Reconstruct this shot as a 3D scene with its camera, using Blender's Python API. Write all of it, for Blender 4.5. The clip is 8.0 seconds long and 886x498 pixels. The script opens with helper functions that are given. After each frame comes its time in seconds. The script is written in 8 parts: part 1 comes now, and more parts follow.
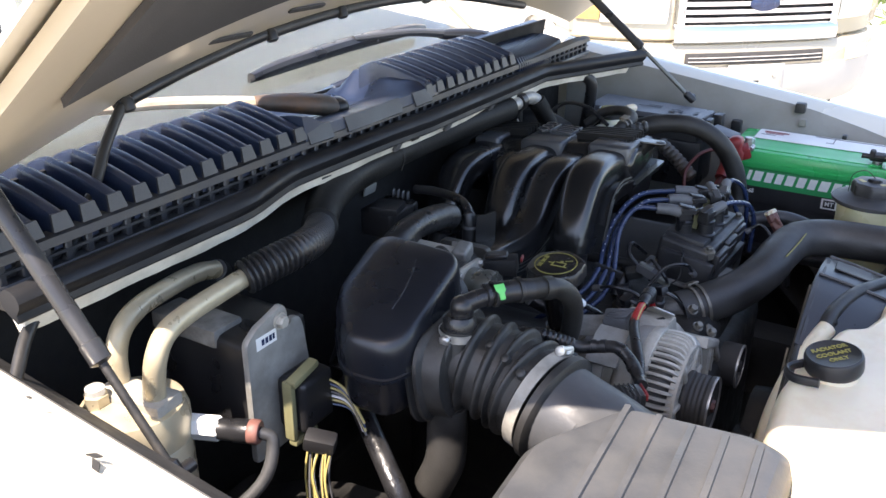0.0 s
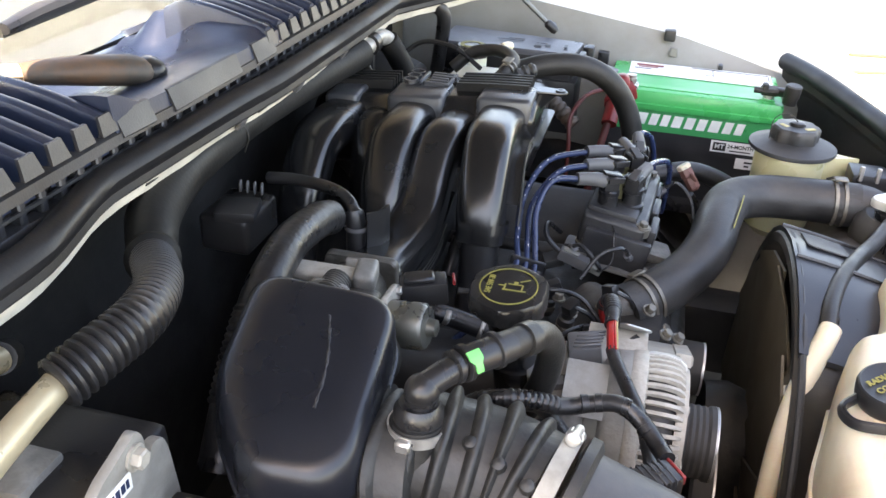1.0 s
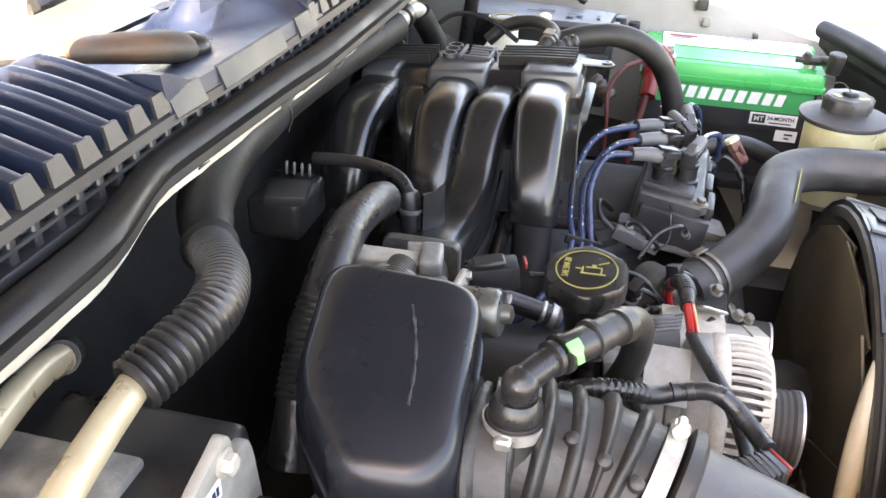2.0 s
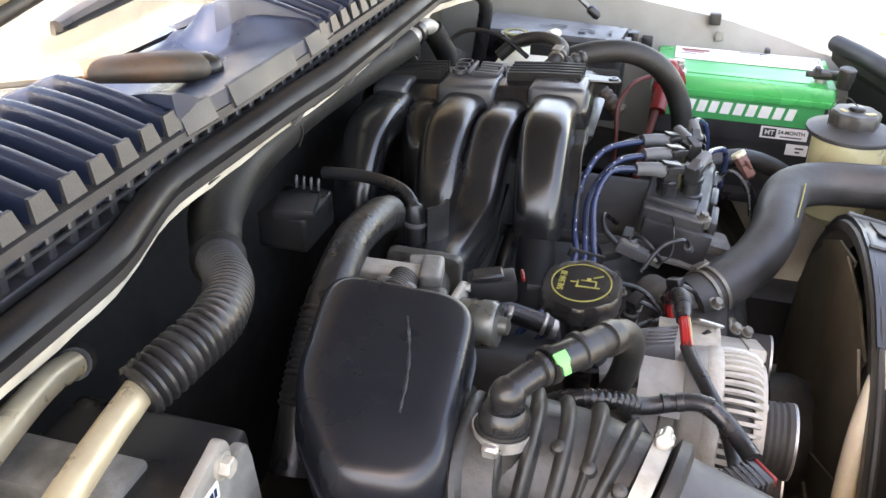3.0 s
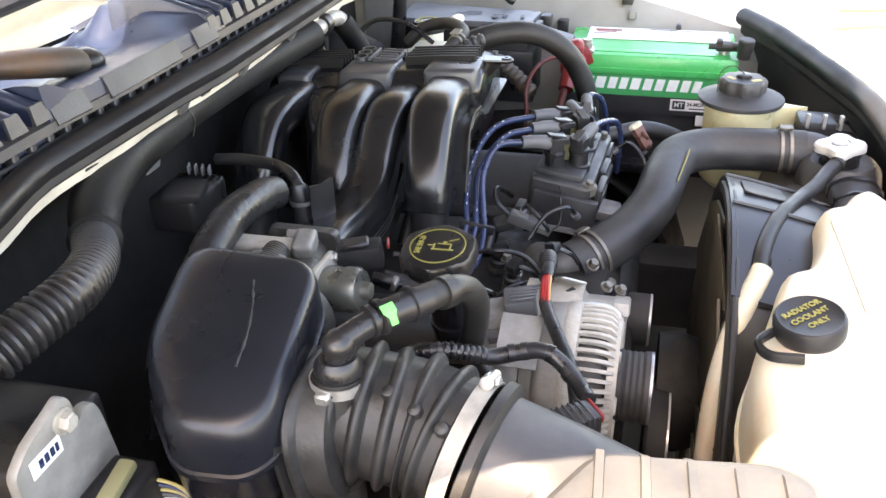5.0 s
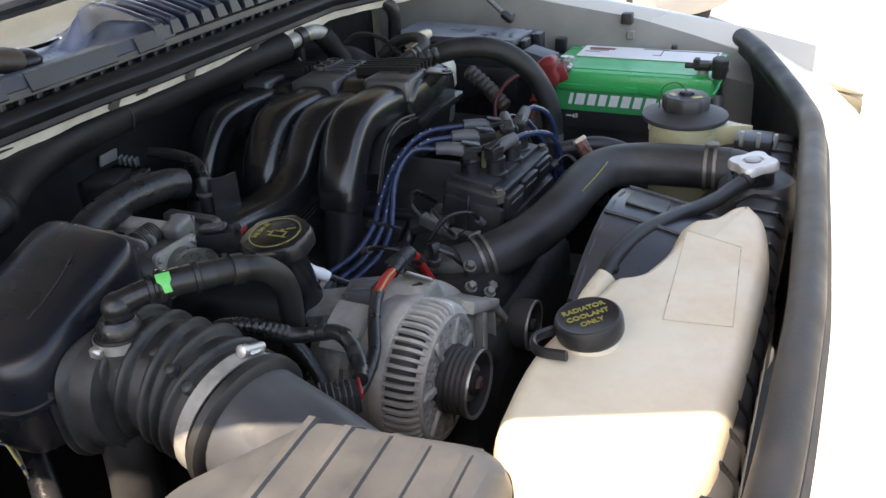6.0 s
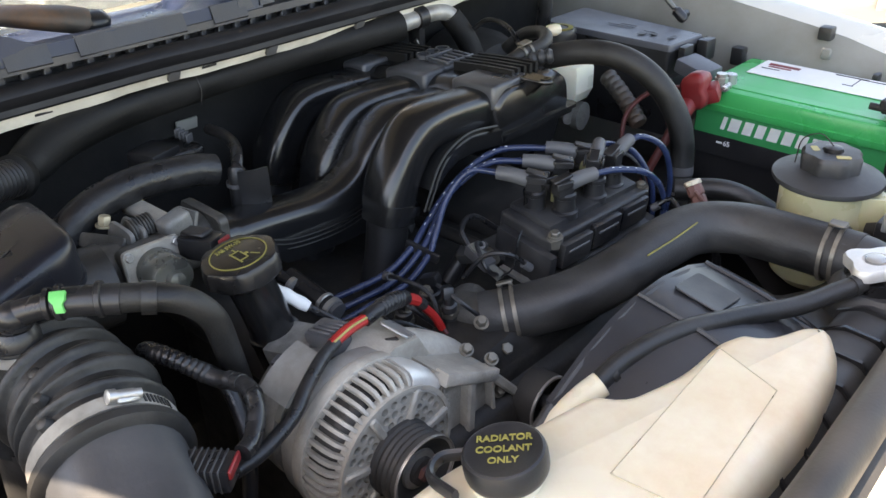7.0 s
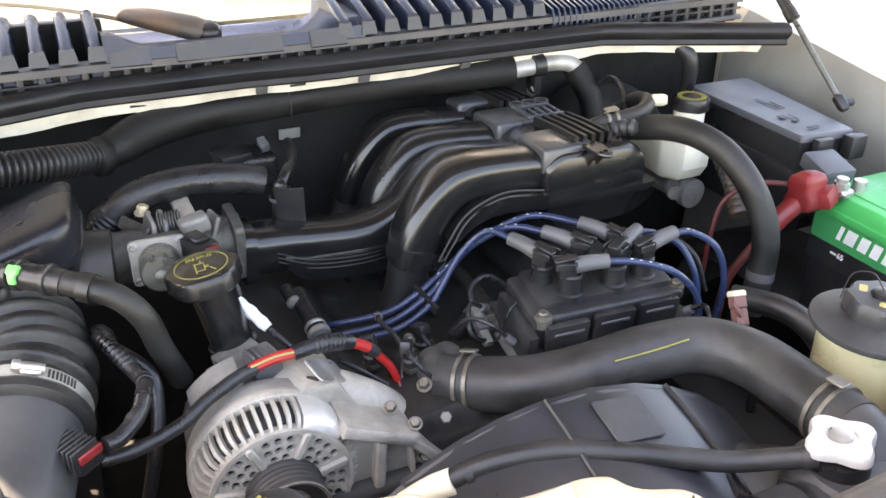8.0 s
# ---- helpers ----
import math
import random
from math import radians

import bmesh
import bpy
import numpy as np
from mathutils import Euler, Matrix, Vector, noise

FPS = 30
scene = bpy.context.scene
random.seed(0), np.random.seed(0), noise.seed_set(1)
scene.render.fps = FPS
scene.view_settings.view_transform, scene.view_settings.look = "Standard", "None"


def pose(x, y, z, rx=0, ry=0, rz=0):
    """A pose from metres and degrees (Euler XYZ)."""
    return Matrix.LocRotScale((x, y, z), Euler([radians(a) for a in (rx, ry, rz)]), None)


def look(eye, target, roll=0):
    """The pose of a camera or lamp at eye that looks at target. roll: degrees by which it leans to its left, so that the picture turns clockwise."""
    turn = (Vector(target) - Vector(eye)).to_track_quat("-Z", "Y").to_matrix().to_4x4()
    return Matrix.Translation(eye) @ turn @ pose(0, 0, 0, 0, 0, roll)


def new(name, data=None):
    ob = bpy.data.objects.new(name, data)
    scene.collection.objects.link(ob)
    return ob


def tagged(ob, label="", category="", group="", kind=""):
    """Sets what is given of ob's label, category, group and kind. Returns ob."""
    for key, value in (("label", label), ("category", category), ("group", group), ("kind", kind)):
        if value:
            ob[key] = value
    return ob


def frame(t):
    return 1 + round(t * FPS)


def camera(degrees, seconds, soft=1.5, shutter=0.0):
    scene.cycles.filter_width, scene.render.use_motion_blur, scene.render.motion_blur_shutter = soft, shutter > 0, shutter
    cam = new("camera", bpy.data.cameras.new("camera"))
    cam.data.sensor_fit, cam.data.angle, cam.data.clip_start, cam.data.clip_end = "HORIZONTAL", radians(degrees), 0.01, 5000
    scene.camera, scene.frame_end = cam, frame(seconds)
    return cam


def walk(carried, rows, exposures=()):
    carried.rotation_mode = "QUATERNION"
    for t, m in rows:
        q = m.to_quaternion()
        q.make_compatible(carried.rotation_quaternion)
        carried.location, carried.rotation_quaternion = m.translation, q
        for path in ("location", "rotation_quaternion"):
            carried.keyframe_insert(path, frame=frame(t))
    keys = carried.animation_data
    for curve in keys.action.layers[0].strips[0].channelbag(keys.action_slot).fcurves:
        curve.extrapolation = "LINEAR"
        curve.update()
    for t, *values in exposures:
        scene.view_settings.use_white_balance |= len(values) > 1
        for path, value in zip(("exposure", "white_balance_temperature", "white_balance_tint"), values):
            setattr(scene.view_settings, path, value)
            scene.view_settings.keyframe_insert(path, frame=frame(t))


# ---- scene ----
cam = camera(55.1, 8.0)
PATH = [
    (0, (0.4960, -0.0536, 1.4650), (-0.4364, 1.5267, 0.6692), 0.38),
    (0.2, (0.4573, 0.0148, 1.4534), (-0.4967, 1.5753, 0.6487), -0.32),
    (0.5, (0.3794, 0.0985, 1.4473), (-0.4428, 1.6652, 0.5149), 1.50),
    (0.8, (0.2603, 0.1580, 1.4356), (-0.2824, 1.8386, 0.5213), 3.39),
    (1, (0.2172, 0.1966, 1.4221), (-0.1956, 1.9046, 0.4669), 2.66),
    (1.2, (0.1830, 0.2131, 1.4213), (-0.1152, 1.9353, 0.4515), 3.08),
    (1.5, (0.1490, 0.2275, 1.4073), (-0.1379, 1.9302, 0.3981), 3.85),
    (1.7, (0.1339, 0.2245, 1.4030), (-0.1856, 1.9222, 0.3952), 3.19),
    (2.8, (0.1628, 0.1996, 1.4188), (-0.3191, 1.8688, 0.4281), 1.36),
    (3, (0.1662, 0.2032, 1.4208), (-0.2828, 1.8851, 0.4361), 1.30),
    (3.5, (0.1521, 0.1966, 1.4161), (-0.3574, 1.8465, 0.4070), 0.91),
    (4, (0.1492, 0.1820, 1.4079), (-0.3694, 1.8238, 0.3902), 1.33),
    (4.5, (0.1757, 0.1648, 1.4052), (-0.3189, 1.8225, 0.4016), 0.17),
    (4.7, (0.2095, 0.1723, 1.4075), (-0.2049, 1.8252, 0.3610), 1.81),
    (5, (0.3036, 0.1842, 1.4154), (-0.1381, 1.8683, 0.4313), -1.41),
    (5.2, (0.4040, 0.1815, 1.4254), (-0.1149, 1.8593, 0.4684), -3.16),
    (6.3, (0.6622, 0.3045, 1.3897), (-0.2748, 1.8287, 0.4959), -0.74),
    (6.5, (0.6919, 0.3988, 1.4084), (-0.3600, 1.8477, 0.5172), 1.34),
    (6.7, (0.6969, 0.4619, 1.3948), (-0.3379, 1.8999, 0.4770), 2.60),
    (6.9, (0.7204, 0.4961, 1.4054), (-0.4297, 1.8201, 0.4504), -0.71),
    (7, (0.7355, 0.5112, 1.4076), (-0.4799, 1.7532, 0.4175), -1.89),
    (7.2, (0.7877, 0.5640, 1.4323), (-0.5552, 1.6372, 0.4278), -2.75),
    (7.5, (0.8834, 0.6510, 1.4631), (-0.5970, 1.6166, 0.5272), -1.03),
    (7.8, (0.9137, 0.7123, 1.4796), (-0.6590, 1.4704, 0.5127), -0.76),
    (8, (0.8966, 0.7829, 1.4454), (-0.7004, 1.5099, 0.4857), 0.34),
]
walk(cam, [(t, look(eye, target, roll)) for t, eye, target, roll in PATH],
     [(0, 2.02, 7100, 17), (0.6, 2.68, 8100, 17), (1.1, 3.18, 8900, 18), (1.7, 3.76, 9400, 20), (2.8, 3.32, 9300, 20), (4.5, 3.42, 9300, 20), (5.2, 3.18, 9000, 19), (6.3, 1.73, 7900, 15), (6.7, 2.02, 8100, 15), (7.2, 2.74, 8800, 16), (8, 3.34, 9300, 19)])

# ---- world, sun ----
SUN_FROM = Vector((-0.10, -0.60, 1.0)).normalized()
world = bpy.data.worlds.new("world")
scene.world = world
world.use_nodes = True
wn = world.node_tree
sky = wn.nodes.new("ShaderNodeTexSky")
sky.sky_type, sky.sun_disc = "NISHITA", False
sky.sun_elevation = math.asin(SUN_FROM.z)
sky.sun_rotation = math.atan2(SUN_FROM.x, SUN_FROM.y)
wn.links.new(sky.outputs[0], wn.nodes["Background"].inputs[0])
wn.nodes["Background"].inputs[1].default_value = 0.15
sun = new("sun", bpy.data.lights.new("sun", "SUN"))
sun.data.energy, sun.data.angle, sun.data.color = 3.8, radians(0.5), (1.0, 0.95, 0.87)
sun.matrix_world = look((0, 0, 5), Vector((0, 0, 5)) - SUN_FROM)


# ---- materials ----
def mat(name, color, rough=0.5, metal=0.0, var=0.25, scale=30.0, bump=0.15, bscale=250.0, dirt=None, dirt_amt=0.0,
        coat=0.0, trans=0.0, spec=0.5, obj_var=0.0, rough_var=0.15, sss=0.0, aniso=None):
    """Principled material with two scales of variation, dust or stains, and fine relief."""
    m = bpy.data.materials.new(name)
    m.use_nodes = True
    nt = m.node_tree
    n, l = nt.nodes, nt.links
    b = n["Principled BSDF"]
    tc = n.new("ShaderNodeTexCoord")
    src = tc.outputs["Object"]
    if aniso:
        mp = n.new("ShaderNodeMapping")
        mp.inputs["Scale"].default_value = aniso
        l.new(src, mp.inputs[0])
        src = mp.outputs[0]
    big = n.new("ShaderNodeTexNoise")
    big.inputs["Scale"].default_value, big.inputs["Detail"].default_value = scale, 6
    l.new(src, big.inputs["Vector"])
    ramp = n.new("ShaderNodeMapRange")
    ramp.inputs[1].default_value, ramp.inputs[2].default_value = 0.3, 0.7
    ramp.inputs[3].default_value, ramp.inputs[4].default_value = 1 - var, 1 + var
    l.new(big.outputs[0], ramp.inputs[0])
    mul = n.new("ShaderNodeMix")
    mul.data_type, mul.blend_type = "RGBA", "MULTIPLY"
    mul.inputs[0].default_value = 1.0
    mul.inputs[6].default_value = (*color, 1)
    l.new(ramp.outputs[0], mul.inputs[7])
    out = mul.outputs[2]
    if obj_var:
        oi = n.new("ShaderNodeObjectInfo")
        r2 = n.new("ShaderNodeMapRange")
        r2.inputs[3].default_value, r2.inputs[4].default_value = 1 - obj_var, 1 + obj_var
        l.new(oi.outputs["Random"], r2.inputs[0])
        m3 = n.new("ShaderNodeMix")
        m3.data_type, m3.blend_type = "RGBA", "MULTIPLY"
        m3.inputs[0].default_value = 1.0
        l.new(out, m3.inputs[6])
        l.new(r2.outputs[0], m3.inputs[7])
        out = m3.outputs[2]
    if dirt:
        dn = n.new("ShaderNodeTexNoise")
        dn.inputs["Scale"].default_value, dn.inputs["Detail"].default_value, dn.inputs["Roughness"].default_value = scale * 0.55, 9, 0.7
        l.new(tc.outputs["Object"], dn.inputs["Vector"])
        dr = n.new("ShaderNodeMapRange")
        dr.inputs[1].default_value, dr.inputs[2].default_value = 0.42, 0.68
        dr.inputs[3].default_value, dr.inputs[4].default_value = 0.0, dirt_amt
        l.new(dn.outputs[0], dr.inputs[0])
        md = n.new("ShaderNodeMix")
        md.data_type = "RGBA"
        l.new(dr.outputs[0], md.inputs[0])
        l.new(out, md.inputs[6])
        md.inputs[7].default_value = (*dirt, 1)
        out = md.outputs[2]
    l.new(out, b.inputs["Base Color"])
    fine = n.new("ShaderNodeTexNoise")
    fine.inputs["Scale"].default_value, fine.inputs["Detail"].default_value = bscale, 3
    l.new(src, fine.inputs["Vector"])
    rr = n.new("ShaderNodeMapRange")
    rr.inputs[1].default_value, rr.inputs[2].default_value = 0.3, 0.7
    rr.inputs[3].default_value, rr.inputs[4].default_value = max(0.02, rough - rough_var), min(1, rough + rough_var)
    l.new(big.outputs[0], rr.inputs[0])
    l.new(rr.outputs[0], b.inputs["Roughness"])
    if bump:
        bp = n.new("ShaderNodeBump")
        bp.inputs["Strength"].default_value, bp.inputs["Distance"].default_value = bump, 0.001
        l.new(fine.outputs[0], bp.inputs["Height"])
        l.new(bp.outputs[0], b.inputs["Normal"])
    b.inputs["Metallic"].default_value = metal
    b.inputs["Coat Weight"].default_value = coat
    b.inputs["Coat Roughness"].default_value = 0.08
    b.inputs["Transmission Weight"].default_value = trans
    b.inputs["Specular IOR Level"].default_value = spec
    if sss:
        b.inputs["Subsurface Weight"].default_value = sss
        b.inputs["Subsurface Radius"].default_value = (0.02, 0.012, 0.006)
    return m


M = {
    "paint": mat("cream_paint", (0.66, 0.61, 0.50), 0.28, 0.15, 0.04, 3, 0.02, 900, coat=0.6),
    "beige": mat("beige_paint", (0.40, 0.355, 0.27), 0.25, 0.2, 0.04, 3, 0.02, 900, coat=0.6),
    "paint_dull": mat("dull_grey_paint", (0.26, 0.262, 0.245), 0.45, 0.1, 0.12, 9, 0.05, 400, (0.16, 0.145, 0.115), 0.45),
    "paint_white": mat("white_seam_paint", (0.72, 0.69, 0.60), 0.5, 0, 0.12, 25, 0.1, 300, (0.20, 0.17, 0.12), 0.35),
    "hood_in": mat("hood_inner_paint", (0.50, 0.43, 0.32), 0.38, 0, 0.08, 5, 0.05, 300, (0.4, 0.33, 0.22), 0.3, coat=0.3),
    "felt": mat("hood_felt", (0.05, 0.048, 0.047), 0.95, 0, 0.2, 40, 0.6, 500),
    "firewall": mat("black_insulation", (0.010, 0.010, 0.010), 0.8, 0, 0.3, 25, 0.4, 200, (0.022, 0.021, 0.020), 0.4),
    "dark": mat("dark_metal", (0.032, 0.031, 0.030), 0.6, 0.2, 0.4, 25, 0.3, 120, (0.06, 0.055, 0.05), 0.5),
    "plastic": mat("black_plastic", (0.015, 0.015, 0.0165), 0.34, 0, 0.3, 12, 0.12, 600, (0.04, 0.038, 0.036), 0.25),
    "mani": mat("gloss_black_plastic", (0.0085, 0.0087, 0.0095), 0.225, 0, 0.2, 14, 0.05, 500, (0.018, 0.018, 0.018), 0.15, rough_var=0.05, spec=0.7),
    "plug_grey": mat("grey_green_plug", (0.17, 0.175, 0.155), 0.5, 0, 0.15, 40, 0.1, 300, (0.10, 0.095, 0.08), 0.4),
    "scuff": mat("dusty_scuff", (0.035, 0.036, 0.040), 0.6, 0, 0.6, 300, 0.3, 800, (0.012, 0.013, 0.018), 0.9),
    "alu_dark": mat("greasy_aluminium", (0.12, 0.117, 0.108), 0.5, 0.35, 0.35, 45, 0.5, 250, (0.035, 0.032, 0.028), 0.7),
    "band": mat("worn_band_steel", (0.33, 0.315, 0.28), 0.6, 0.25, 0.2, 60, 0.2, 300, (0.16, 0.14, 0.11), 0.5),
    "zinc": mat("zinc_plate", (0.20, 0.207, 0.19), 0.36, 0.7, 0.15, 60, 0.15, 300, (0.14, 0.135, 0.115), 0.4),
    # manifold plastic lightened and blued: the sky's reflection is put into the base colour
    "pad": mat("satin_pad_sky_sheen", (0.042, 0.045, 0.051), 0.36, 0, 0.15, 20, 0.15, 500, (0.05, 0.05, 0.05), 0.2, spec=0.8),
    "reso": mat("resonator_plastic", (0.008, 0.0095, 0.014), 0.28, 0, 0.2, 10, 0.10, 700, (0.022, 0.022, 0.024), 0.2, rough_var=0.06, spec=0.5),
    "plastic_grey": mat("greyed_black_plastic", (0.035, 0.036, 0.038), 0.5, 0, 0.25, 18, 0.15, 400, (0.09, 0.088, 0.082), 0.45),
    "lid_grey": mat("sun_greyed_plastic", (0.052, 0.054, 0.058), 0.5, 0, 0.15, 14, 0.15, 300, (0.13, 0.123, 0.112), 0.4),
    "cowl": mat("cowl_plastic", (0.011, 0.019, 0.043), 0.36, 0, 0.25, 12, 0.25, 400, (0.024, 0.034, 0.060), 0.35, spec=0.45),
    "cowl_edge": mat("cowl_edge_plastic", (0.026, 0.027, 0.031), 0.45, 0, 0.2, 12, 0.3, 500, (0.075, 0.073, 0.071), 0.3, spec=0.6),
    "rubber": mat("black_rubber", (0.017, 0.0167, 0.0163), 0.45, 0, 0.3, 22, 0.25, 350, (0.052, 0.049, 0.045), 0.45),
    "rubber_dusty": mat("dusty_rubber", (0.014, 0.0137, 0.0134), 0.52, 0, 0.35, 24, 0.6, 180, (0.062, 0.059, 0.054), 0.6),
    "hose": mat("radiator_hose_rubber", (0.024, 0.0235, 0.023), 0.50, 0, 0.3, 22, 0.35, 420, (0.062, 0.059, 0.054), 0.55),
    "alu": mat("cast_aluminium", (0.42, 0.395, 0.345), 0.55, 0.12, 0.25, 35, 0.6, 300, (0.17, 0.15, 0.12), 0.5),
    "alu_bright": mat("bright_aluminium", (0.66, 0.65, 0.62), 0.42, 0.45, 0.12, 40, 0.2, 300, (0.35, 0.33, 0.3), 0.25),
    "alu_grey": mat("dull_grey_aluminium", (0.29, 0.285, 0.265), 0.6, 0.2, 0.2, 40, 0.5, 220, (0.15, 0.135, 0.11), 0.5),
    "alu_dirty": mat("grimy_aluminium", (0.24, 0.235, 0.22), 0.55, 0.3, 0.3, 45, 0.5, 250, (0.07, 0.065, 0.055), 0.6),
    "pipe_grey": mat("grey_bare_pipe", (0.42, 0.41, 0.385), 0.45, 0.5, 0.2, 50, 0.2, 250, (0.20, 0.19, 0.17), 0.5),
    "pipe": mat("tarnished_pipe", (0.50, 0.43, 0.30), 0.36, 0.35, 0.12, 40, 0.15, 200, (0.40, 0.33, 0.2), 0.3),
    "steel": mat("steel", (0.50, 0.49, 0.47), 0.38, 0.75, 0.12, 60, 0.1, 300, (0.22, 0.20, 0.17), 0.4),
    "chrome": mat("chrome", (0.85, 0.85, 0.86), 0.08, 1.0, 0.03, 8, 0.0),
    "iron": mat("dark_cast_iron", (0.034, 0.033, 0.032), 0.6, 0.5, 0.3, 50, 0.6, 150, (0.085, 0.074, 0.062), 0.4),
    "green": mat("battery_green", (0.015, 0.40, 0.11), 0.33, 0, 0.06, 10, 0.08, 500, (0.05, 0.32, 0.12), 0.3),
    "green_label": mat("label_green", (0.02, 0.30, 0.10), 0.4, 0, 0.05, 10, 0.03, 500),
    "batt": mat("battery_black", (0.018, 0.018, 0.02), 0.45, 0, 0.2, 14, 0.1, 400, (0.05, 0.05, 0.05), 0.3),
    "white_label": mat("white_label", (0.78, 0.78, 0.76), 0.45, 0, 0.04, 20, 0.03, 500, (0.6, 0.58, 0.53), 0.25),
    "red": mat("red_plastic", (0.24, 0.016, 0.018), 0.45, 0, 0.25, 20, 0.2, 300, (0.12, 0.03, 0.028), 0.5),
    "red_dark": mat("dull_red_cable", (0.10, 0.016, 0.014), 0.5, 0, 0.2, 30, 0.1, 300, (0.09, 0.03, 0.025), 0.4),
    "clamp_dull": mat("tarnished_clamp", (0.20, 0.185, 0.155), 0.45, 0.6, 0.25, 60, 0.2, 300, (0.10, 0.08, 0.06), 0.5),
    "coil": mat("coil_plastic", (0.017, 0.0175, 0.020), 0.42, 0, 0.25, 25, 0.25, 250, (0.075, 0.068, 0.06), 0.45),
    "insul": mat("insulation_sleeve", (0.008, 0.0079, 0.0078), 0.62, 0, 0.35, 14, 0.4, 200, (0.020, 0.019, 0.018), 0.5, spec=0.3),
    "seal_dark": mat("smooth_seal_rubber", (0.010, 0.0105, 0.0125), 0.5, 0, 0.25, 14, 0.15, 350, (0.022, 0.022, 0.024), 0.4, spec=0.35),
    "red_wire": mat("red_wire", (0.42, 0.018, 0.016), 0.4, 0, 0.1, 30, 0.05, 300),
    "blue_wire": mat("blue_ignition_wire", (0.018, 0.031, 0.078), 0.24, 0, 0.15, 30, 0.05, 300, (0.045, 0.062, 0.12), 0.4),
    "boot": mat("grey_boot_rubber", (0.085, 0.086, 0.09), 0.5, 0, 0.15, 30, 0.15, 300, (0.12, 0.115, 0.11), 0.4),
    "yellow": mat("yellow_print", (0.26, 0.23, 0.06), 0.5, 0, 0.12, 50, 0.0),
    "yellow_wire": mat("yellow_wire", (0.40, 0.33, 0.12), 0.45, 0, 0.1, 50, 0.0),
    "white_print": mat("white_print", (0.72, 0.74, 0.72), 0.5, 0, 0.06, 50, 0.0),
    "black_print": mat("black_print", (0.02, 0.02, 0.022), 0.5, 0, 0.06, 50, 0.0),
    "green_clip": mat("green_clip", (0.10, 0.50, 0.13), 0.45, 0, 0.06, 30, 0.0),
    "brown": mat("brown_connector", (0.17, 0.075, 0.06), 0.5, 0, 0.15, 40, 0.1, 300),
    "tank": mat("milky_tank_plastic", (0.71, 0.64, 0.49), 0.42, 0, 0.05, 9, 0.08, 200, (0.52, 0.33, 0.16), 0.55, sss=0.3),
    "ps_tank": mat("yellowed_reservoir", (0.50, 0.47, 0.29), 0.35, 0, 0.08, 14, 0.05, 200, (0.40, 0.34, 0.14), 0.4, sss=0.25),
    "brake_tank": mat("pale_reservoir", (0.70, 0.69, 0.58), 0.35, 0, 0.06, 12, 0.05, 200, (0.5, 0.46, 0.3), 0.3, sss=0.25),
    "olive": mat("olive_seal", (0.20, 0.19, 0.10), 0.55, 0, 0.1, 30, 0.1, 200),
    "fusebox": mat("fuse_box_plastic", (0.085, 0.089, 0.104), 0.40, 0, 0.1, 12, 0.2, 600, (0.09, 0.09, 0.09), 0.35),
    "tape": mat("cloth_tape", (0.012, 0.012, 0.0135), 0.34, 0, 0.3, 40, 0.8, 140, (0.038, 0.038, 0.037), 0.35),
    "orange": mat("orange_stain_plastic", (0.055, 0.048, 0.042), 0.5, 0, 0.2, 20, 0.1, 300, (0.20, 0.075, 0.02), 0.45),
    "concrete": mat("concrete", (0.46, 0.44, 0.40), 0.85, 0, 0.12, 3, 0.5, 60, (0.3, 0.28, 0.25), 0.4),
    "tyre": mat("tyre_rubber", (0.02, 0.02, 0.02), 0.7, 0, 0.2, 20, 0.3, 100),
    "lamp": mat("lamp_lens", (0.75, 0.74, 0.66), 0.12, 0.1, 0.05, 8, 0.0, coat=0.5),
    "fog": mat("fog_lens", (0.66, 0.60, 0.36), 0.2, 0, 0.05, 8, 0.0, coat=0.4),
    "plate": mat("dull_plate", (0.36, 0.36, 0.335), 0.5, 0.3, 0.1, 12, 0.2, 100),
    "amber": mat("amber_lens", (0.7, 0.45, 0.12), 0.2, 0, 0.05, 8, 0.0, coat=0.4),
    "grey_trim": mat("grey_bumper_plastic", (0.37, 0.365, 0.35), 0.55, 0, 0.08, 6, 0.2, 300),
    "dash": mat("grey_dashboard", (0.028, 0.029, 0.032), 0.85, 0, 0.15, 8, 0.3, 300),
    "red_nut": mat("faded_red_nut", (0.10, 0.035, 0.03), 0.5, 0.3, 0.2, 60, 0.1, 300, (0.05, 0.045, 0.04), 0.5),
    "hose_black": mat("black_hose_rubber", (0.014, 0.0138, 0.0135), 0.5, 0, 0.3, 22, 0.35, 420, (0.042, 0.040, 0.037), 0.5, spec=0.4),
    "cap_brown": mat("weathered_wiper_cap", (0.060, 0.052, 0.045), 0.55, 0, 0.3, 26, 0.2, 200, (0.22, 0.085, 0.022), 0.5),
    "strut_grey": mat("satin_strut_paint", (0.028, 0.028, 0.029), 0.32, 0.1, 0.15, 20, 0.05, 400, (0.05, 0.047, 0.044), 0.3),
    "rust": mat("red_rod_paint", (0.35, 0.10, 0.06), 0.6, 0, 0.2, 20, 0.1, 300),
    "leaf": mat("hedge_green", (0.09, 0.13, 0.03), 0.7, 0, 0.4, 12, 0.3, 60),
    "arm_pale": mat("bleached_arm_paint", (0.42, 0.38, 0.30), 0.5, 0, 0.2, 20, 0.1, 300, (0.45, 0.20, 0.07), 0.5),
    "barrel_dust": mat("dusty_shroud", (0.030, 0.028, 0.026), 0.5, 0, 0.3, 12, 0.15, 300, (0.07, 0.062, 0.05), 0.5),
    "shroud": mat("shroud_plastic", (0.026, 0.027, 0.031), 0.34, 0, 0.25, 10, 0.08, 400, (0.06, 0.058, 0.054), 0.35, rough_var=0.08),
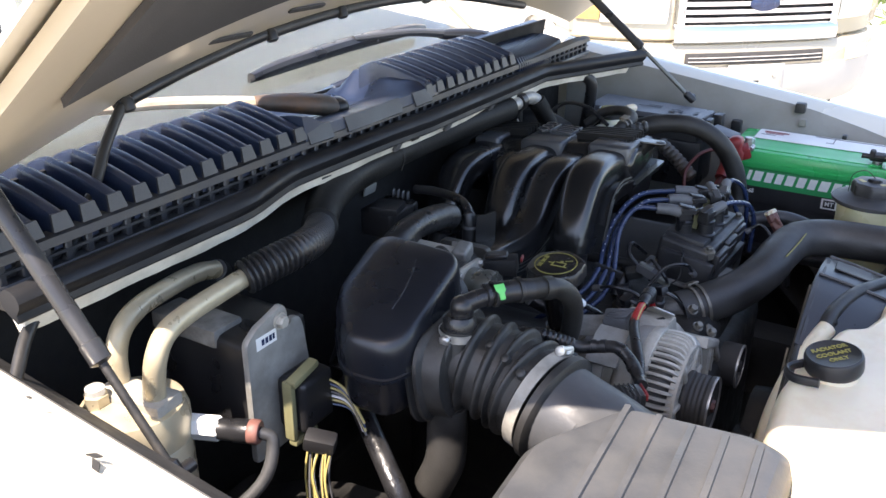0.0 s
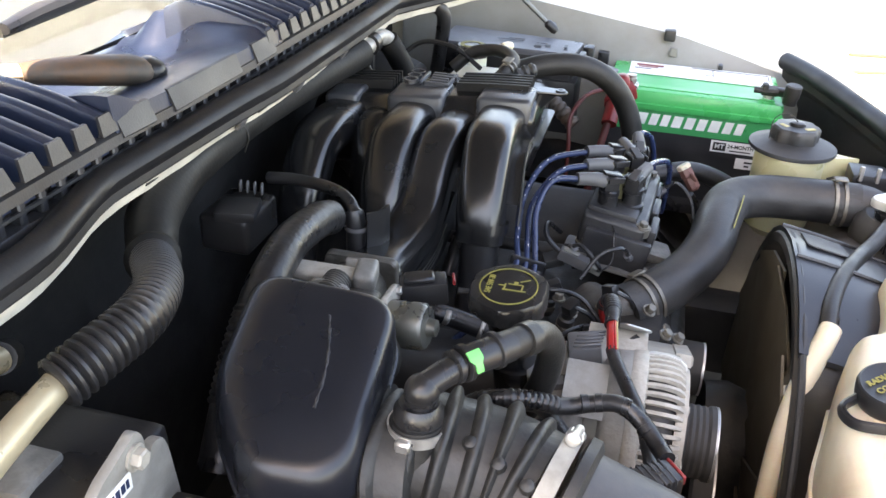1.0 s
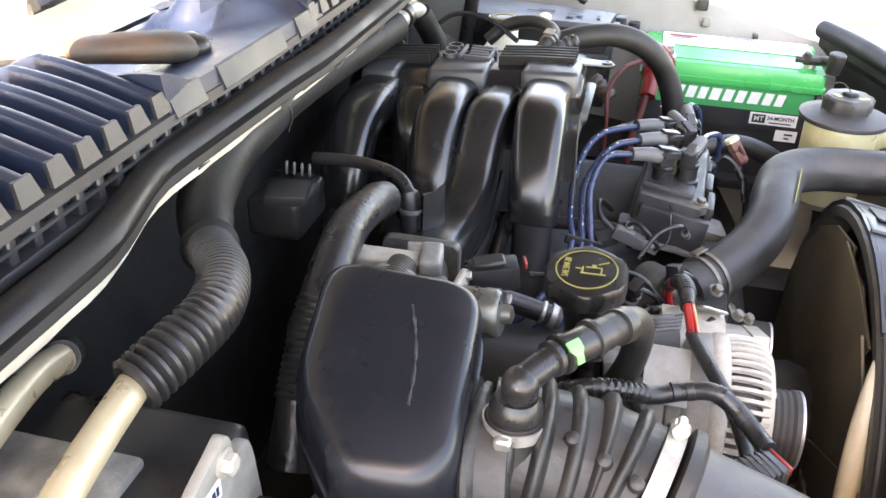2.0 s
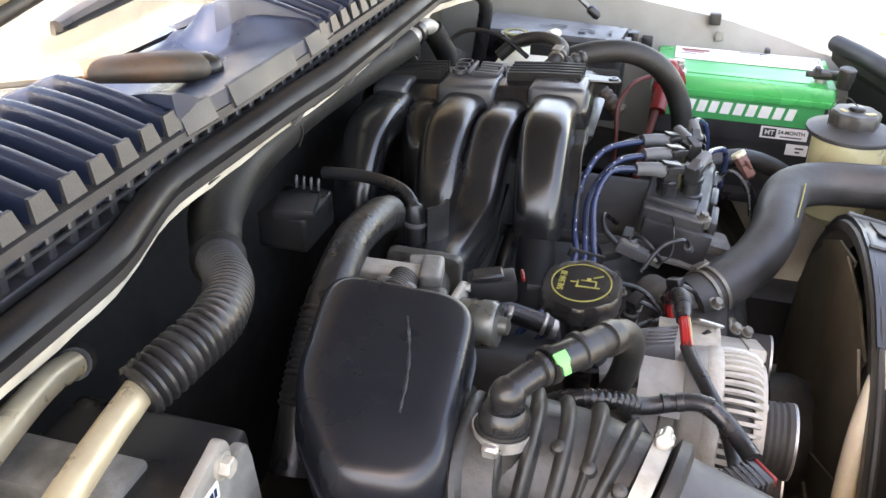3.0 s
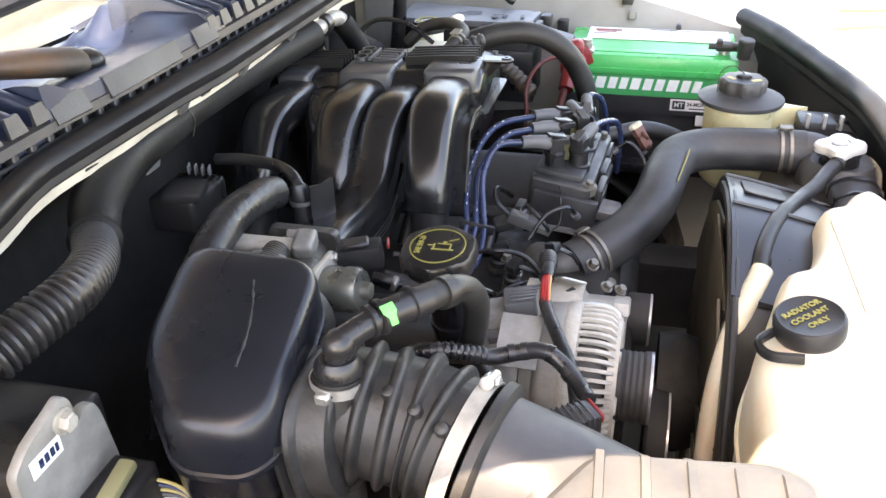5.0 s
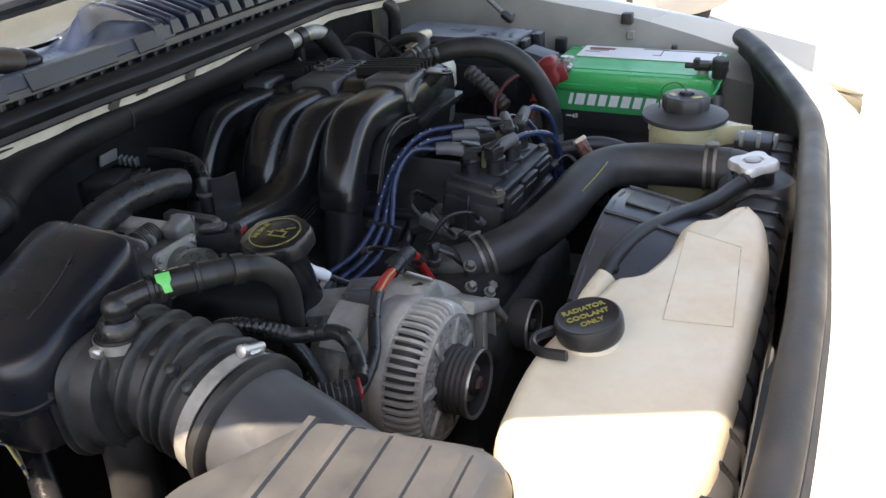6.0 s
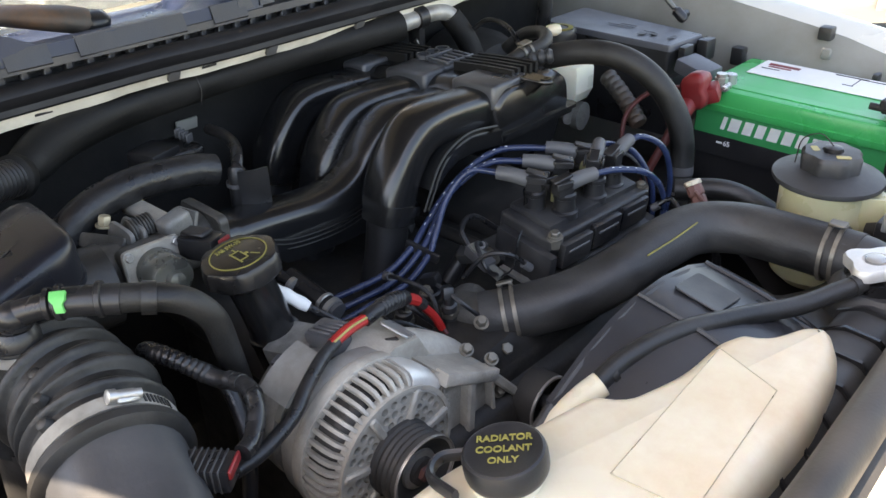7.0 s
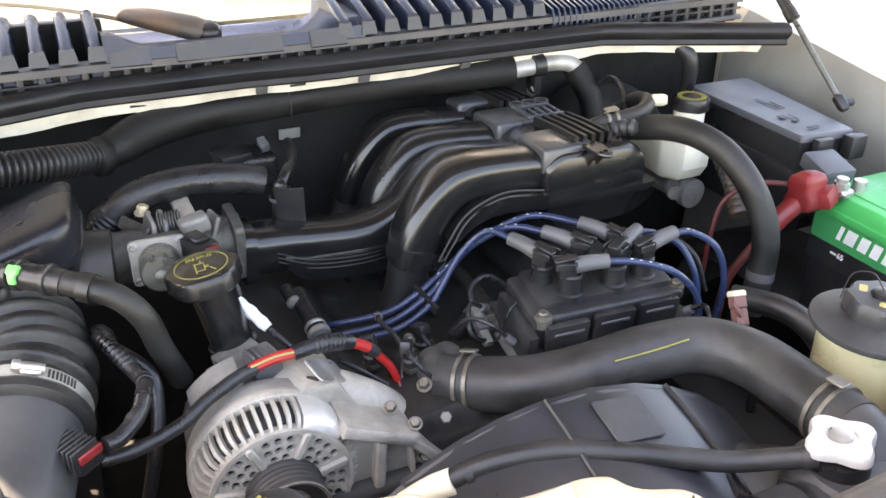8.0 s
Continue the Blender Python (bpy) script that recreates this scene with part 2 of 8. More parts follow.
    "fan": mat("brown_dusty_fan", (0.095, 0.074, 0.046), 0.6, 0, 0.2, 12, 0.2, 200, (0.10, 0.075, 0.045), 0.5),
}

glass = bpy.data.materials.new("windshield_glass")
glass.use_nodes = True
gb = glass.node_tree.nodes["Principled BSDF"]
gb.inputs["Base Color"].default_value = (0.86, 0.93, 0.90, 1)
gb.inputs["Roughness"].default_value = 0.03
gb.inputs["Transmission Weight"].default_value = 1.0
gb.inputs["IOR"].default_value = 1.33


# ---- mesh tools ----
def thing(name, loc, label, category, group="", kind=""):
    ob = new(name)
    ob.location = loc
    ob.empty_display_size = 0.02
    return tagged(ob, label, category, group, kind)


def origin(ob):
    p = Vector((0, 0, 0))
    while ob:
        p += ob.location
        ob = ob.parent
    return p


def part(name, bm, material, parent, label="", angle=38, at=None):
    """Links a bmesh, given in world places, as one mesh object under a thing or a part (at: its own origin)."""
    base = origin(parent) if parent else Vector((0, 0, 0))
    mid = Vector(at) if at is not None else base
    bmesh.ops.translate(bm, verts=bm.verts, vec=-mid)
    bmesh.ops.recalc_face_normals(bm, faces=bm.faces)
    me = bpy.data.meshes.new(name)
    bm.to_mesh(me)
    bm.free()
    me.materials.append(M[material] if isinstance(material, str) else material)
    me.shade_smooth()
    me.set_sharp_from_angle(angle=radians(angle))
    ob = new(name, me)
    ob.parent = parent
    ob.location = mid - base
    if label:
        ob["label"] = label
    return ob


def solid(name, bm, material, label, category, group="", kind="", loc=(0, 0, 0), angle=38):
    """A thing that is one mesh."""
    ob = part(name, bm, material, None, "", angle, loc)
    return tagged(ob, label, category, group, kind)


def join(*bms):
    out = bmesh.new()
    for b in bms:
        me = bpy.data.meshes.new("tmp")
        b.to_mesh(me)
        b.free()
        out.from_mesh(me)
        bpy.data.meshes.remove(me)
    return out


def basis(n, up=(0, 0, 1)):
    """Matrix whose z is n."""
    z = Vector(n).normalized()
    u = Vector(up)
    if abs(z.dot(u.normalized())) > 0.97:
        u = Vector((1, 0, 0))
    x = u.cross(z).normalized()
    y = z.cross(x)
    return Matrix((x, y, z)).transposed()


def box(c, size, bev=0.003, seg=2, rot=None):
    bm = bmesh.new()
    bmesh.ops.create_cube(bm, size=1)
    bmesh.ops.scale(bm, vec=size, verts=bm.verts)
    if bev:
        bmesh.ops.bevel(bm, geom=bm.edges[:], offset=min(bev, min(size) * 0.45), segments=seg, affect="EDGES", profile=0.6)
    m = rot.to_4x4() if rot is not None else Matrix()
    bmesh.ops.transform(bm, matrix=Matrix.Translation(c) @ m, verts=bm.verts)
    return bm


def turned(rx=0, ry=0, rz=0):
    return Euler((radians(rx), radians(ry), radians(rz))).to_matrix()


def loft(rings, cap=True, closed=True):
    """Skins rings of points of one count."""
    bm = bmesh.new()
    vs = [[bm.verts.new(p) for p in r] for r in rings]
    n = len(rings[0])
    for a, b in zip(vs, vs[1:]):
        for i in range(n if closed else n - 1):
            j = (i + 1) % n
            bm.faces.new((a[i], a[j], b[j], b[i]))
    if cap and closed:
        bm.faces.new(vs[0][::-1])
        bm.faces.new(vs[-1])
    return bm


def spline(pts, per=8):
    """Catmull-Rom through the points."""
    p = [Vector(q) for q in pts]
    if len(p) == 2:
        return [p[0].lerp(p[1], i / per) for i in range(per + 1)]
    p = [2 * p[0] - p[1]] + p + [2 * p[-1] - p[-2]]
    out = []
    for i in range(1, len(p) - 2):
        a, b, c, d = p[i - 1:i + 3]
        for k in range(per):
            t = k / per
            out.append(0.5 * ((2 * b) + (c - a) * t + (2 * a - 5 * b + 4 * c - d) * t * t + (3 * b - a - 3 * c + d) * t ** 3))
    out.append(p[-2])
    return out


def frames(path, up=(0, 0, 1)):
    """Turning-free frames along a path."""
    t0 = (path[1] - path[0]).normalized()
    u = Vector(up)
    if abs(t0.dot(u)) > 0.95:
        u = Vector((1, 0, 0))
    x = u.cross(t0).normalized()
    out = []
    for i, p in enumerate(path):
        a, b = path[max(0, i - 1)], path[min(len(path) - 1, i + 1)]
        t = (b - a).normalized()
        x = (x - t * x.dot(t)).normalized()
        out.append((p, x, t.cross(x), t))
    return out


def tube(pts, r, seg=14, per=8, flat=1.0, cap=True, fixed_up=False):
    """A round tube along a smooth path; r: radius, or a function of 0..1."""
    path = spline(pts, per)
    fr = frames(path)
    n = len(path)
    rings = []
    for i, (p, x, y, t) in enumerate(fr):
        rr = r(i / (n - 1)) if callable(r) else r
        rings.append([p + x * (rr * math.cos(2 * math.pi * k / seg)) + y * (rr * flat * math.sin(2 * math.pi * k / seg)) for k in range(seg)])
    return loft(rings, cap)


def ribbed(pts, r0, r1, count, seg=20, per_rib=6, ease=True):
    """A corrugated sleeve: r0 in the grooves, r1 on the ribs."""
    path = spline(pts, 16)
    cum = [0]
    for a, b in zip(path, path[1:]):
        cum.append(cum[-1] + (b - a).length)
    n = count * per_rib
    dense = []
    for i in range(n + 1):
        s = cum[-1] * i / n
        k = max(j for j in range(len(cum)) if cum[j] <= s + 1e-9)
        k = min(k, len(path) - 2)
        f = (s - cum[k]) / max(1e-9, cum[k + 1] - cum[k])
        dense.append(path[k].lerp(path[k + 1], f))
    rings = []
    for i, (p, x, y, t) in enumerate(frames(dense)):
        w = 0.5 - 0.5 * math.cos(2 * math.pi * i / per_rib)
        rr = r0 + (r1 - r0) * min(1, w * 1.35)
        rings.append([p + x * (rr * math.cos(2 * math.pi * k / seg)) + y * (rr * math.sin(2 * math.pi * k / seg)) for k in range(seg)])
    return loft(rings)


def lathe(profile, o, axis=(0, 0, 1), seg=28, cap=True):
    """Turns (radius, height) pairs round an axis through o."""
    b = basis(axis)
    rings = []
    for r, h in profile:
        rings.append([Vector(o) + b @ Vector((max(r, 1e-5) * math.cos(2 * math.pi * k / seg), max(r, 1e-5) * math.sin(2 * math.pi * k / seg), h)) for k in range(seg)])
    return loft(rings, cap)


def rpoly(pts, r, n=5):
    """A polygon with rounded corners; r: one radius or one a corner."""
    out = []
    m = len(pts)
    for i in range(m):
        p, a, c = Vector(pts[i]), Vector(pts[i - 1]), Vector(pts[(i + 1) % m])
        rr = r[i] if isinstance(r, (list, tuple)) else r
        u, v = (a - p), (c - p)
        d = min(rr, u.length * 0.48, v.length * 0.48)
        s, e = p + u.normalized() * d, p + v.normalized() * d
        for k in range(n + 1):
            t = k / n
            out.append((1 - t) ** 2 * s + 2 * t * (1 - t) * p + t * t * e)
    return out


def prism(pts, depth, r=0.004, n=3, o=(0, 0, 0), rot=None, edge=0.0015):
    """A plate: a rounded outline in x, y, drawn up by depth, with soft edges."""
    ring = rpoly([Vector((p[0], p[1])) for p in pts], r, n)
    c = sum(ring, Vector((0, 0))) / len(ring)
    e = min(edge, depth * 0.4)
    span = max((p - c).length for p in ring)
    rot = rot if rot is not None else Matrix.Identity(3)
    rows = []
    for inset, z in ((e, 0), (0, e), (0, depth - e), (e, depth)):
        f = 1 - inset / span
        rows.append([Vector(o) + rot @ Vector(((c + (p - c) * f).x, (c + (p - c) * f).y, z)) for p in ring])
    return loft(rows)


def bolt(o, axis, r=0.008, h=0.007):
    """A hexagonal bolt head on a washer."""
    return join(lathe([(r * 1.35, 0), (r * 1.35, h * 0.22), (r, h * 0.22)], o, axis, 16),
                lathe([(r, h * 0.2), (r, h * 0.85), (r * 0.8, h)], o, axis, 6))


def writing(text, size, m, material, parent, name="lettering", depth=0.0004, shear=0.0, bold=0.0, width=None):
    """Letters as a thin mesh on a surface: m is the pose of the text's middle."""
    cu = bpy.data.curves.new("text", "FONT")
    cu.body, cu.size, cu.extrude, cu.align_x, cu.align_y = text, size, depth, "CENTER", "CENTER"
    cu.shear, cu.offset = shear, bold
    tmp = bpy.data.objects.new("text", cu)
    scene.collection.objects.link(tmp)
    dg = bpy.context.evaluated_depsgraph_get()
    me = bpy.data.meshes.new_from_object(tmp.evaluated_get(dg))
    bpy.data.objects.remove(tmp)
    bm = bmesh.new()
    bm.from_mesh(me)
    if width:
        xs = [v.co.x for v in bm.verts]
        bmesh.ops.scale(bm, vec=(width / (max(xs) - min(xs)), 1, 1), verts=bm.verts)
    bmesh.ops.transform(bm, matrix=m, verts=bm.verts)
    return part(name, bm, material, parent)


def bars(rows, m, material, parent, name="print_bar"):
    """Unreadable print: plain bars (x, y, width, height) on a surface."""
    for x, y, w, h in rows:
        ob = part(name, slab(x, y, w, h, m), material, parent)
    return ob


def slab(x, y, w, h, m, t=0.0005):
    bm = bmesh.new()
    bmesh.ops.create_cube(bm, size=1)
    bmesh.ops.scale(bm, vec=(w, h, t), verts=bm.verts)
    bmesh.ops.translate(bm, vec=(x, y, 0), verts=bm.verts)
    bmesh.ops.transform(bm, matrix=m, verts=bm.verts)
    return bm


def face_pose(o, right, up):
    """Pose with x along right and y along up, on a surface at o."""
    x = Vector(right).normalized()
    y = Vector(up)
    y = (y - x * y.dot(x)).normalized()
    return Matrix.Translation(o) @ Matrix((x, y, x.cross(y))).transposed().to_4x4()


def lerp(a, b, t):
    return a + (b - a) * t


# ---- setting: ground, distance ----
g = bmesh.new()
bmesh.ops.create_grid(g, x_segments=8, y_segments=8, size=400)
solid("ground", g, "concrete", "pale sunlit concrete parking ground", "ground", kind="structure")


def fender_z(x):
    return 1.032 - 0.14 * x


# ---- the car whose bay is open ----
CAR_Y = 1.14
car = thing("car", (0.1, CAR_Y, 0.0), "cream SUV body with its hood propped open", "car")


def wing_lift(x):
    """The flange across the bay stands higher, and sinks towards the nose."""
    return 0.016 - 0.11 * min(0.2, max(0, x - 0.25))


def fender(side):
    """side +1: the fender across the bay; -1: the near one."""
    rows = []
    for i in range(15):
        x = -0.62 + 1.3 * i / 14
        f = fender_z(x)
        nose = max(0, (x - 0.35) / 0.33) ** 2 * 0.10
        lift = wing_lift(x) if side > 0 else 0
        prof = [(0.765, 0.50), (0.765, f - 0.055), (0.772, f - 0.045), (0.795, f - 0.012 + lift), (0.800, f - 0.002 + lift), (0.815, f + 0.004 + lift), (0.842, f + 0.020 + lift * 0.4),
                (0.858, f + 0.024 + lift * 0.2), (0.885, f + 0.012), (0.915, f - 0.02), (0.938, f - 0.09), (0.945, f - 0.30), (0.935, 0.42), (0.90, 0.42), (0.90, f - 0.10), (0.83, f - 0.04), (0.79, f - 0.06), (0.78, 0.50)]
        rows.append([Vector((x, CAR_Y + side * (y - nose * (y > 0.79) + (0.028 if side < 0 else 0)), z)) for y, z in prof])
    return loft(rows)


part("fender", fender(1), "paint", car)
near_fender = part("fender", fender(-1), "paint", car)


def apron(side):
    """Inner wing: a pressed sheet with a shallow step."""
    rows = []
    for i in range(18):
        x = -0.30 + 0.88 * i / 17
        f = fender_z(x)
        w = 0.012 * math.sin(i * 0.9)
        y0 = 0.757 - max(0, x - 0.38) * 0.25
        rows.append([Vector((x, CAR_Y + side * (y + (0.028 if side < 0 else 0)), z)) for y, z in
                     [(y0 + 0.040, f - 0.004 if side < 0 else f - 0.001 + wing_lift(x)), (y0 - 0.004, f - 0.05), (y0 - 0.010, f - 0.16 + w), (y0 - 0.025, f - 0.18 + w), (y0 - 0.03, f - 0.30), (y0 - 0.06, 0.42), (y0 + 0.003, 0.42), (y0 + 0.043, f - 0.006 if side < 0 else f - 0.003 + wing_lift(x))]])
    return loft(rows)


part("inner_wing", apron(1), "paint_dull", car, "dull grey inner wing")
# near side: shade put into the colour, a dark sheet covering the fender's inner face
part("inner_wing", apron(-1), "dark", car, "inner wing with its shade put into a dark colour")


def pinch_x(y):
    near = min(1, max(0, (0.80 - y) / 0.15))
    return -0.213 + 0.42 * max(0, y - CAR_Y - 0.42) - 0.025 * min(1, max(0, (1.10 - y) / 0.3)) + 0.028 * near * near * (3 - 2 * near)


def pinch_z(y):
    """The seam sinks a little towards the near side."""
    return -0.012 * min(1, max(0, (1.0 - y) / 0.25))


def along(y0, y1, n, fn):
    return [[Vector(p) for p in fn(lerp(y0, y1, i / n))] for i in range(n + 1)]


part("firewall", loft(along(0.37, 1.91, 30, lambda y: [(-0.35, y, 0.45), (-0.322 + 0.006 * math.sin(y * 9), y, 0.5), (-0.320 + 0.006 * math.sin(y * 9), y, 0.86),
     (-0.328, y, 1.03), (-0.326, y, 1.078), (-0.37, y, 1.078), (-0.37, y, 0.45)])), "firewall", car, "black insulated firewall")
def flange_ring(y):
    w = 0.0006 * math.sin(y * 40) + 0.0005 * math.sin(y * 93) - 0.013 * math.exp(-((y - 1.45) / (0.035 if y < 1.45 else 0.09)) ** 2)
    back = 0.002 * min(1, max(0, (y - 0.90) / 0.14))
    return [(pinch_x(y) + dx - back * (z < 1.095), y, z + pinch_z(y) + 0.15 * back) for dx, z in ((-0.022, 1.088), (-0.014, 1.072 + w), (-0.009, 1.071 + w), (0.002, 1.092), (-0.001, 1.10), (-0.010, 1.10))]


part("pinch_flange", loft(along(0.36, 1.80, 60, flange_ring)), "paint_white", car, "chipped white painted seam flange")
part("cowl_shelf", loft(along(0.36, 1.84, 30, lambda y: [(pinch_x(y) - 0.016, y, 1.085), (-0.50, y, 1.082), (-0.50, y, 1.076), (pinch_x(y) - 0.022, y, 1.079)])), "dark", car)
part("bay_seal", loft(along(0.35, 1.83, 60, lambda y: [(pinch_x(y) + dx, y, 1.102 + dz + 0.6 * pinch_z(y)) for dx, dz in
     [(-0.003, -0.012), (0.0035, -0.0165), (0.0058, -0.0135), (0.004, -0.007), (0.0065, -0.004), (0.010, 0.001), (0.0115, 0.007), (0.0085, 0.0135), (0.001, 0.0175), (-0.008, 0.0175), (-0.0155, 0.012), (-0.018, 0.005), (-0.016, -0.002), (-0.010, -0.008)]])),
     "seal_dark", car, "black rubber bulb seal along the cowl")
for y in (1.165, 1.323, 1.02):
    part("seal_clip", box((pinch_x(y) - 0.002, y, 1.081 + pinch_z(y)), (0.006, 0.016, 0.016), 0.002, 2, turned(0, 30, 0)), "boot", car)
for y in (0.86, 1.07):
    part("seal_stain", box((pinch_x(y) - 0.0042, y, 1.081 + pinch_z(y)), (0.002, 0.022, 0.004), 0.0008, 1, turned(0, 27, 0)), "dark", car)

# windscreen, dashboard, pillars, cabin
wind = loft([[Vector((lerp(-0.455, -1.20, s) - 0.10 * ((y - CAR_Y) / 0.75) ** 2 * (1 - s), y, lerp(1.120, 1.612, s) + dz)) for s, dz in ((0, 0), (0.33, 0.012), (0.66, 0.014), (1, 0), (1, -0.006), (0.66, 0.008), (0.33, 0.006), (0, -0.006))]
            for y in [lerp(0.42, 1.86, i / 16) for i in range(17)]])
ws = part("windshield", wind, glass, car)
ws.visible_shadow = False
part("dashboard", loft(along(0.40, 1.88, 12, lambda y: [(-0.50, y, 1.06), (-0.62, y, 1.12), (-0.85, y, 1.15), (-1.05, y, 1.13), (-1.05, y, 0.7), (-0.5, y, 0.7)])), "dash", car, "grey dashboard top behind the glass")
for s in (-1, 1):
    part("pillar", tube([(-0.50, CAR_Y + s * 0.77, 1.10), (-0.9, CAR_Y + s * 0.73, 1.42), (-1.22, CAR_Y + s * 0.66, 1.66)], 0.04, 10), "paint", car)
    part("body_side", box((-1.6, CAR_Y + s * 0.88, 0.78), (2.0, 0.10, 0.72), 0.03), "paint", car)
part("roof", box((-1.9, CAR_Y, 1.67), (1.5, 1.4, 0.06), 0.03), "paint", car)
part("cabin_back", box((-2.6, CAR_Y, 1.1), (0.08, 1.5, 1.15), 0.02), "dash", car)
part("cabin_floor", box((-1.55, CAR_Y, 0.5), (2.1, 1.6, 0.08), 0.02), "dash", car)

# front: support panel under the seal, deck, bumper face
SEAL = [(0.458, 1.90, 0.992), (0.506, 1.78, 0.994), (0.580, 1.54, 0.992), (0.606, 1.42, 0.991), (0.616, 1.25, 0.990), (0.625, 1.05, 0.990), (0.628, 0.88, 0.990), (0.615, 0.62, 0.99), (0.56, 0.48, 0.992), (0.475, 0.38, 0.994)]
spath = spline(SEAL, 8)
part("radiator_support", loft([[p + Vector(q) for q in ((-0.004, 0, -0.012), (0.015, 0, -0.012), (0.04, 0, -0.03), (0.04, 0, -0.45), (0.025, 0, -0.45), (0.02, 0, -0.05), (-0.002, 0, -0.03))] for p in spath]), "dark", car)
part("front_seal", tube(SEAL, 0.0165, 14, 8), "seal_dark", car, "black rubber tube seal over the radiator support")
part("front_deck", loft([[p + Vector(q) for q in ((0.018, 0, -0.018), (0.05, 0, -0.016), (0.12, 0, -0.05), (0.17, 0, -0.14), (0.18, 0, -0.35), (0.16, 0, -0.35), (0.10, 0, -0.08), (0.018, 0, -0.035))] for p in spath]), "paint", car, "sunlit cream nose panel in front of the radiator")
part("bay_floor", box((-0.03, CAR_Y, 0.386), (1.35, 1.5, 0.04), 0.01), "dark", car)
for s in (-1, 1):
    part("chassis_rail", box((0.15, CAR_Y + s * 0.46, 0.56), (0.9, 0.09, 0.14), 0.02), "dark", car)
    part("wheel_arch", loft([[Vector((0.05 + 0.36 * math.cos(a), CAR_Y + s * y, 0.45 + 0.34 * math.sin(a))) for y in (0.52, 0.74, 0.74, 0.52)] for a in [math.pi * i / 14 for i in range(15)]]), "dark", car)

# wheels
for s in (-1, 1):
    for wx in (0.05, -2.35):
        wl_ = part("wheel", lathe([(0.20, -0.105), (0.325, -0.105), (0.345, -0.08), (0.35, 0.0), (0.345, 0.08), (0.325, 0.105), (0.20, 0.105)], (wx, CAR_Y + s * 0.79, 0.349), (0, 1, 0), 36), "tyre", car, "black tyre")
        part("rim", lathe([(0.20, 0.05), (0.21, 0.095), (0.19, 0.085), (0.07, 0.05), (0.05, 0.075), (0.0, 0.08)], (wx, CAR_Y + s * 0.79, 0.349), (0, s, 0), 28), "alu_bright", wl_, "alloy rim")

# hood, open at about forty degrees, crowned
hood = thing("hood", (-0.30, CAR_Y, 1.20), "open cream hood with black felt lining underneath", "hood")
HT = radians(37)


def hood_at(y, s, off=0.0):
    """y across, s up the slope from the rear edge, off: below the skin."""
    k = (y - CAR_Y) / 0.80
    crown = 0.135 * (1 - k * k)
    x = -0.322 + s * math.cos(HT) - (crown - off) * math.sin(HT) * 0.3
    z = 1.188 + s * math.sin(HT) + (crown - off) * 0.95
    return Vector((x, y, z))


def hood_skin(y0, y1, s0, s1, o0, o1, ny=24, ns=10, bow=0.0):
    rows = []
    for i in range(ny + 1):
        y = lerp(y0, y1, i / ny)
        k = abs(2 * i / ny - 1)
        a = s0 + bow * k ** 3
        rows.append([hood_at(y, lerp(a, s1, j / ns), o0) for j in range(ns + 1)] + [hood_at(y, lerp(s1, a, j / ns), o1) for j in range(ns + 1)])
    return loft(rows)


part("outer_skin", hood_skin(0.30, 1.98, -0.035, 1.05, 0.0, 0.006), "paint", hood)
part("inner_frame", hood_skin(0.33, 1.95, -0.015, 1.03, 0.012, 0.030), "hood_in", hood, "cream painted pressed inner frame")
part("felt_lining", hood_skin(0.43, 1.85, 0.105, 0.95, 0.031, 0.040, bow=0.05), "felt", hood, "charcoal felt lining")
for y in (0.76, 0.92, 1.30, 1.46):
    part("frame_slot", prism([(-0.04, -0.005), (0.04, -0.005), (0.04, 0.005), (-0.04, 0.005)], 0.003, 0.005, 4, hood_at(y, 0.040, 0.0335), face_pose((0, 0, 0), (0, 1, 0), (math.cos(HT), 0, math.sin(HT))).to_3x3()), "felt", hood)
part("rear_seal", tube([hood_at(y, -0.012, 0.034) for y in (0.60, 0.66, 0.75, 0.9, 1.14, 1.4, 1.7)], 0.0085, 10, 8), "rubber", hood, "black rubber strip along the rear edge")
for y in (0.61, 0.88, 1.05, 1.3):
    part("seal_stud", lathe([(0.006, 0), (0.009, 0.004), (0.009, 0.016), (0.005, 0.019)], hood_at(y, -0.006, 0.030), (0.3, 0, -1), 12), "rubber", hood)
part("washer_hose", tube([hood_at(0.62, -0.006, 0.036), (-0.333, 0.600, 1.215), (-0.312, 0.555, 1.183), (-0.29, 0.517, 1.152), (-0.25, 0.433, 1.091), (-0.215, 0.365, 1.065), (-0.18, 0.32, 1.04)], 0.0065, 10, 8), "rubber", hood, "black washer hose hanging from the hood")


def gas_strut(foot, top, split, label, rod):
    """A gas spring: thin rod below, thick barrel above."""
    f, t = Vector(foot), Vector(top)
    d = (t - f).normalized()
    ob = thing("hood_strut", foot, label, "gas strut", "hood struts")
    m = f.lerp(t, split)
    part("rod", tube([f, m], 0.0045, 10, 2), rod, ob)
    part("barrel", lathe([(0.005, -0.003), (0.0108, 0), (0.0108, 0.02), (0.0098, 0.021), (0.0098, (t - m).length)], m, d, 18), "strut_grey", ob, "satin black barrel")
    part("ball_socket", join(lathe([(0.006, -0.012), (0.009, -0.006), (0.009, 0.012), (0.005, 0.016)], f, d, 12), lathe([(0.007, 0), (0.007, 0.02)], f, (0, 1, 0), 10)), "plastic", ob)
    return ob


gas_strut((0.014, 1.852, 1.021), (-0.235, 1.850, 1.222), 0.50, "black gas strut holding the hood beside the far fender", "zinc")
gas_strut((-0.040, 0.371, 0.958), (-0.243, 0.371, 1.200), 0.40, "black gas strut holding the hood beside the near fender", "iron")

# ---- cowl grille ----
cowl = thing("cowl_grille", (-0.30, CAR_Y, 1.12), "blue-black plastic cowl grille with louvres", "cowl grille")


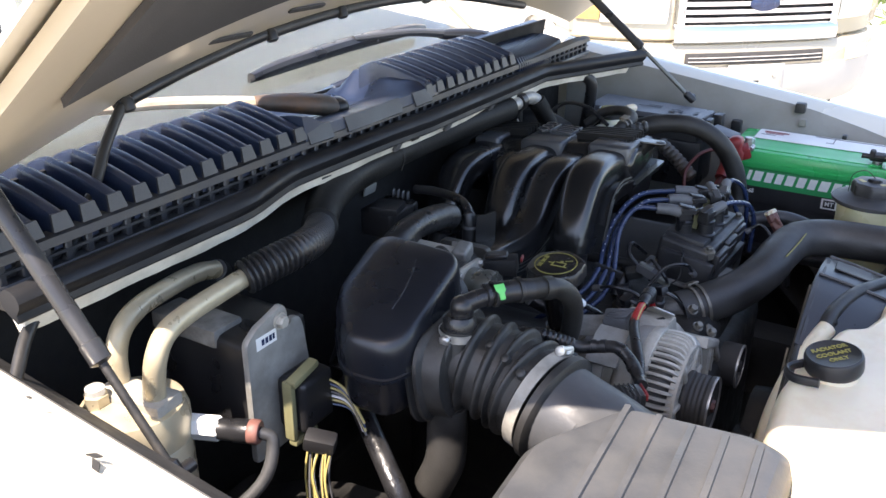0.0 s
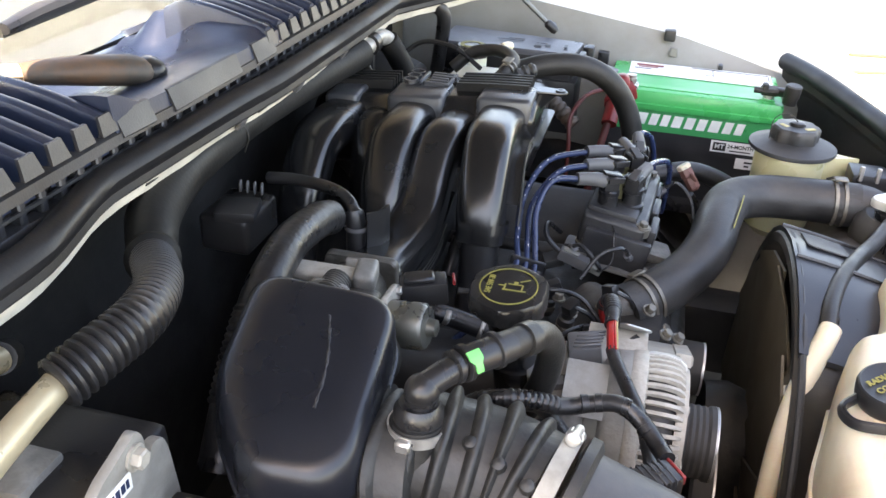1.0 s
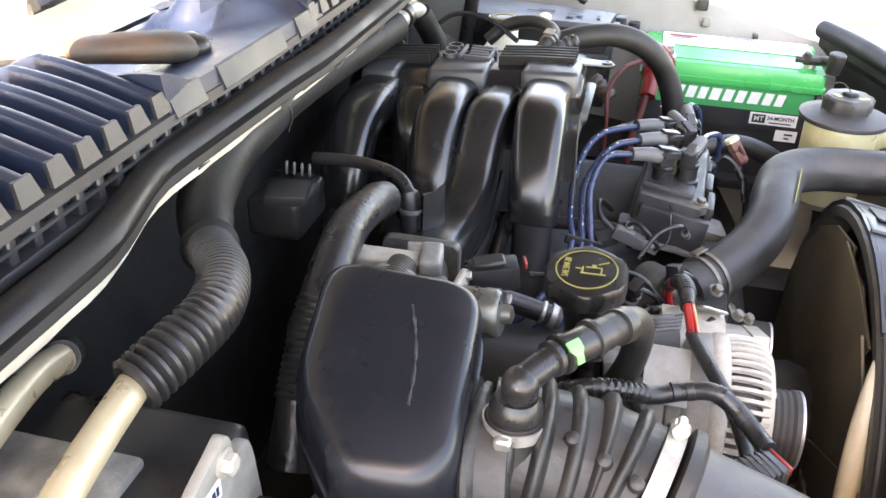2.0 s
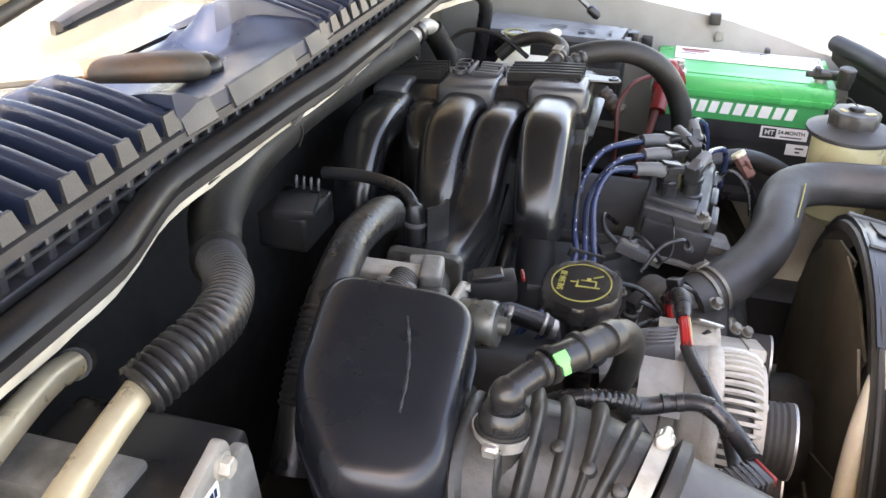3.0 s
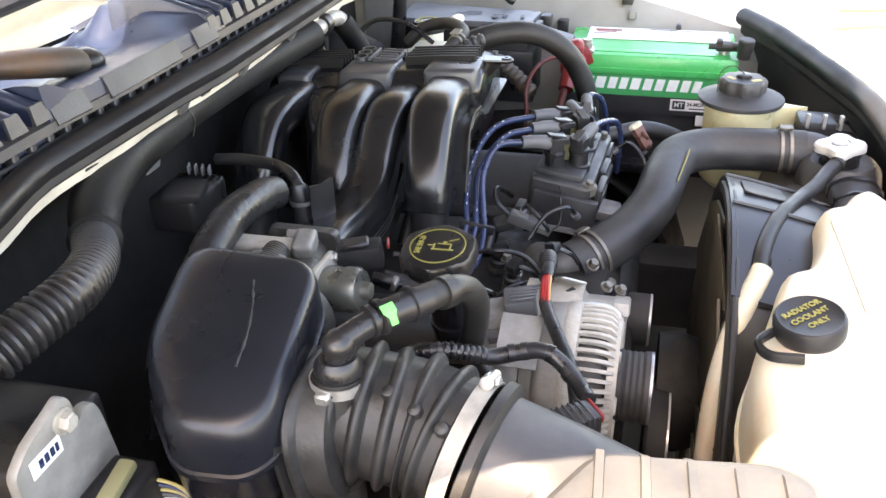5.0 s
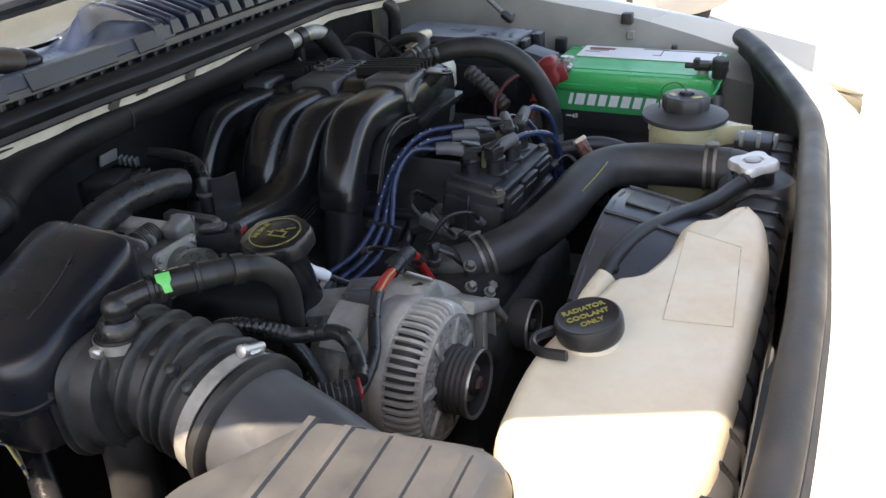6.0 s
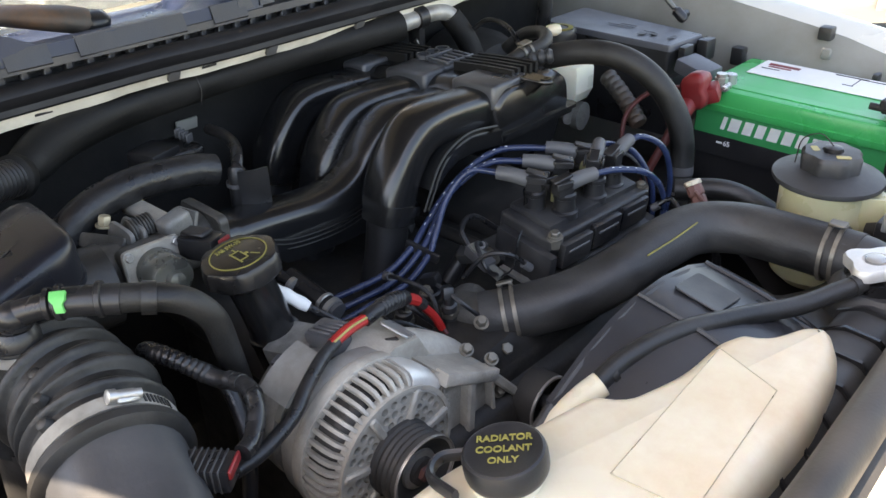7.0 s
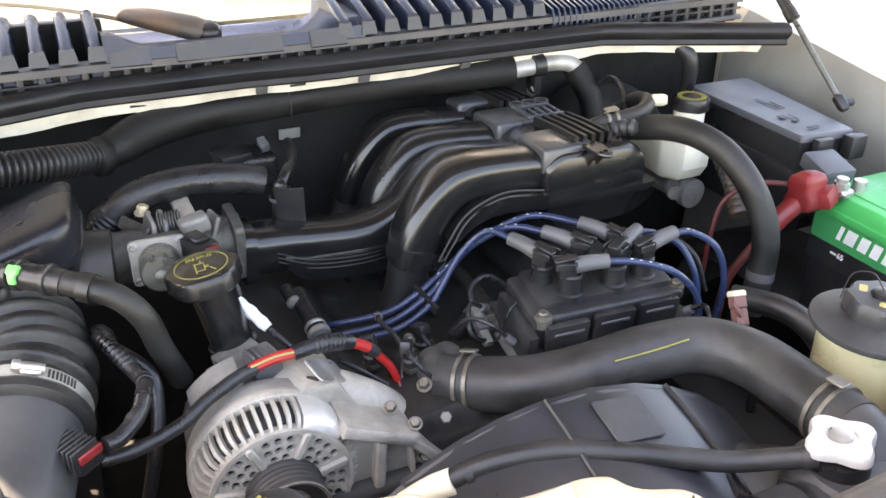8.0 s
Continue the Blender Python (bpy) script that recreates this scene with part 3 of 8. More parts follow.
def cowl_dx(y):
    """The louvred near half stands a little further back."""
    return -0.008 * min(1, max(0, (0.96 - y) / 0.12))


def cowl_panel(y0, y1, prof, n=12):
    return loft(along(y0, y1, n, lambda y: [(x + cowl_dx(y) * (x > -0.275), y, z) for x, z in prof]))


part("tray", cowl_panel(0.36, 1.86, [(-0.262, 1.095), (-0.252, 1.093), (-0.250, 1.088), (-0.47, 1.102), (-0.47, 1.109), (-0.30, 1.105)], 30), "firewall", cowl)
def smooth(a, b, v):
    t = min(1, max(0, (v - a) / (b - a)))
    return t * t * (3 - 2 * t)


def centre_row(y):
    """Smooth middle panel; towards the louvred half it climbs in a rounded wall."""
    top = []
    for i in range(17):
        x = lerp(-0.244, -0.470, i / 16)
        low = 1.146 - 0.034 * smooth(-0.25, -0.40, x) + 0.020 * smooth(0.885, 0.834, y) * smooth(-0.42, -0.28, x)
        wall_y = 1.125 + 0.035 * smooth(-0.28, -0.40, x)
        high = 1.158 - 0.040 * smooth(-0.405, -0.450, x) - 0.010 * smooth(-0.262, -0.246, x)
        top.append((x + cowl_dx(y) * (x > -0.30), y, lerp(low, high, smooth(wall_y - 0.035, wall_y + 0.010, y))))
    d = cowl_dx(y)
    return top + [(-0.470, y, 1.09), (-0.268 + d, y, 1.09), (-0.262 + d, y, 1.122), (-0.2385 + d, y, 1.124)]


part("centre_panel", loft(along(0.831, 1.178, 36, centre_row)), "cowl", cowl, "smooth blue-black middle panel with a rounded end wall")
for y0, y1 in ((0.36, 0.836), (1.172, 1.86)):
    part("scuttle_edge", cowl_panel(y0, y1, [(-0.372, 1.158), (-0.385, 1.160), (-0.47, 1.120), (-0.47, 1.113), (-0.385, 1.150)], 14), "cowl", cowl)
# front lattice: rail above, rail below, small uprights between
part("front_rail", cowl_panel(0.36, 1.86, [(-0.245, 1.133), (-0.2385, 1.131), (-0.237, 1.122), (-0.256, 1.122), (-0.256, 1.133)], 30), "cowl_edge", cowl)
part("front_rail", cowl_panel(0.36, 1.86, [(-0.238, 1.101), (-0.236, 1.098), (-0.236, 1.094), (-0.252, 1.094), (-0.252, 1.101)], 30), "cowl_edge", cowl)
part("front_rail", cowl_panel(0.36, 1.86, [(-0.243, 1.1135), (-0.240, 1.1135), (-0.240, 1.1105), (-0.243, 1.1105)], 30), "cowl_edge", cowl)
part("front_backing", cowl_panel(0.36, 1.86, [(-0.262, 1.130), (-0.256, 1.090), (-0.262, 1.088), (-0.268, 1.130)], 30), "felt", cowl)
up_me = None
y = 0.37
while y < 1.85:
    dx = cowl_dx(y)
    if up_me is None:
        ob = part("lattice_bar", box((-0.247 + dx, y, 1.108), (0.012, 0.0085, 0.032), 0.0015, 1), "cowl_edge", cowl, at=(-0.247 + dx, y, 1.108))
        up_me = ob.data
    else:
        ob = new("lattice_bar", up_me)
        ob.parent, ob.location = cowl, Vector((-0.247 + dx, y, 1.108)) - cowl.location
    y += 0.0255


for y0, y1 in ((0.36, 0.838), (1.165, 1.86)):
    part("slot_back", cowl_panel(y0, y1, [(-0.352, 1.163), (-0.356, 1.164), (-0.365, 1.105), (-0.361, 1.105)], 6), "firewall", cowl)


def slat_mesh():
    """One louvre: a bowed bar with a cut front end and rounded top."""
    rings = []
    for t in [i / 9 for i in range(10)]:
        x = -0.246 - 0.136 * t
        z = 1.150 + 0.024 * math.sin(min(1, t * 0.9) * math.pi * 0.62) - 0.012 * max(0, t - 0.8) * 5
        w = lerp(0.0088, 0.0078, t)
        rings.append([Vector((x, dy, z + dz)) for dy, dz in
                      [(-w * 1.15, -0.036), (-w, -0.004), (-w * 0.75, 0.001), (-w * 0.3, 0.003), (w * 0.3, 0.003), (w * 0.75, 0.001), (w, -0.004), (w * 1.15, -0.036)]])
    return loft(rings)


first_slat = None
for k in range(14):
    y = 0.822 - 0.0345 * k
    dx = cowl_dx(y)
    if first_slat is None:
        bm = slat_mesh()
        bmesh.ops.translate(bm, vec=(0, y, 0), verts=bm.verts)
        ob = part("slat", bm, "cowl", cowl, at=(-0.25, y, 1.12))
        ob.location.x += dx
        first_slat = ob.data
    else:
        ob = new("slat", first_slat)
        ob.parent, ob.location = cowl, Vector((-0.25 + dx, y, 1.12)) - cowl.location
for k in range(10):
    y = 1.150 + 0.0345 * k
    dx = -0.10 * max(0, y - 1.5) ** 1.5
    ob = new("slat", first_slat)
    ob.parent, ob.location = cowl, Vector((-0.25 + dx, y, 1.12 + 0.004)) - cowl.location
slat_front = None
for k in range(24):
    y = 0.822 - 0.0345 * k if k < 14 else 1.150 + 0.0345 * (k - 14)
    dx = cowl_dx(y) if k < 14 else 0.0
    o = Vector((-0.25 + dx, y, 1.12))
    if slat_front is None:
        ob = part("slat_end", loft([[o + Vector((x_ + 0.004, -0.0118, 0.015)), o + Vector((x_ + 0.004, 0.0118, 0.015)), o + Vector((x_ - 0.001, 0.0088, 0.0325)), o + Vector((x_ - 0.001, -0.0088, 0.0325))] for x_ in (0.004, 0.0075)]), "cowl_edge", cowl, "greyed cut end of a louvre", at=o)
        slat_front = ob.data
    else:
        ob = new("slat_end", slat_front)
        ob.parent, ob.location = cowl, o - cowl.location
# fine comb beyond the louvres, drawn down towards the far corner
comb_me = None
for k in range(30):
    y = 1.486 + 0.0105 * k
    dx = -0.10 * max(0, y - 1.5) ** 1.5 - 0.25 * max(0, y - 1.62) ** 1.3
    o = Vector((-0.25 + dx, y, 1.116 - 0.03 * max(0, y - 1.5)))
    if comb_me is None:
        ob = part("comb_bar", loft([[o + Vector((x_, w_, z_)) for w_, z_ in ((-0.0024, 0.0), (-0.0018, h_), (0.0018, h_), (0.0024, 0.0))] for x_, h_ in ((0.014, 0.012), (0.006, 0.026), (-0.03, 0.034), (-0.12, 0.030))]), "cowl", cowl, at=o)
        comb_me = ob.data
    else:
        ob = new("comb_bar", comb_me)
        ob.parent, ob.location = cowl, o - cowl.location
part("comb_floor", loft([[Vector((-0.24 - 0.10 * max(0, y - 1.5) ** 1.5 - 0.25 * max(0, y - 1.62) ** 1.3 + a_, y, z_)) for a_, z_ in ((0.004, 1.112), (-0.13, 1.135), (-0.13, 1.128), (0.004, 1.106))] for y in [1.48 + 0.02 * i for i in range(18)]]), "cowl_edge", cowl)
# tabs on the front edge of the middle panel
for y0, y1 in ((0.836, 0.886), (0.918, 1.058), (1.098, 1.150)):
    part("edge_tab", loft([[Vector(p) for p in ((-0.2465 + cowl_dx(y), y, 1.148), (-0.243 + cowl_dx(y), y, 1.1475), (-0.2350 + cowl_dx(y), y, 1.127), (-0.2380 + cowl_dx(y), y, 1.124), (-0.242 + cowl_dx(y), y, 1.135))] for y in (y0, y0 + 0.003, y1 - 0.003, y1)]), "cowl_edge", cowl, "greyed flat edge tab")
# ---- wipers ----
def wiper(a, b, elbow, pivot, label, cap_mat, arm_mat):
    """Blade with its bridge, arm from the pivot over an elbow to the blade's middle."""
    ob = thing("wiper", a, label, "wiper", "wipers")
    a, b, e, p = Vector(a), Vector(b), Vector(elbow), Vector(pivot)
    mid = a.lerp(b, 0.5)
    up = Vector((0.45, 0, 0.88))
    part("blade", loft([[q + Vector(v) for v in ((-0.004, 0, 0), (0.004, 0, 0), (0.003, 0, 0.012), (-0.003, 0, 0.012))] for q in (a, mid + Vector((0, 0, 0.004)), b)]), "rubber", ob)
    part("blade_frame", tube([a + up * 0.012, a.lerp(b, 0.12) + up * 0.020, a.lerp(b, 0.3) + up * 0.024, mid + up * 0.026, a.lerp(b, 0.7) + up * 0.024, a.lerp(b, 0.88) + up * 0.020, b + up * 0.012], lambda t: 0.009 + 0.006 * math.sin(math.pi * t), 8, 6, 0.8), "plastic", ob)
    for f in (0.04, 0.96):
        part("claw", box(a.lerp(b, f) + up * 0.010, (0.016, 0.018, 0.012), 0.003, 2), "plastic", ob)
    part("arm", tube([mid + up * 0.034, mid.lerp(e, 0.6) + up * 0.034, e + up * 0.024, p + up * 0.012], lambda t: lerp(0.009, 0.0145, t), 10, 6, 0.7), arm_mat, ob)
    w = (e - p).normalized()
    part("pivot_nut", lathe([(0.015, -0.006), (0.0165, 0.002), (0.0165, 0.012), (0.012, 0.018), (0.005, 0.020)], p - w * 0.022, up, 18), "plastic", ob)
    part("pivot_cap", tube([p - w * 0.012 + up * 0.004, p + up * 0.010, p + w * 0.05 + up * 0.016, p + w * 0.11 + up * 0.020], lambda t: 0.009 + 0.0135 * math.sin(math.pi * min(1, 0.22 + 0.75 * t)) ** 0.5, 14, 8, 0.72), cap_mat, ob)
    return ob


wiper((-0.500, 0.995, 1.153), (-0.520, 1.565, 1.158), (-0.460, 1.50, 1.150), (-0.405, 1.62, 1.142), "black wiper resting on the windshield", "plastic", "plastic_grey")
wiper((-0.535, 0.26, 1.158), (-0.515, 0.74, 1.160), (-0.430, 0.800, 1.150), (-0.315, 0.955, 1.140), "weathered wiper arm with a brown-stained pivot cap", "cap_brown", "arm_pale")

# paint chips and dead leaves on the near fender
for x_, y_, a_, w_ in ((-0.006, 0.272, 20, 0.007), (0.003, 0.266, -35, 0.009), (-0.10, 0.285, 10, 0.003), (0.10, 0.25, 80, 0.004)):
    part("paint_chip", prism([(-w_, -w_ * 0.25), (w_ * 0.3, -w_ * 0.4), (w_, w_ * 0.1), (0, w_ * 0.35)], 0.0012, w_ * 0.1, 2, (x_, y_, fender_z(x_) + 0.0245), turned(0, 8, a_)), "dark", near_fender)

# ---- engine block, covers ----
engine = thing("engine_block", (0.1, 1.1, 0.5), "dark grimy engine block and valve covers", "engine")
part("block", box((0.08, 1.12, 0.66), (0.46, 0.40, 0.36), 0.03, 3), "iron", engine)
part("valve_cover", box((0.03, 0.96, 0.842), (0.44, 0.14, 0.06), 0.02, 3, turned(-18)), "dark", engine)
part("valve_cover", box((0.03, 1.36, 0.842), (0.44, 0.14, 0.06), 0.02, 3, turned(18)), "dark", engine)
part("front_cover", box((0.262, 1.08, 0.74), (0.05, 0.34, 0.26), 0.02, 3), "iron", engine, "dull cast front cover")
part("water_outlet", tube([(0.16, 1.075, 0.850), (0.20, 1.085, 0.865), (0.245, 1.108, 0.880)], 0.026, 16, 6), "iron", engine, "cast coolant outlet")
for p in ((0.275, 1.01, 0.905), (0.29, 1.03, 0.89), (0.262, 1.05, 0.86), (0.17, 1.03, 0.90)):
    part("bolt", bolt(p, (0.5, -0.2, 0.85), 0.0055, 0.008), "clamp_dull", engine)
part("timing_cover", loft([[Vector((x, 1.08 + r * math.cos(2 * math.pi * k / 20), 0.76 + r * 0.9 * math.sin(2 * math.pi * k / 20))) for k in range(20)] for x, r in ((0.20, 0.14), (0.272, 0.14), (0.285, 0.12))]), "iron", engine)
for c, r in (((0.300, 1.080, 0.822), 0.032), ((0.335, 1.05, 0.66), 0.075)):
    part("pulley", lathe([(r * 0.4, 0), (r * 0.95, 0), (r, 0.004), (r, 0.026), (r * 0.92, 0.028), (r * 0.7, 0.012), (r * 0.3, 0.012), (r * 0.25, 0.03), (0.004, 0.03)], c, (1, 0, 0), 30), "dark", engine)
    part("pulley_lip", lathe([(r * 0.93, 0.0275), (r * 1.005, 0.0265), (r * 1.005, 0.029), (r * 0.93, 0.0295)], c, (1, 0, 0), 30, False), "steel", engine, "bright worn lip")

# ---- intake manifold ----
mani = thing("intake_manifold", (-0.08, 1.38, 0.95), "glossy black plastic intake manifold with curved runners", "intake manifold")


def z_drop(x):
    """The manifold stands lower at its rear."""
    return -0.09 * max(0, 0.03 - x)


def runner(crest, xs, ws, hs, soft=0.62, seg=36, per=7):
    """A squarish runner hung under its crest line of (y, z); xs, ws, hs: middle, half width and half height from start to end."""
    pts = spline([(0, y, z) for y, z in crest], per)
    n = len(pts)
    rings = []
    for i, p in enumerate(pts):
        a, b = pts[max(0, i - 1)], pts[min(n - 1, i + 1)]
        t = (b - a).normalized()
        x = Vector((1, 0, 0))
        up = t.cross(x)
        f = i / (n - 1)
        w, h = lerp(ws[0], ws[1], f), lerp(hs[0], hs[1], f)
        c = p - up * h + x * lerp(xs[0], xs[1], f)
        ring = []
        for k in range(seg):
            co, si = math.cos(2 * math.pi * k / seg), math.sin(2 * math.pi * k / seg)
            ring.append(c + x * (w * math.copysign(abs(co) ** soft, co)) + up * (h * math.copysign(abs(si) ** soft, si)))
        rings.append(ring)
    return loft(rings)


ARCH = [(1.36, 1.040), (1.30, 1.043), (1.25, 1.047), (1.21, 1.048), (1.178, 1.043), (1.152, 1.027), (1.130, 1.003), (1.115, 0.979), (1.105, 0.954), (1.100, 0.930)]


def arch(dy, dz):
    return [(y + dy, z + dz) for y, z in ARCH]


for xs, w0, w1, dy in (((0.024, 0.040), 0.033, 0.030, 0.0), ((-0.101, -0.092), 0.032, 0.028, 0.004), ((-0.205, -0.206), 0.033, 0.029, 0.008)):
    d = z_drop(xs[0])
    part("runner", runner(arch(dy, d), xs, (w0, w1), (0.026, 0.028)), "mani", mani, "", 80)
    part("runner_collar", runner([(1.1060 + dy, 0.956 + d), (1.1025 + dy, 0.944 + d)], (xs[1], xs[1]), (w1 + 0.002, w1 + 0.002), (0.031, 0.031), per=2), "mani", mani, "", 60)
    part("runner_stub", runner([(1.102 + dy, 0.928 + d), (1.092 + dy, 0.88), (1.07, 0.82), (1.05, 0.77)], (xs[1], xs[1] + 0.004), (w1 - 0.006, w1 - 0.006), (0.025, 0.025), 0.8, per=4), "plastic", mani)
# the slim set-back runner, and the neck that swings down to the throttle
part("runner", runner([(1.36, 1.012), (1.30, 1.016), (1.275, 1.015), (1.25, 1.002), (1.232, 0.975), (1.222, 0.93), (1.215, 0.87)], (-0.155, -0.152), (0.021, 0.022), (0.022, 0.022)), "mani", mani, "", 80)
part("neck", runner([(1.36, 1.022), (1.28, 1.030), (1.24, 1.034), (1.205, 1.031), (1.175, 1.016), (1.152, 0.994), (1.134, 0.973), (1.110, 0.960), (1.075, 0.956), (1.03, 0.960), (0.988, 0.965), (0.945, 0.968)], (-0.034, -0.048), (0.026, 0.034), (0.024, 0.030)), "mani", mani, "", 80)
part("neck_keel", loft([[Vector((x, y, z)) for x, z in ((-0.074, zt), (-0.012, zt), (-0.008, zt - 0.012), (-0.012, zb), (-0.072, zb))] for y, zt, zb in ((0.985, 0.935, 0.915), (1.01, 0.928, 0.894), (1.09, 0.924, 0.886), (1.15, 0.930, 0.886), (1.20, 0.950, 0.90))]), "mani", mani, "", 50)
for k in range(3):
    part("neck_seam", tube([(-0.012, 0.975, 0.942 - 0.006 * k), (-0.008, 1.02, 0.925 - 0.006 * k), (-0.007, 1.09, 0.919 - 0.006 * k), (-0.010, 1.15, 0.926 - 0.006 * k)], 0.0007, 6, 6), "rubber", mani)
part("neck_flange", runner([(0.952, 0.974), (0.938, 0.975)], (-0.046, -0.046), (0.040, 0.040), (0.037, 0.037), 0.5, per=2), "mani", mani, "", 60)
# plenum: upper half, seam flange, lower half
plen = []
for x, s in ((-0.258, 0.80), (-0.254, 0.92), (-0.240, 1.0), (-0.20, 1.0), (-0.10, 1.0), (0.0, 1.0), (0.046, 1.0), (0.060, 0.985), (0.067, 0.94), (0.070, 0.86)):
    d = z_drop(x)
    plen.append([Vector((x, 1.38 + (y - 1.38) * (0.5 + s / 2), 0.985 + d + (z - 0.985) * s)) for y, z in rpoly([(1.300, 0.985), (1.300, 1.030), (1.318, 1.046), (1.425, 1.046), (1.452, 1.028), (1.456, 0.985)], 0.014, 4)])
part("plenum", loft(plen), "mani", mani, "", 60)
for i_, (z0, grow) in enumerate(((0.984, 0.010), (0.977, 0.006))):
    part("seam_flange", loft([[Vector((p.x, p.y, z + z_drop(p.x))) for p in rpoly([Vector(q) for q in ((-0.258 - grow, 1.298), (0.070 + grow, 1.298), (0.070 + grow, 1.456 + grow), (-0.258 - grow, 1.456 + grow))], 0.012, 4)] for z in (z0, z0 + 0.005)]), "mani", mani, "moulded seam flange", 30)
low = []
for x, s in ((-0.255, 0.85), (-0.245, 1.0), (0.055, 1.0), (0.066, 0.90)):
    low.append([Vector((x, 1.38 + (y - 1.38) * s, z + z_drop(x))) for y, z in rpoly([(1.315, 0.940), (1.296, 0.978), (1.450, 0.978), (1.430, 0.940)], 0.010, 3)])
part("lower_shell", loft(low), "mani", mani)
for off in (0.0, 0.007):
    part("runner_seam", tube([(0.072, 1.296, 1.003 - off), (0.074, 1.244, 1.011 - off), (0.076, 1.206 + 0.2 * off, 1.003 - off), (0.079, 1.180 + 0.6 * off, 0.988 - off), (0.082, 1.161 + off, 0.963 - 0.5 * off), (0.083, 1.148 + off, 0.940)], 0.0014, 6, 7), "rubber", mani, "moulded seam line")
part("runner_skirt", loft([[Vector(p) for p in ((0.020, y, z), (0.078, y, z), (0.074, y + dy, z - dz), (0.024, y + dy, z - dz))] for y, z, dy, dz in ((1.30, 0.998, 0.004, 0.022), (1.244, 1.004, 0.006, 0.022), (1.206, 0.998, 0.014, 0.018), (1.182, 0.982, 0.018, 0.010), (1.166, 0.960, 0.014, 0.004))]), "mani", mani, "", 50)
# raised pads, their colour lightened to stand in for reflected sky
for x0, x1 in ((-0.236, -0.186), (-0.142, -0.060), (-0.013, 0.064)):
    pad = []
    for ins, z in ((0.0, 1.020), (0.0, 1.0475), (0.0015, 1.0505), (0.005, 1.052)):
        pad.append([Vector((p[0], p[1], z + z_drop(p[0]))) for p in rpoly([(x0 + ins, 1.300 + ins), (x1 - ins, 1.300 + ins), (x1 - ins, 1.372 - ins), (x0 + ins, 1.372 - ins)], 0.007, 3)])
    part("top_pad", loft(pad), "pad", mani, "raised satin pad with sky sheen in its colour", 50)
for k in range(5):
    y = 1.352 + 0.0125 * k
    for x0, x1 in ((-0.245, -0.150), (-0.052, 0.052)):
        part("top_rib", loft([[Vector((x, y + dy, 1.044 + dz + z_drop(x))) for dy, dz in ((-0.0032, 0), (-0.0026, 0.014), (0.0026, 0.014), (0.0032, 0))] for x in (x0, lerp(x0, x1, 0.5), x1)]), "insul", mani)
emz = 1.051 + z_drop(-0.10)
for k in range(3):
    part("emblem_ring", lathe([(0.008, 0), (0.011, 0.0), (0.011, 0.006), (0.008, 0.006)], (-0.124, 1.362 + 0.020 * k, emz), (0, 0, 1), 18, False), "pad", mani)
for k in range(5):
    part("emblem_bar", box((-0.084 + 0.004 * (k % 2), 1.352 + 0.012 * k, emz + 0.004), (0.038 - 0.006 * (k % 3), 0.0055, 0.007), 0.001, 1), "pad", mani)
for dx in (-0.008, 0.034):
    part("emblem_bar", box((-0.10 + dx, 1.378, emz + 0.004), (0.005, 0.055, 0.006), 0.001, 1), "pad", mani)
part("lug", join(prism([(-0.025, -0.014), (0.016, -0.010), (0.026, 0), (0.016, 0.010), (-0.025, 0.014)], 0.005, 0.006, 3, (0.082, 1.366, 1.046)), lathe([(0.003, 0), (0.007, 0), (0.007, 0.002), (0.003, 0.002)], (0.095, 1.366, 1.051), (0, 0, 1), 14, False),
     loft([[Vector((x, 1.366 + s_, z)) for x, z in ((0.066, 1.048), (0.092, 1.048), (0.068, 1.022))] for s_ in (-0.008, -0.005)]), loft([[Vector((x, 1.366 + s_, z)) for x, z in ((0.066, 1.048), (0.092, 1.048), (0.068, 1.022))] for s_ in (0.005, 0.008)])), "mani", mani, "gusseted lug with a hole")
part("nipple", ribbed([(0.012, 1.424, 1.038), (0.026, 1.434, 1.049), (0.045, 1.447, 1.054)], 0.008, 0.011, 4, 14), "plastic_grey", mani)
for y0, x0 in ((1.245, -0.072), (1.205, -0.070)):
    part("mould_flash", tube([(x0, y0, z_drop(x0) + 1.02), (x0 + 0.008, y0 - 0.012, z_drop(x0) + 1.008), (x0 + 0.020, y0 - 0.018, z_drop(x0) + 1.0)], 0.0008, 5, 5), "boot", mani)

# ---- throttle body, idle valve ----
thr = thing("throttle_body", (-0.03, 0.87, 0.95), "cast aluminium throttle body with springs", "throttle body")
part("bore", tube([(-0.048, 0.785, 0.958), (-0.050, 0.83, 0.956), (-0.050, 0.90, 0.954), (-0.048, 0.94, 0.954)], 0.031, 24, 4), "alu_dark", thr)
part("flange", prism([(-0.040, -0.036), (0.040, -0.036), (0.040, 0.036), (-0.040, 0.036)], 0.012, 0.010, 4, (-0.048, 0.938, 0.952), turned(90)), "alu_dark", thr)
part("ledge", box((-0.066, 0.880, 0.991), (0.096, 0.022, 0.013), 0.005, 3, turned(8, 0, 2)), "alu", thr, "bright cast ledge")
part("ledge_lug", box((-0.026, 0.884, 0.994), (0.022, 0.034, 0.022), 0.006, 3, turned(10, 0, 8)), "alu_dirty", thr)
part("lever_plate", box((-0.040, 0.905, 0.982), (0.030, 0.006, 0.032), 0.004, 2, turned(-20, 0, 12)), "alu_dirty", thr, "bright lever plate")
part("spring", ribbed([(-0.052, 0.846, 0.988), (-0.050, 0.872, 0.990)], 0.012, 0.015, 8, 18), "alu_dark", thr)
for dy in (0.838, 0.852):
    part("cable_wheel", prism([(-0.024, -0.020), (0.020, -0.018), (0.026, 0.012), (-0.014, 0.020)], 0.005, 0.010, 4, (-0.056, dy, 0.984), turned(80, 0, 8)), "alu_dirty", thr)
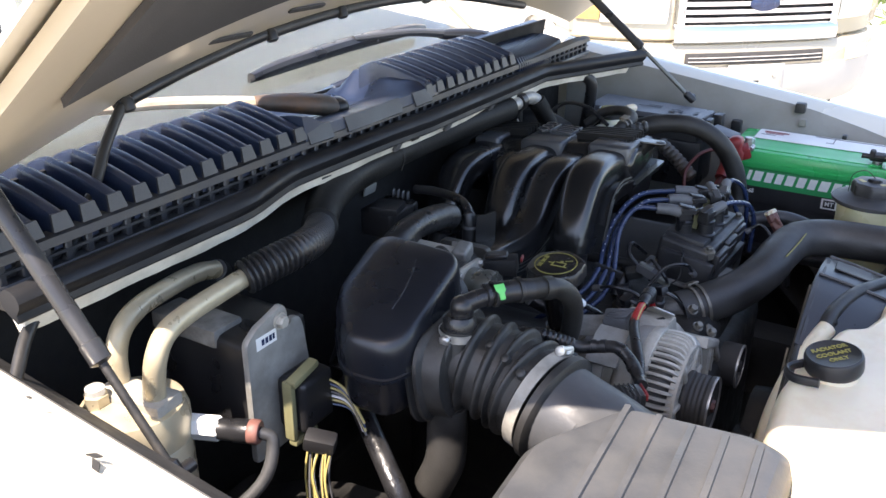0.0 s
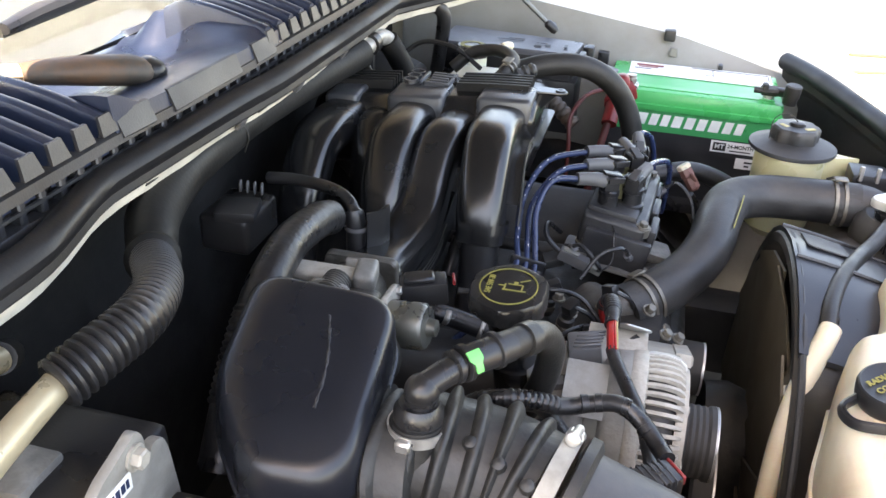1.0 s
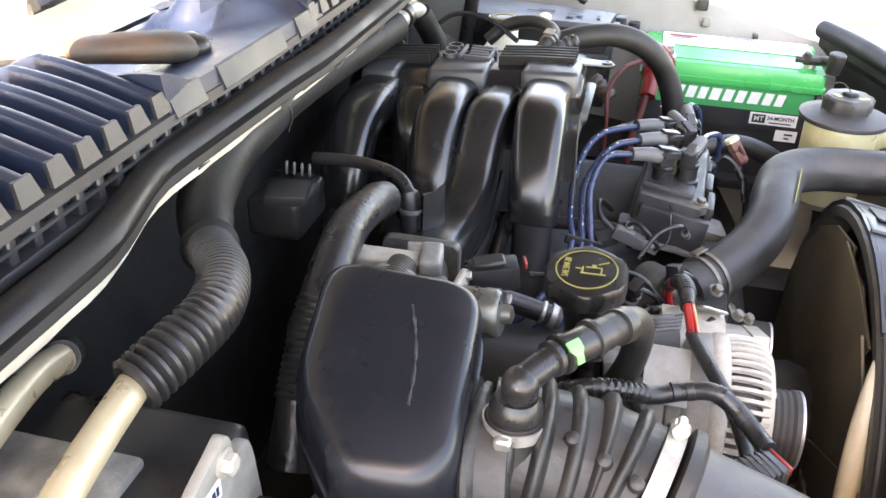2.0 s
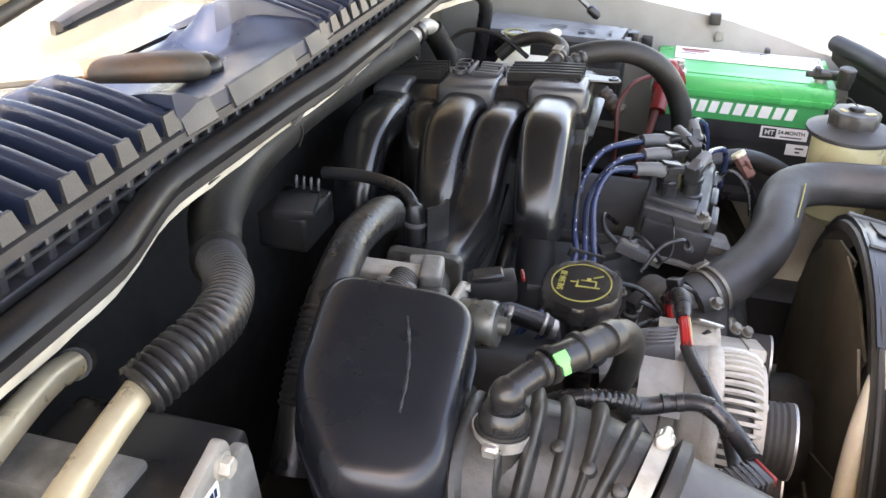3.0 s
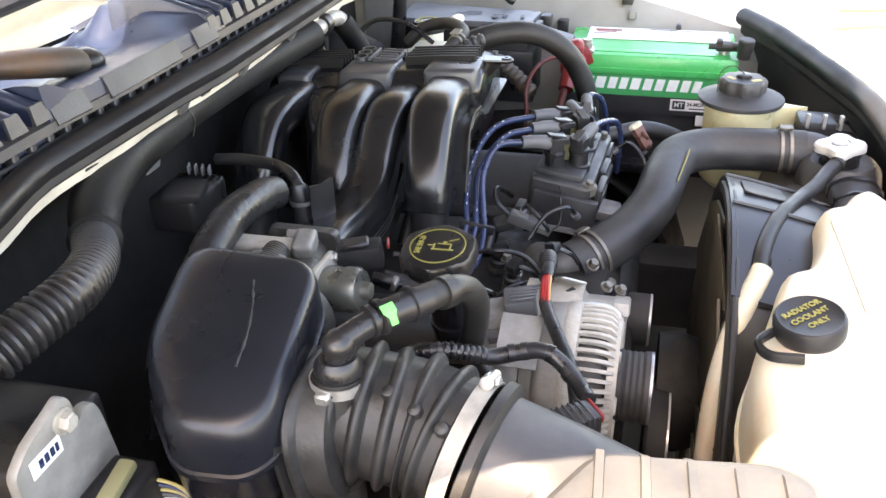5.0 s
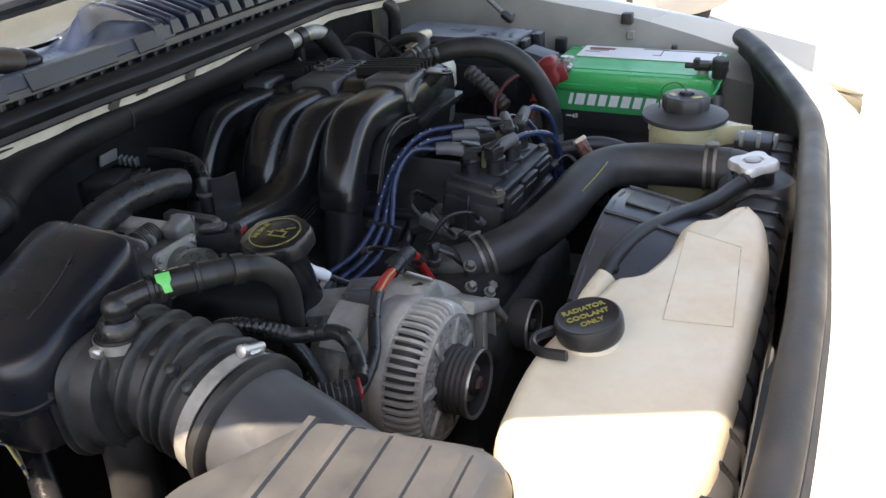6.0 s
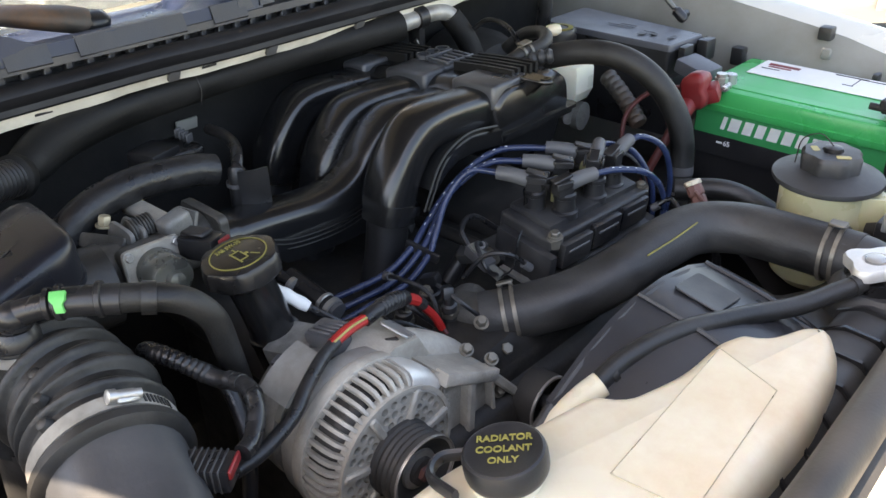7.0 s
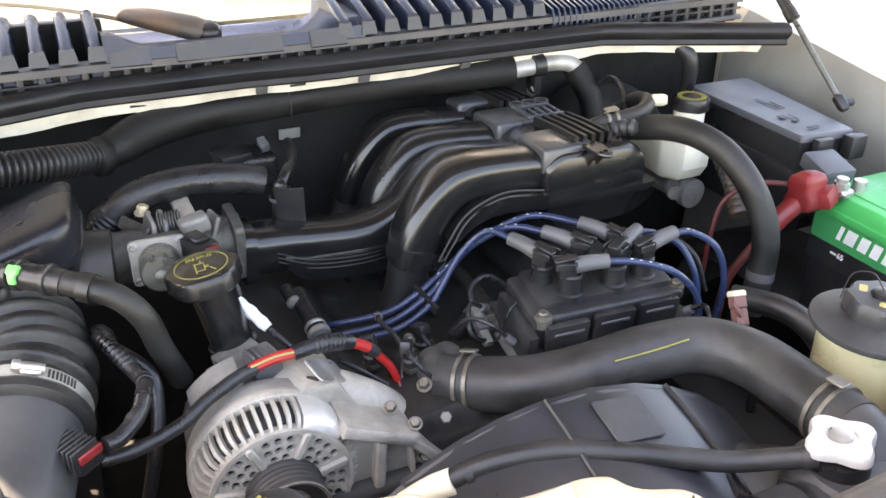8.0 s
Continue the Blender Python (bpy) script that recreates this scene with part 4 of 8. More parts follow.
part("lever", prism([(-0.030, -0.008), (0.02, -0.012), (0.028, 0.006), (-0.028, 0.008)], 0.004, 0.006, 3, (-0.062, 0.822, 0.986), turned(60, 0, 30)), "alu_dark", thr)
part("stop_screw", bolt((-0.078, 0.832, 0.994), (0, 0.2, 1), 0.007, 0.012), "pipe", thr)
part("casting", box((-0.020, 0.845, 0.966), (0.035, 0.06, 0.045), 0.010, 3, turned(0, 0, 5)), "alu_dark", thr)
iac = thing("idle_air_valve", (0.03, 0.836, 0.976), "plated idle air valve canister on a square flange", "valve")
iv = Vector((1.0, -0.06, 0.10)).normalized()
ic = Vector((0.008, 0.837, 0.976))
part("flange", prism([(-0.031, -0.027), (0.031, -0.027), (0.031, 0.027), (-0.031, 0.027)], 0.007, 0.007, 3, ic, basis(iv)), "alu", iac)
part("canister", lathe([(0.021, 0.006), (0.0225, 0.008), (0.0225, 0.040), (0.020, 0.044), (0.009, 0.045), (0.008, 0.053), (0.003, 0.055)], ic, iv, 28), "zinc", iac)
for a in (-1, 1):
    for b2 in (-1, 1):
        part("screw", bolt(ic + basis(iv) @ Vector((0.025 * a, 0.021 * b2, 0.006)), iv, 0.0042, 0.005), "steel", iac)
con = thing("sensor_plug", (0.035, 0.882, 0.992), "black sensor plug with a red lock tab", "plug")
part("body", box((0.035, 0.880, 0.992), (0.046, 0.026, 0.024), 0.003, 2, turned(0, -6, 18)), "seal_dark", con)
part("rib", box((0.030, 0.878, 1.006), (0.03, 0.018, 0.006), 0.002, 1, turned(0, -6, 18)), "plastic", con)
part("lock_tab", box((0.062, 0.889, 1.004), (0.003, 0.016, 0.006), 0.001, 1, turned(0, -6, 18)), "red", con, "red lock tab")
part("wire", tube([(0.066, 0.892, 0.99), (0.09, 0.90, 0.985), (0.105, 0.905, 0.965), (0.11, 0.90, 0.94)], 0.003, 8), "tape", con)

# ---- resonator box ----
res = thing("air_resonator", (0.0, 0.68, 0.98), "large black plastic intake resonator box", "air duct")
RT = [(-0.083, 0.767), (0.050, 0.760), (0.061, 0.614), (0.042, 0.592), (-0.012, 0.588), (-0.070, 0.652)]
RR = [0.030, 0.030, 0.020, 0.018, 0.020, 0.028]


def res_ring(grow, drop):
    """Outline of the box at a depth below its tilted top."""
    c = Vector((-0.005, 0.68))
    out = []
    for p in rpoly([Vector(q) for q in RT], RR, 6):
        q = c + (p - c) * (1 + grow)
        out.append(Vector((q.x, q.y, 1.036 + (q.y - 0.68) * 0.30 - 0.10 * (q.x ** 2) * 4 - drop)))
    return out


part("shell", loft([res_ring(g_, d_) for g_, d_ in ((-0.40, -0.002), (-0.14, -0.001), (-0.09, 0.0008), (-0.055, 0.003), (-0.03, 0.0068), (-0.012, 0.012), (-0.003, 0.019), (0.0, 0.028), (0.005, 0.038), (0.006, 0.041), (0.030, 0.042), (0.030, 0.047), (0.006, 0.048), (-0.02, 0.052), (-0.05, 0.075), (-0.09, 0.092), (-0.13, 0.100), (-0.30, 0.104))]), "reso", res, "", 50)
scuff_rows = []
for i in range(25):
    t = i / 24
    x, y = lerp(0.000, 0.020, t) + 0.004 * math.sin(math.pi * t), lerp(0.724, 0.642, t)
    w = 0.0011 + 0.0005 * math.sin(i * 2.1) + 0.0004 * math.sin(i * 5.3)
    scuff_rows.append([Vector((x + dx, y, 1.0384 + (y - 0.68) * 0.30 - 0.4 * x * x + dz)) for dx, dz in ((-w, 0), (w, 0), (w * 0.6, 0.0004), (-w * 0.6, 0.0004))])
part("scuff", loft(scuff_rows), "scuff", res, "pale dusty scuff")
cuff = []
for f, hw, hh, e in ((0.0, 0.057, 0.052, 0.6), (0.06, 0.062, 0.056, 0.6), (0.14, 0.062, 0.056, 0.6), (0.20, 0.056, 0.052, 0.7), (0.30, 0.061, 0.056, 0.7), (0.40, 0.061, 0.056, 0.75), (0.48, 0.055, 0.053, 0.85), (0.75, 0.0545, 0.054, 0.95), (1.0, 0.054, 0.054, 1.0)):
    c = Vector((0.056, 0.672, 0.952)).lerp(Vector((0.096, 0.673, 0.954)), f)
    cuff.append([c + Vector((0.02 * math.copysign(abs(math.sin(a)) ** e, math.sin(a)) * -0.4, hw * math.copysign(abs(math.cos(a)) ** e, math.cos(a)), hh * math.copysign(abs(math.sin(a)) ** e, math.sin(a)))) for a in [2 * math.pi * k / 40 for k in range(40)]])
part("inlet_cuff", loft(cuff), "rubber_dusty", res, "dusty rubber cuff", 50)
part("throat", tube([(-0.005, 0.70, 0.965), (-0.004, 0.74, 0.975), (0.0, 0.79, 0.974)], 0.042, 20, 6), "rubber", res)

# ---- bellows between resonator and air cleaner ----
bel = thing("intake_bellows", (0.12, 0.68, 0.95), "dusty black rubber intake bellows with a steel clamp", "intake hose")
B0, B1 = Vector((0.066, 0.690, 0.961)), Vector((0.188, 0.686, 0.940))
ax0, ax = Vector((0.985, 0.06, -0.12)).normalized(), Vector((0.95, -0.20, -0.20)).normalized()


def bellows_radius(t):
    """Five full ribs, no two quite alike."""
    k = t * 6 - 0.62
    rib = 0.0085 * max(0, math.sin(2 * math.pi * k)) ** 0.6 * (0.90 + 0.14 * math.sin(2.3 * math.floor(k) + 0.6)) if 0.10 < t < 0.95 else 0
    return lerp(0.051, 0.0555, t) + rib


part("bellows", tube([B0, B0 + ax0 * 0.040, B1 - ax * 0.042, B1], bellows_radius, 40, 36), "rubber_dusty", bel)
part("clamp_band", lathe([(0.0585, -0.0068), (0.0605, -0.0068), (0.0605, 0.0068), (0.0585, 0.0068)], B1, ax, 40, False), "band", bel, "worn steel worm clamp band")
sdir = (Vector((0.2, 0.30, 0.9)) - ax * Vector((0.2, 0.30, 0.9)).dot(ax)).normalized()
sp = B1 + sdir * 0.066
tang = ax.cross(sdir)
part("clamp_screw", join(box(sp - sdir * 0.003, (0.014, 0.018, 0.005), 0.002, 1, face_pose((0, 0, 0), ax, tang).to_3x3()), lathe([(0.0042, -0.011), (0.0042, 0.009)], sp - sdir * 0.002, tang, 12), lathe([(0.0058, 0.009), (0.0058, 0.015), (0.004, 0.016)], sp - sdir * 0.002, tang, 14)), "steel", bel, "bright clamp screw")
part("clamp_slots", join(*[box(B1 + (sdir * math.cos(a) + tang * math.sin(a)) * 0.0608, (0.009, 0.0018, 0.0008), 0, 1, face_pose((0, 0, 0), ax, (tang * math.cos(a) - sdir * math.sin(a))).to_3x3()) for a in [-0.25 - 0.06 * k for k in range(8)]]), "dark", bel)
part("collar", lathe([(0.057, 0.010), (0.064, 0.012), (0.064, 0.020), (0.058, 0.024)], B1, ax, 36), "rubber", bel)
part("nub", join(*[lathe([(0.0065, -0.008), (0.005, -0.0015), (0.0025, 0.0)], B0.lerp(B1, 0.34 + 0.19 * k) + Vector((0, 0.010 - 0.004 * k, 0)) + (Vector((0, -0.35 - 0.1 * k, 0.9)).normalized() * 0.0625), (0, -0.35 - 0.1 * k, 0.9), 10) for k in range(4)]), "rubber_dusty", bel)
part("breather_boss", lathe([(0.026, -0.03), (0.022, -0.012), (0.020, 0.004)], (0.089, 0.672, 1.006), (0, 0.06, 1), 24), "rubber_dusty", bel)

# ---- air cleaner: snout, lid ----
air = thing("air_cleaner", (0.35, 0.56, 0.85), "grey ribbed air cleaner lid with its outlet snout", "air cleaner")
sn = []
for t, p, w, h in ((0, B1 + ax * 0.012, 0.055, 0.055), (0.3, B1 + ax * 0.05, 0.054, 0.053), (0.6, Vector((0.262, 0.672, 0.925)), 0.052, 0.05), (0.8, Vector((0.30, 0.645, 0.915)), 0.07, 0.052), (1, Vector((0.345, 0.60, 0.905)), 0.10, 0.055)):
    b_ = basis((ax * (1 - t) + Vector((0.8, -0.6, -0.1)) * t).normalized())
    e = 1 - 0.35 * t
    sn.append([p + b_ @ Vector((w * math.copysign(abs(math.cos(a)) ** e, math.cos(a)), h * math.copysign(abs(math.sin(a)) ** e, math.sin(a)), 0)) for a in [2 * math.pi * k / 32 for k in range(32)]])
part("snout", loft(sn), "lid_grey", air)
lid = []
LP = [(0.286, 0.672), (0.424, 0.690), (0.452, 0.675), (0.452, 0.40), (0.235, 0.37), (0.225, 0.56)]
for ins, z in ((0.0, 0.86), (0.0, 0.955), (0.004, 0.972), (0.014, 0.983), (0.022, 0.985)):
    c = Vector((0.34, 0.53))
    lid.append([Vector(((c + (p - c) * (1 - ins / 0.12)).x, (c + (p - c) * (1 - ins / 0.12)).y, z)) for p in rpoly([Vector(q) for q in LP], 0.018, 5)])
part("lid", loft(lid), "lid_grey", air, "", 30)
for k in range(5):
    x0 = 0.292 + 0.032 * k
    part("lid_rib", loft([[Vector((x0 + (0.675 - y) * 0.05 + dx, y, z + dz)) for dx, dz in ((-0.0045, -0.004), (-0.0030, 0.0035), (0.0030, 0.0035), (0.0045, -0.004))] for y, z in ((0.672 + 0.003 * k, 0.968), (0.655, 0.985), (0.55, 0.986), (0.42, 0.985))]), "lid_grey", air)
part("base", box((0.34, 0.53, 0.79), (0.22, 0.27, 0.14), 0.02, 3), "plastic", air)
maf = thing("airflow_sensor_plug", (0.275, 0.715, 0.955), "black airflow sensor plug with red lock", "plug")
mr = turned(0, 0, 38)
mc = Vector((0.268, 0.727, 0.946))
part("housing", box(mc, (0.040, 0.026, 0.022), 0.004, 2, mr), "plastic", maf)
for k in range(6):
    part("housing_rib", box(mc + mr @ Vector((-0.014 + 0.0052 * k, 0, 0.0005)), (0.0018, 0.0272, 0.0225), 0.0006, 1, mr), "plastic_grey", maf)
part("lock_tab", box(mc + mr @ Vector((0.0205, 0, 0.007)), (0.003, 0.024, 0.009), 0.001, 1, mr), "red", maf)
part("screw", bolt((0.248, 0.700, 0.956), (0.3, -0.4, 0.8), 0.006, 0.010), "alu_bright", maf)
part("sensor_body", box((0.244, 0.704, 0.944), (0.036, 0.03, 0.026), 0.006, 2, mr), "plastic", maf)

# ---- breather hose with the green clip ----
pcv = thing("breather_hose", (0.12, 0.74, 1.0), "black breather hose with a bright green quick clip", "hose")
part("elbow", join(tube([(0.089, 0.674, 0.998), (0.089, 0.674, 1.012), (0.090, 0.675, 1.032)], 0.0112, 18, 4), lathe([(0.0135 * math.sin(math.pi * i / 12), -0.0135 * math.cos(math.pi * i / 12)) for i in range(1, 12)], (0.0905, 0.676, 1.034), (0, 0, 1), 20), tube([(0.0905, 0.676, 1.036), (0.105, 0.695, 1.041), (0.120, 0.714, 1.043)], 0.0106, 18, 4)), "plastic", pcv)
part("elbow_cap", lathe([(0.019, 0), (0.019, 0.010), (0.015, 0.016)], (0.089, 0.674, 1.008), (0, 0.05, 1), 22), "plastic", pcv)
part("socket", tube([(0.112, 0.704, 1.043), (0.126, 0.722, 1.0425), (0.142, 0.744, 1.040)], 0.0128, 18, 4), "plastic", pcv)
part("hose", tube([(0.136, 0.736, 1.041), (0.152, 0.762, 1.037), (0.164, 0.787, 1.026), (0.170, 0.805, 1.002), (0.166, 0.815, 0.962), (0.15, 0.83, 0.91)], 0.0122, 18, 7), "hose_black", pcv)
part("hose_ring", tube([(0.150, 0.757, 1.038), (0.156, 0.767, 1.036)], 0.0142, 18, 3), "rubber", pcv)
for q, r_ in (((0.0905, 0.676, 1.028), 0.0130), ((0.1085, 0.6995, 1.0427), 0.0134), ((0.114, 0.7065, 1.043), 0.0150), ((0.1325, 0.7315, 1.0418), 0.0152)):
    ax_ = Vector((0.014, 0.018, 0)) if q[2] > 1.035 else Vector((0.1, 0.15, 1))
    part("collar", lathe([(r_ - 0.002, -0.003), (r_, -0.002), (r_, 0.002), (r_ - 0.002, 0.003)], q, ax_, 20), "plastic", pcv)
gd = Vector((0.014, 0.018, 0)).normalized()
gn = Vector((0.35, -0.55, 0.70)).normalized()
gs = Vector((0.30, -0.75, -0.55))
gs = (gs - gd * gs.dot(gd)).normalized()
gc = Vector((0.118, 0.7115, 1.043))
part("green_clip", join(loft([[gc + gd * u_ * (1 - 0.45 * (i_ > 2)) + (gn * math.cos(0.24 * i_ - 0.3) + gs * math.sin(0.24 * i_ - 0.3)) * r_ for u_, r_ in ((-0.0065, 0.0135), (0.0055, 0.0135), (0.0055, 0.0162), (-0.0065, 0.0162))] for i_ in range(6)])), "green_clip", pcv, "bright green plastic clip")
part("clamp", lathe([(0.0215, -0.004), (0.0228, -0.004), (0.0228, 0.005), (0.0215, 0.005)], (0.089, 0.672, 1.003), (0, 0.05, 1), 24, False), "steel", pcv, "steel spring clamp")
part("clamp_ear", box((0.085, 0.648, 1.003), (0.012, 0.008, 0.010), 0.002, 1), "steel", pcv)

# ---- oil filler ----
oil = thing("oil_filler", (0.125, 0.875, 0.90), "black oil filler neck with a printed cap", "oil filler")
oax = Vector((-0.05, -0.13, 1)).normalized()
oc = Vector((0.120, 0.871, 1.000))
cap = []
for r, h in ((0.034, -0.004), (0.0365, 0.0), (0.0365, 0.014), (0.0345, 0.0175), (0.030, 0.0185), (0.001, 0.0185)):
    b_ = basis(oax)
    cap.append([oc + b_ @ Vector((max(r, 1e-5) * (1 + (0.055 * (math.cos(6 * a) > 0.55) if 0.0 <= h < 0.018 else 0)) * math.cos(a), max(r, 1e-5) * (1 + (0.055 * (math.cos(6 * a) > 0.55) if 0.0 <= h < 0.018 else 0)) * math.sin(a), h)) for a in [2 * math.pi * k / 48 for k in range(48)]])
capo = part("cap", loft(cap), "plastic", oil, "black screw cap with yellow print")
capm = face_pose(oc + oax * 0.0192, (1.0, -0.03, 0.05), (0.03, 1.0, 0.13))
ringb = lathe([(0.0262, 0), (0.0275, 0), (0.0275, 0.0006), (0.0262, 0.0006)], oc + oax * 0.0186, oax, 40, False)
part("print_ring", ringb, "yellow", capo)
writing("SAE 5W-30", 0.0085, capm @ Matrix.Translation((-0.0175, 0.0, 0)) @ Matrix.Rotation(radians(90), 4, "Z"), "yellow", capo, width=0.027)
can = join(slab(0.006, -0.006, 0.022, 0.0016, capm), slab(0.006, 0.003, 0.014, 0.0014, capm), slab(-0.0035, -0.002, 0.0015, 0.010, capm), slab(0.013, -0.0015, 0.0014, 0.009, capm),
           slab(0.017, 0.0025, 0.010, 0.0013, capm @ Matrix.Rotation(radians(28), 4, "Z")), slab(-0.007, 0.0, 0.006, 0.0012, capm), slab(0.006, 0.0055, 0.004, 0.003, capm))
part("oil_can_print", can, "yellow", capo)
part("neck", tube([oc + oax * -0.002, (0.126, 0.882, 0.955), (0.133, 0.892, 0.90), (0.14, 0.905, 0.84)], lambda t: 0.0225 if t < 0.55 else 0.0245, 20, 6), "mani", oil)
part("neck_ring", lathe([(0.0235, -0.004), (0.026, -0.003), (0.026, 0.003), (0.0235, 0.004)], (0.1305, 0.888, 0.924), oax, 24), "mani", oil)

# ---- alternator ----
alt = thing("alternator", (0.23, 0.882, 0.87), "cast aluminium alternator with cooling slots and pulley", "alternator")
AC = Vector((0.210, 0.893, 0.863))
part("rear_housing", lathe([(0.045, -0.055), (0.062, -0.050), (0.068, -0.036), (0.070, 0.0), (0.078, 0.010), (0.083, 0.02)], AC, (1, 0, 0), 48), "alu_grey", alt)
part("front_body", lathe([(0.080, 0.018), (0.084, 0.044), (0.081, 0.053), (0.076, 0.058), (0.070, 0.060), (0.03, 0.060)], AC, (1, 0, 0), 48), "dark", alt)
part("shoulder", lathe([(0.079, 0.010), (0.086, 0.012), (0.0892, 0.016), (0.0902, 0.024), (0.0895, 0.029), (0.084, 0.031), (0.079, 0.030)], AC, (1, 0, 0), 56), "alu", alt, "smooth pale cast shoulder")
# fingers round the shoulder, spokes and pierced sectors on the face
for k in range(52):
    a = 2 * math.pi * (k + 0.5) / 52
    if 0.098 < (a / (2 * math.pi)) < 0.196:
        continue
    c, s = math.cos(a), math.sin(a)
    ring = []
    for r, h in ((0.0870, 0.026), (0.0893, 0.036), (0.0893, 0.050), (0.0868, 0.060), (0.081, 0.0655), (0.072, 0.068)):
        w = 0.0024 * r / 0.087
        p = AC + Vector((h, r * c, r * s))
        tv, ov = Vector((0, -s, c)), Vector((0.6, 0.8 * c, 0.8 * s))
        ring.append([p - tv * w - ov * 0.006, p + tv * w - ov * 0.006, p + tv * w * 0.8, p - tv * w * 0.8])
    part("finger", loft(ring), "alu", alt)
for a0, a1 in ((0.1, 0.194),):
    rows = []
    for i in range(7):
        a = 2 * math.pi * lerp(a0, a1, i / 6)
        rows.append([AC + Vector((h, r * math.cos(a), r * math.sin(a))) for r, h in ((0.0880, 0.027), (0.0900, 0.036), (0.0900, 0.050), (0.0875, 0.061), (0.082, 0.067), (0.070, 0.0695), (0.070, 0.062), (0.08, 0.052))])
    part("solid_bridge", loft(rows), "alu_bright", alt)


def annulus(r0, r1, h0, h1, seg=48):
    return lathe([(r0, h0), (r1, h0), (r1, h1), (r0, h1), (r0, h0)], AC, (1, 0, 0), seg, False)


part("rim", annulus(0.072, 0.077, 0.060, 0.070), "alu", alt)
part("inner_rim", annulus(0.026, 0.033, 0.060, 0.072), "alu", alt)
for k in range(7):
    a = 2 * math.pi * (k + 0.25) / 7
    part("spoke", box(AC + Vector((0.069, 0.052 * math.cos(a), 0.052 * math.sin(a))), (0.006, 0.042, 0.009), 0.002, 1, Matrix.Rotation(a, 3, "X")), "alu", alt)


def pierced_face():
    """Annular face plate with rows of round holes, and the walls of the holes."""
    bm = bmesh.new()
    loops = [(0, 0, 0.028, 40), (0, 0, 0.0745, 64)]
    for k in range(7):
        for r, n_, sp in ((0.042, 2, 0.29), (0.0525, 3, 0.225), (0.064, 3, 0.20)):
            for q in range(n_):
                a = 2 * math.pi * (k + 0.75) / 7 + (q - (n_ - 1) / 2) * sp
                loops.append((r * math.cos(a), r * math.sin(a), 0.0044, 12))
    edges, walls = [], []
    for cy, cz, r, n_ in loops:
        vs = [bm.verts.new(AC + Vector((0.068, cy + r * math.cos(2 * math.pi * q / n_), cz + r * math.sin(2 * math.pi * q / n_)))) for q in range(n_)]
        edges += [bm.edges.new((vs[q], vs[(q + 1) % n_])) for q in range(n_)]
        walls.append(vs)
    bmesh.ops.triangle_fill(bm, use_beauty=True, use_dissolve=False, edges=edges)
    for vs in walls:
        back = [bm.verts.new(v.co - Vector((0.006, 0, 0))) for v in vs]
        for q in range(len(vs)):
            bm.faces.new((vs[q], vs[(q + 1) % len(vs)], back[(q + 1) % len(vs)], back[q]))
    return bm


part("face_plate", pierced_face(), "alu", alt, "pierced face plate")
part("hub", lathe([(0.03, 0.06), (0.024, 0.08), (0.02, 0.085)], AC, (1, 0, 0), 24), "alu", alt)
pulley = part("pulley", lathe([(0.012, 0.078), (0.0420, 0.078), (0.0445, 0.080), (0.0445, 0.084), (0.0420, 0.086), (0.0435, 0.089), (0.0420, 0.092), (0.0435, 0.095), (0.0420, 0.098), (0.0435, 0.101), (0.0420, 0.104), (0.0445, 0.107), (0.0445, 0.113), (0.0430, 0.114), (0.0400, 0.112), (0.024, 0.104), (0.016, 0.104), (0.016, 0.112), (0.004, 0.112)], AC, (1, 0, 0), 40), "dark", alt, "dark grooved pulley")
part("pulley_lip", lathe([(0.040, 0.1125), (0.0442, 0.1145), (0.0446, 0.112), (0.040, 0.1105)], AC, (1, 0, 0), 40, False), "steel", pulley)
part("hub_face", lathe([(0.024, 0.1035), (0.023, 0.1065), (0.013, 0.1065)], AC, (1, 0, 0), 28), "steel", pulley, "grey steel pulley hub")
part("nut", lathe([(0.010, 0.106), (0.010, 0.114), (0.0085, 0.116), (0.005, 0.116), (0.0045, 0.113)], AC, (1, 0, 0), 6), "red_nut", pulley, "faded red shaft nut")
part("mid_body", lathe([(0.070, 0.004), (0.082, 0.010), (0.0865, 0.016), (0.0880, 0.030), (0.0880, 0.046)], AC, (1, 0, 0), 48), "alu_grey", alt, "smooth cast middle")
AHEAD = ("finger", "solid_bridge", "rim", "inner_rim", "spoke", "face_plate", "hub", "shoulder", "front_body")
for ob in list(alt.children):
    kind_ = ob.name.split(".")[0]
    k, fwd = (0.84, 0.008) if kind_ == "pulley" else (0.90, 0.018 if kind_ in AHEAD else 0.0)
    c = AC - alt.location
    for v in [v for o_ in (ob, *ob.children) for v in o_.data.vertices]:
        v.co.x, v.co.y, v.co.z = v.co.x + fwd, c.y + (v.co.y - c.y) * k, c.z + (v.co.z - c.z) * k
part("mount_ear", loft([[Vector(p) for p in ((x, 0.90, 0.925), (x, 0.935, 0.940), (x, 0.965, 0.935), (x, 0.978, 0.91), (x, 0.955, 0.89), (x, 0.91, 0.89))] for x in (0.195, 0.255)]), "alu", alt)
part("bracket_arm", tube([(0.225, 0.945, 0.918), (0.232, 0.985, 0.898), (0.238, 1.022, 0.868), (0.242, 1.045, 0.82)], 0.024, 16, 6, 0.9), "alu", alt, "cast mounting arm")
part("bracket_web", loft([[Vector(p) for p in ((x, 0.955, 0.918), (x, 1.025, 0.885), (x, 1.082, 0.815), (x, 1.06, 0.765), (x, 0.96, 0.79))] for x in (0.236, 0.290)]), "alu", alt)


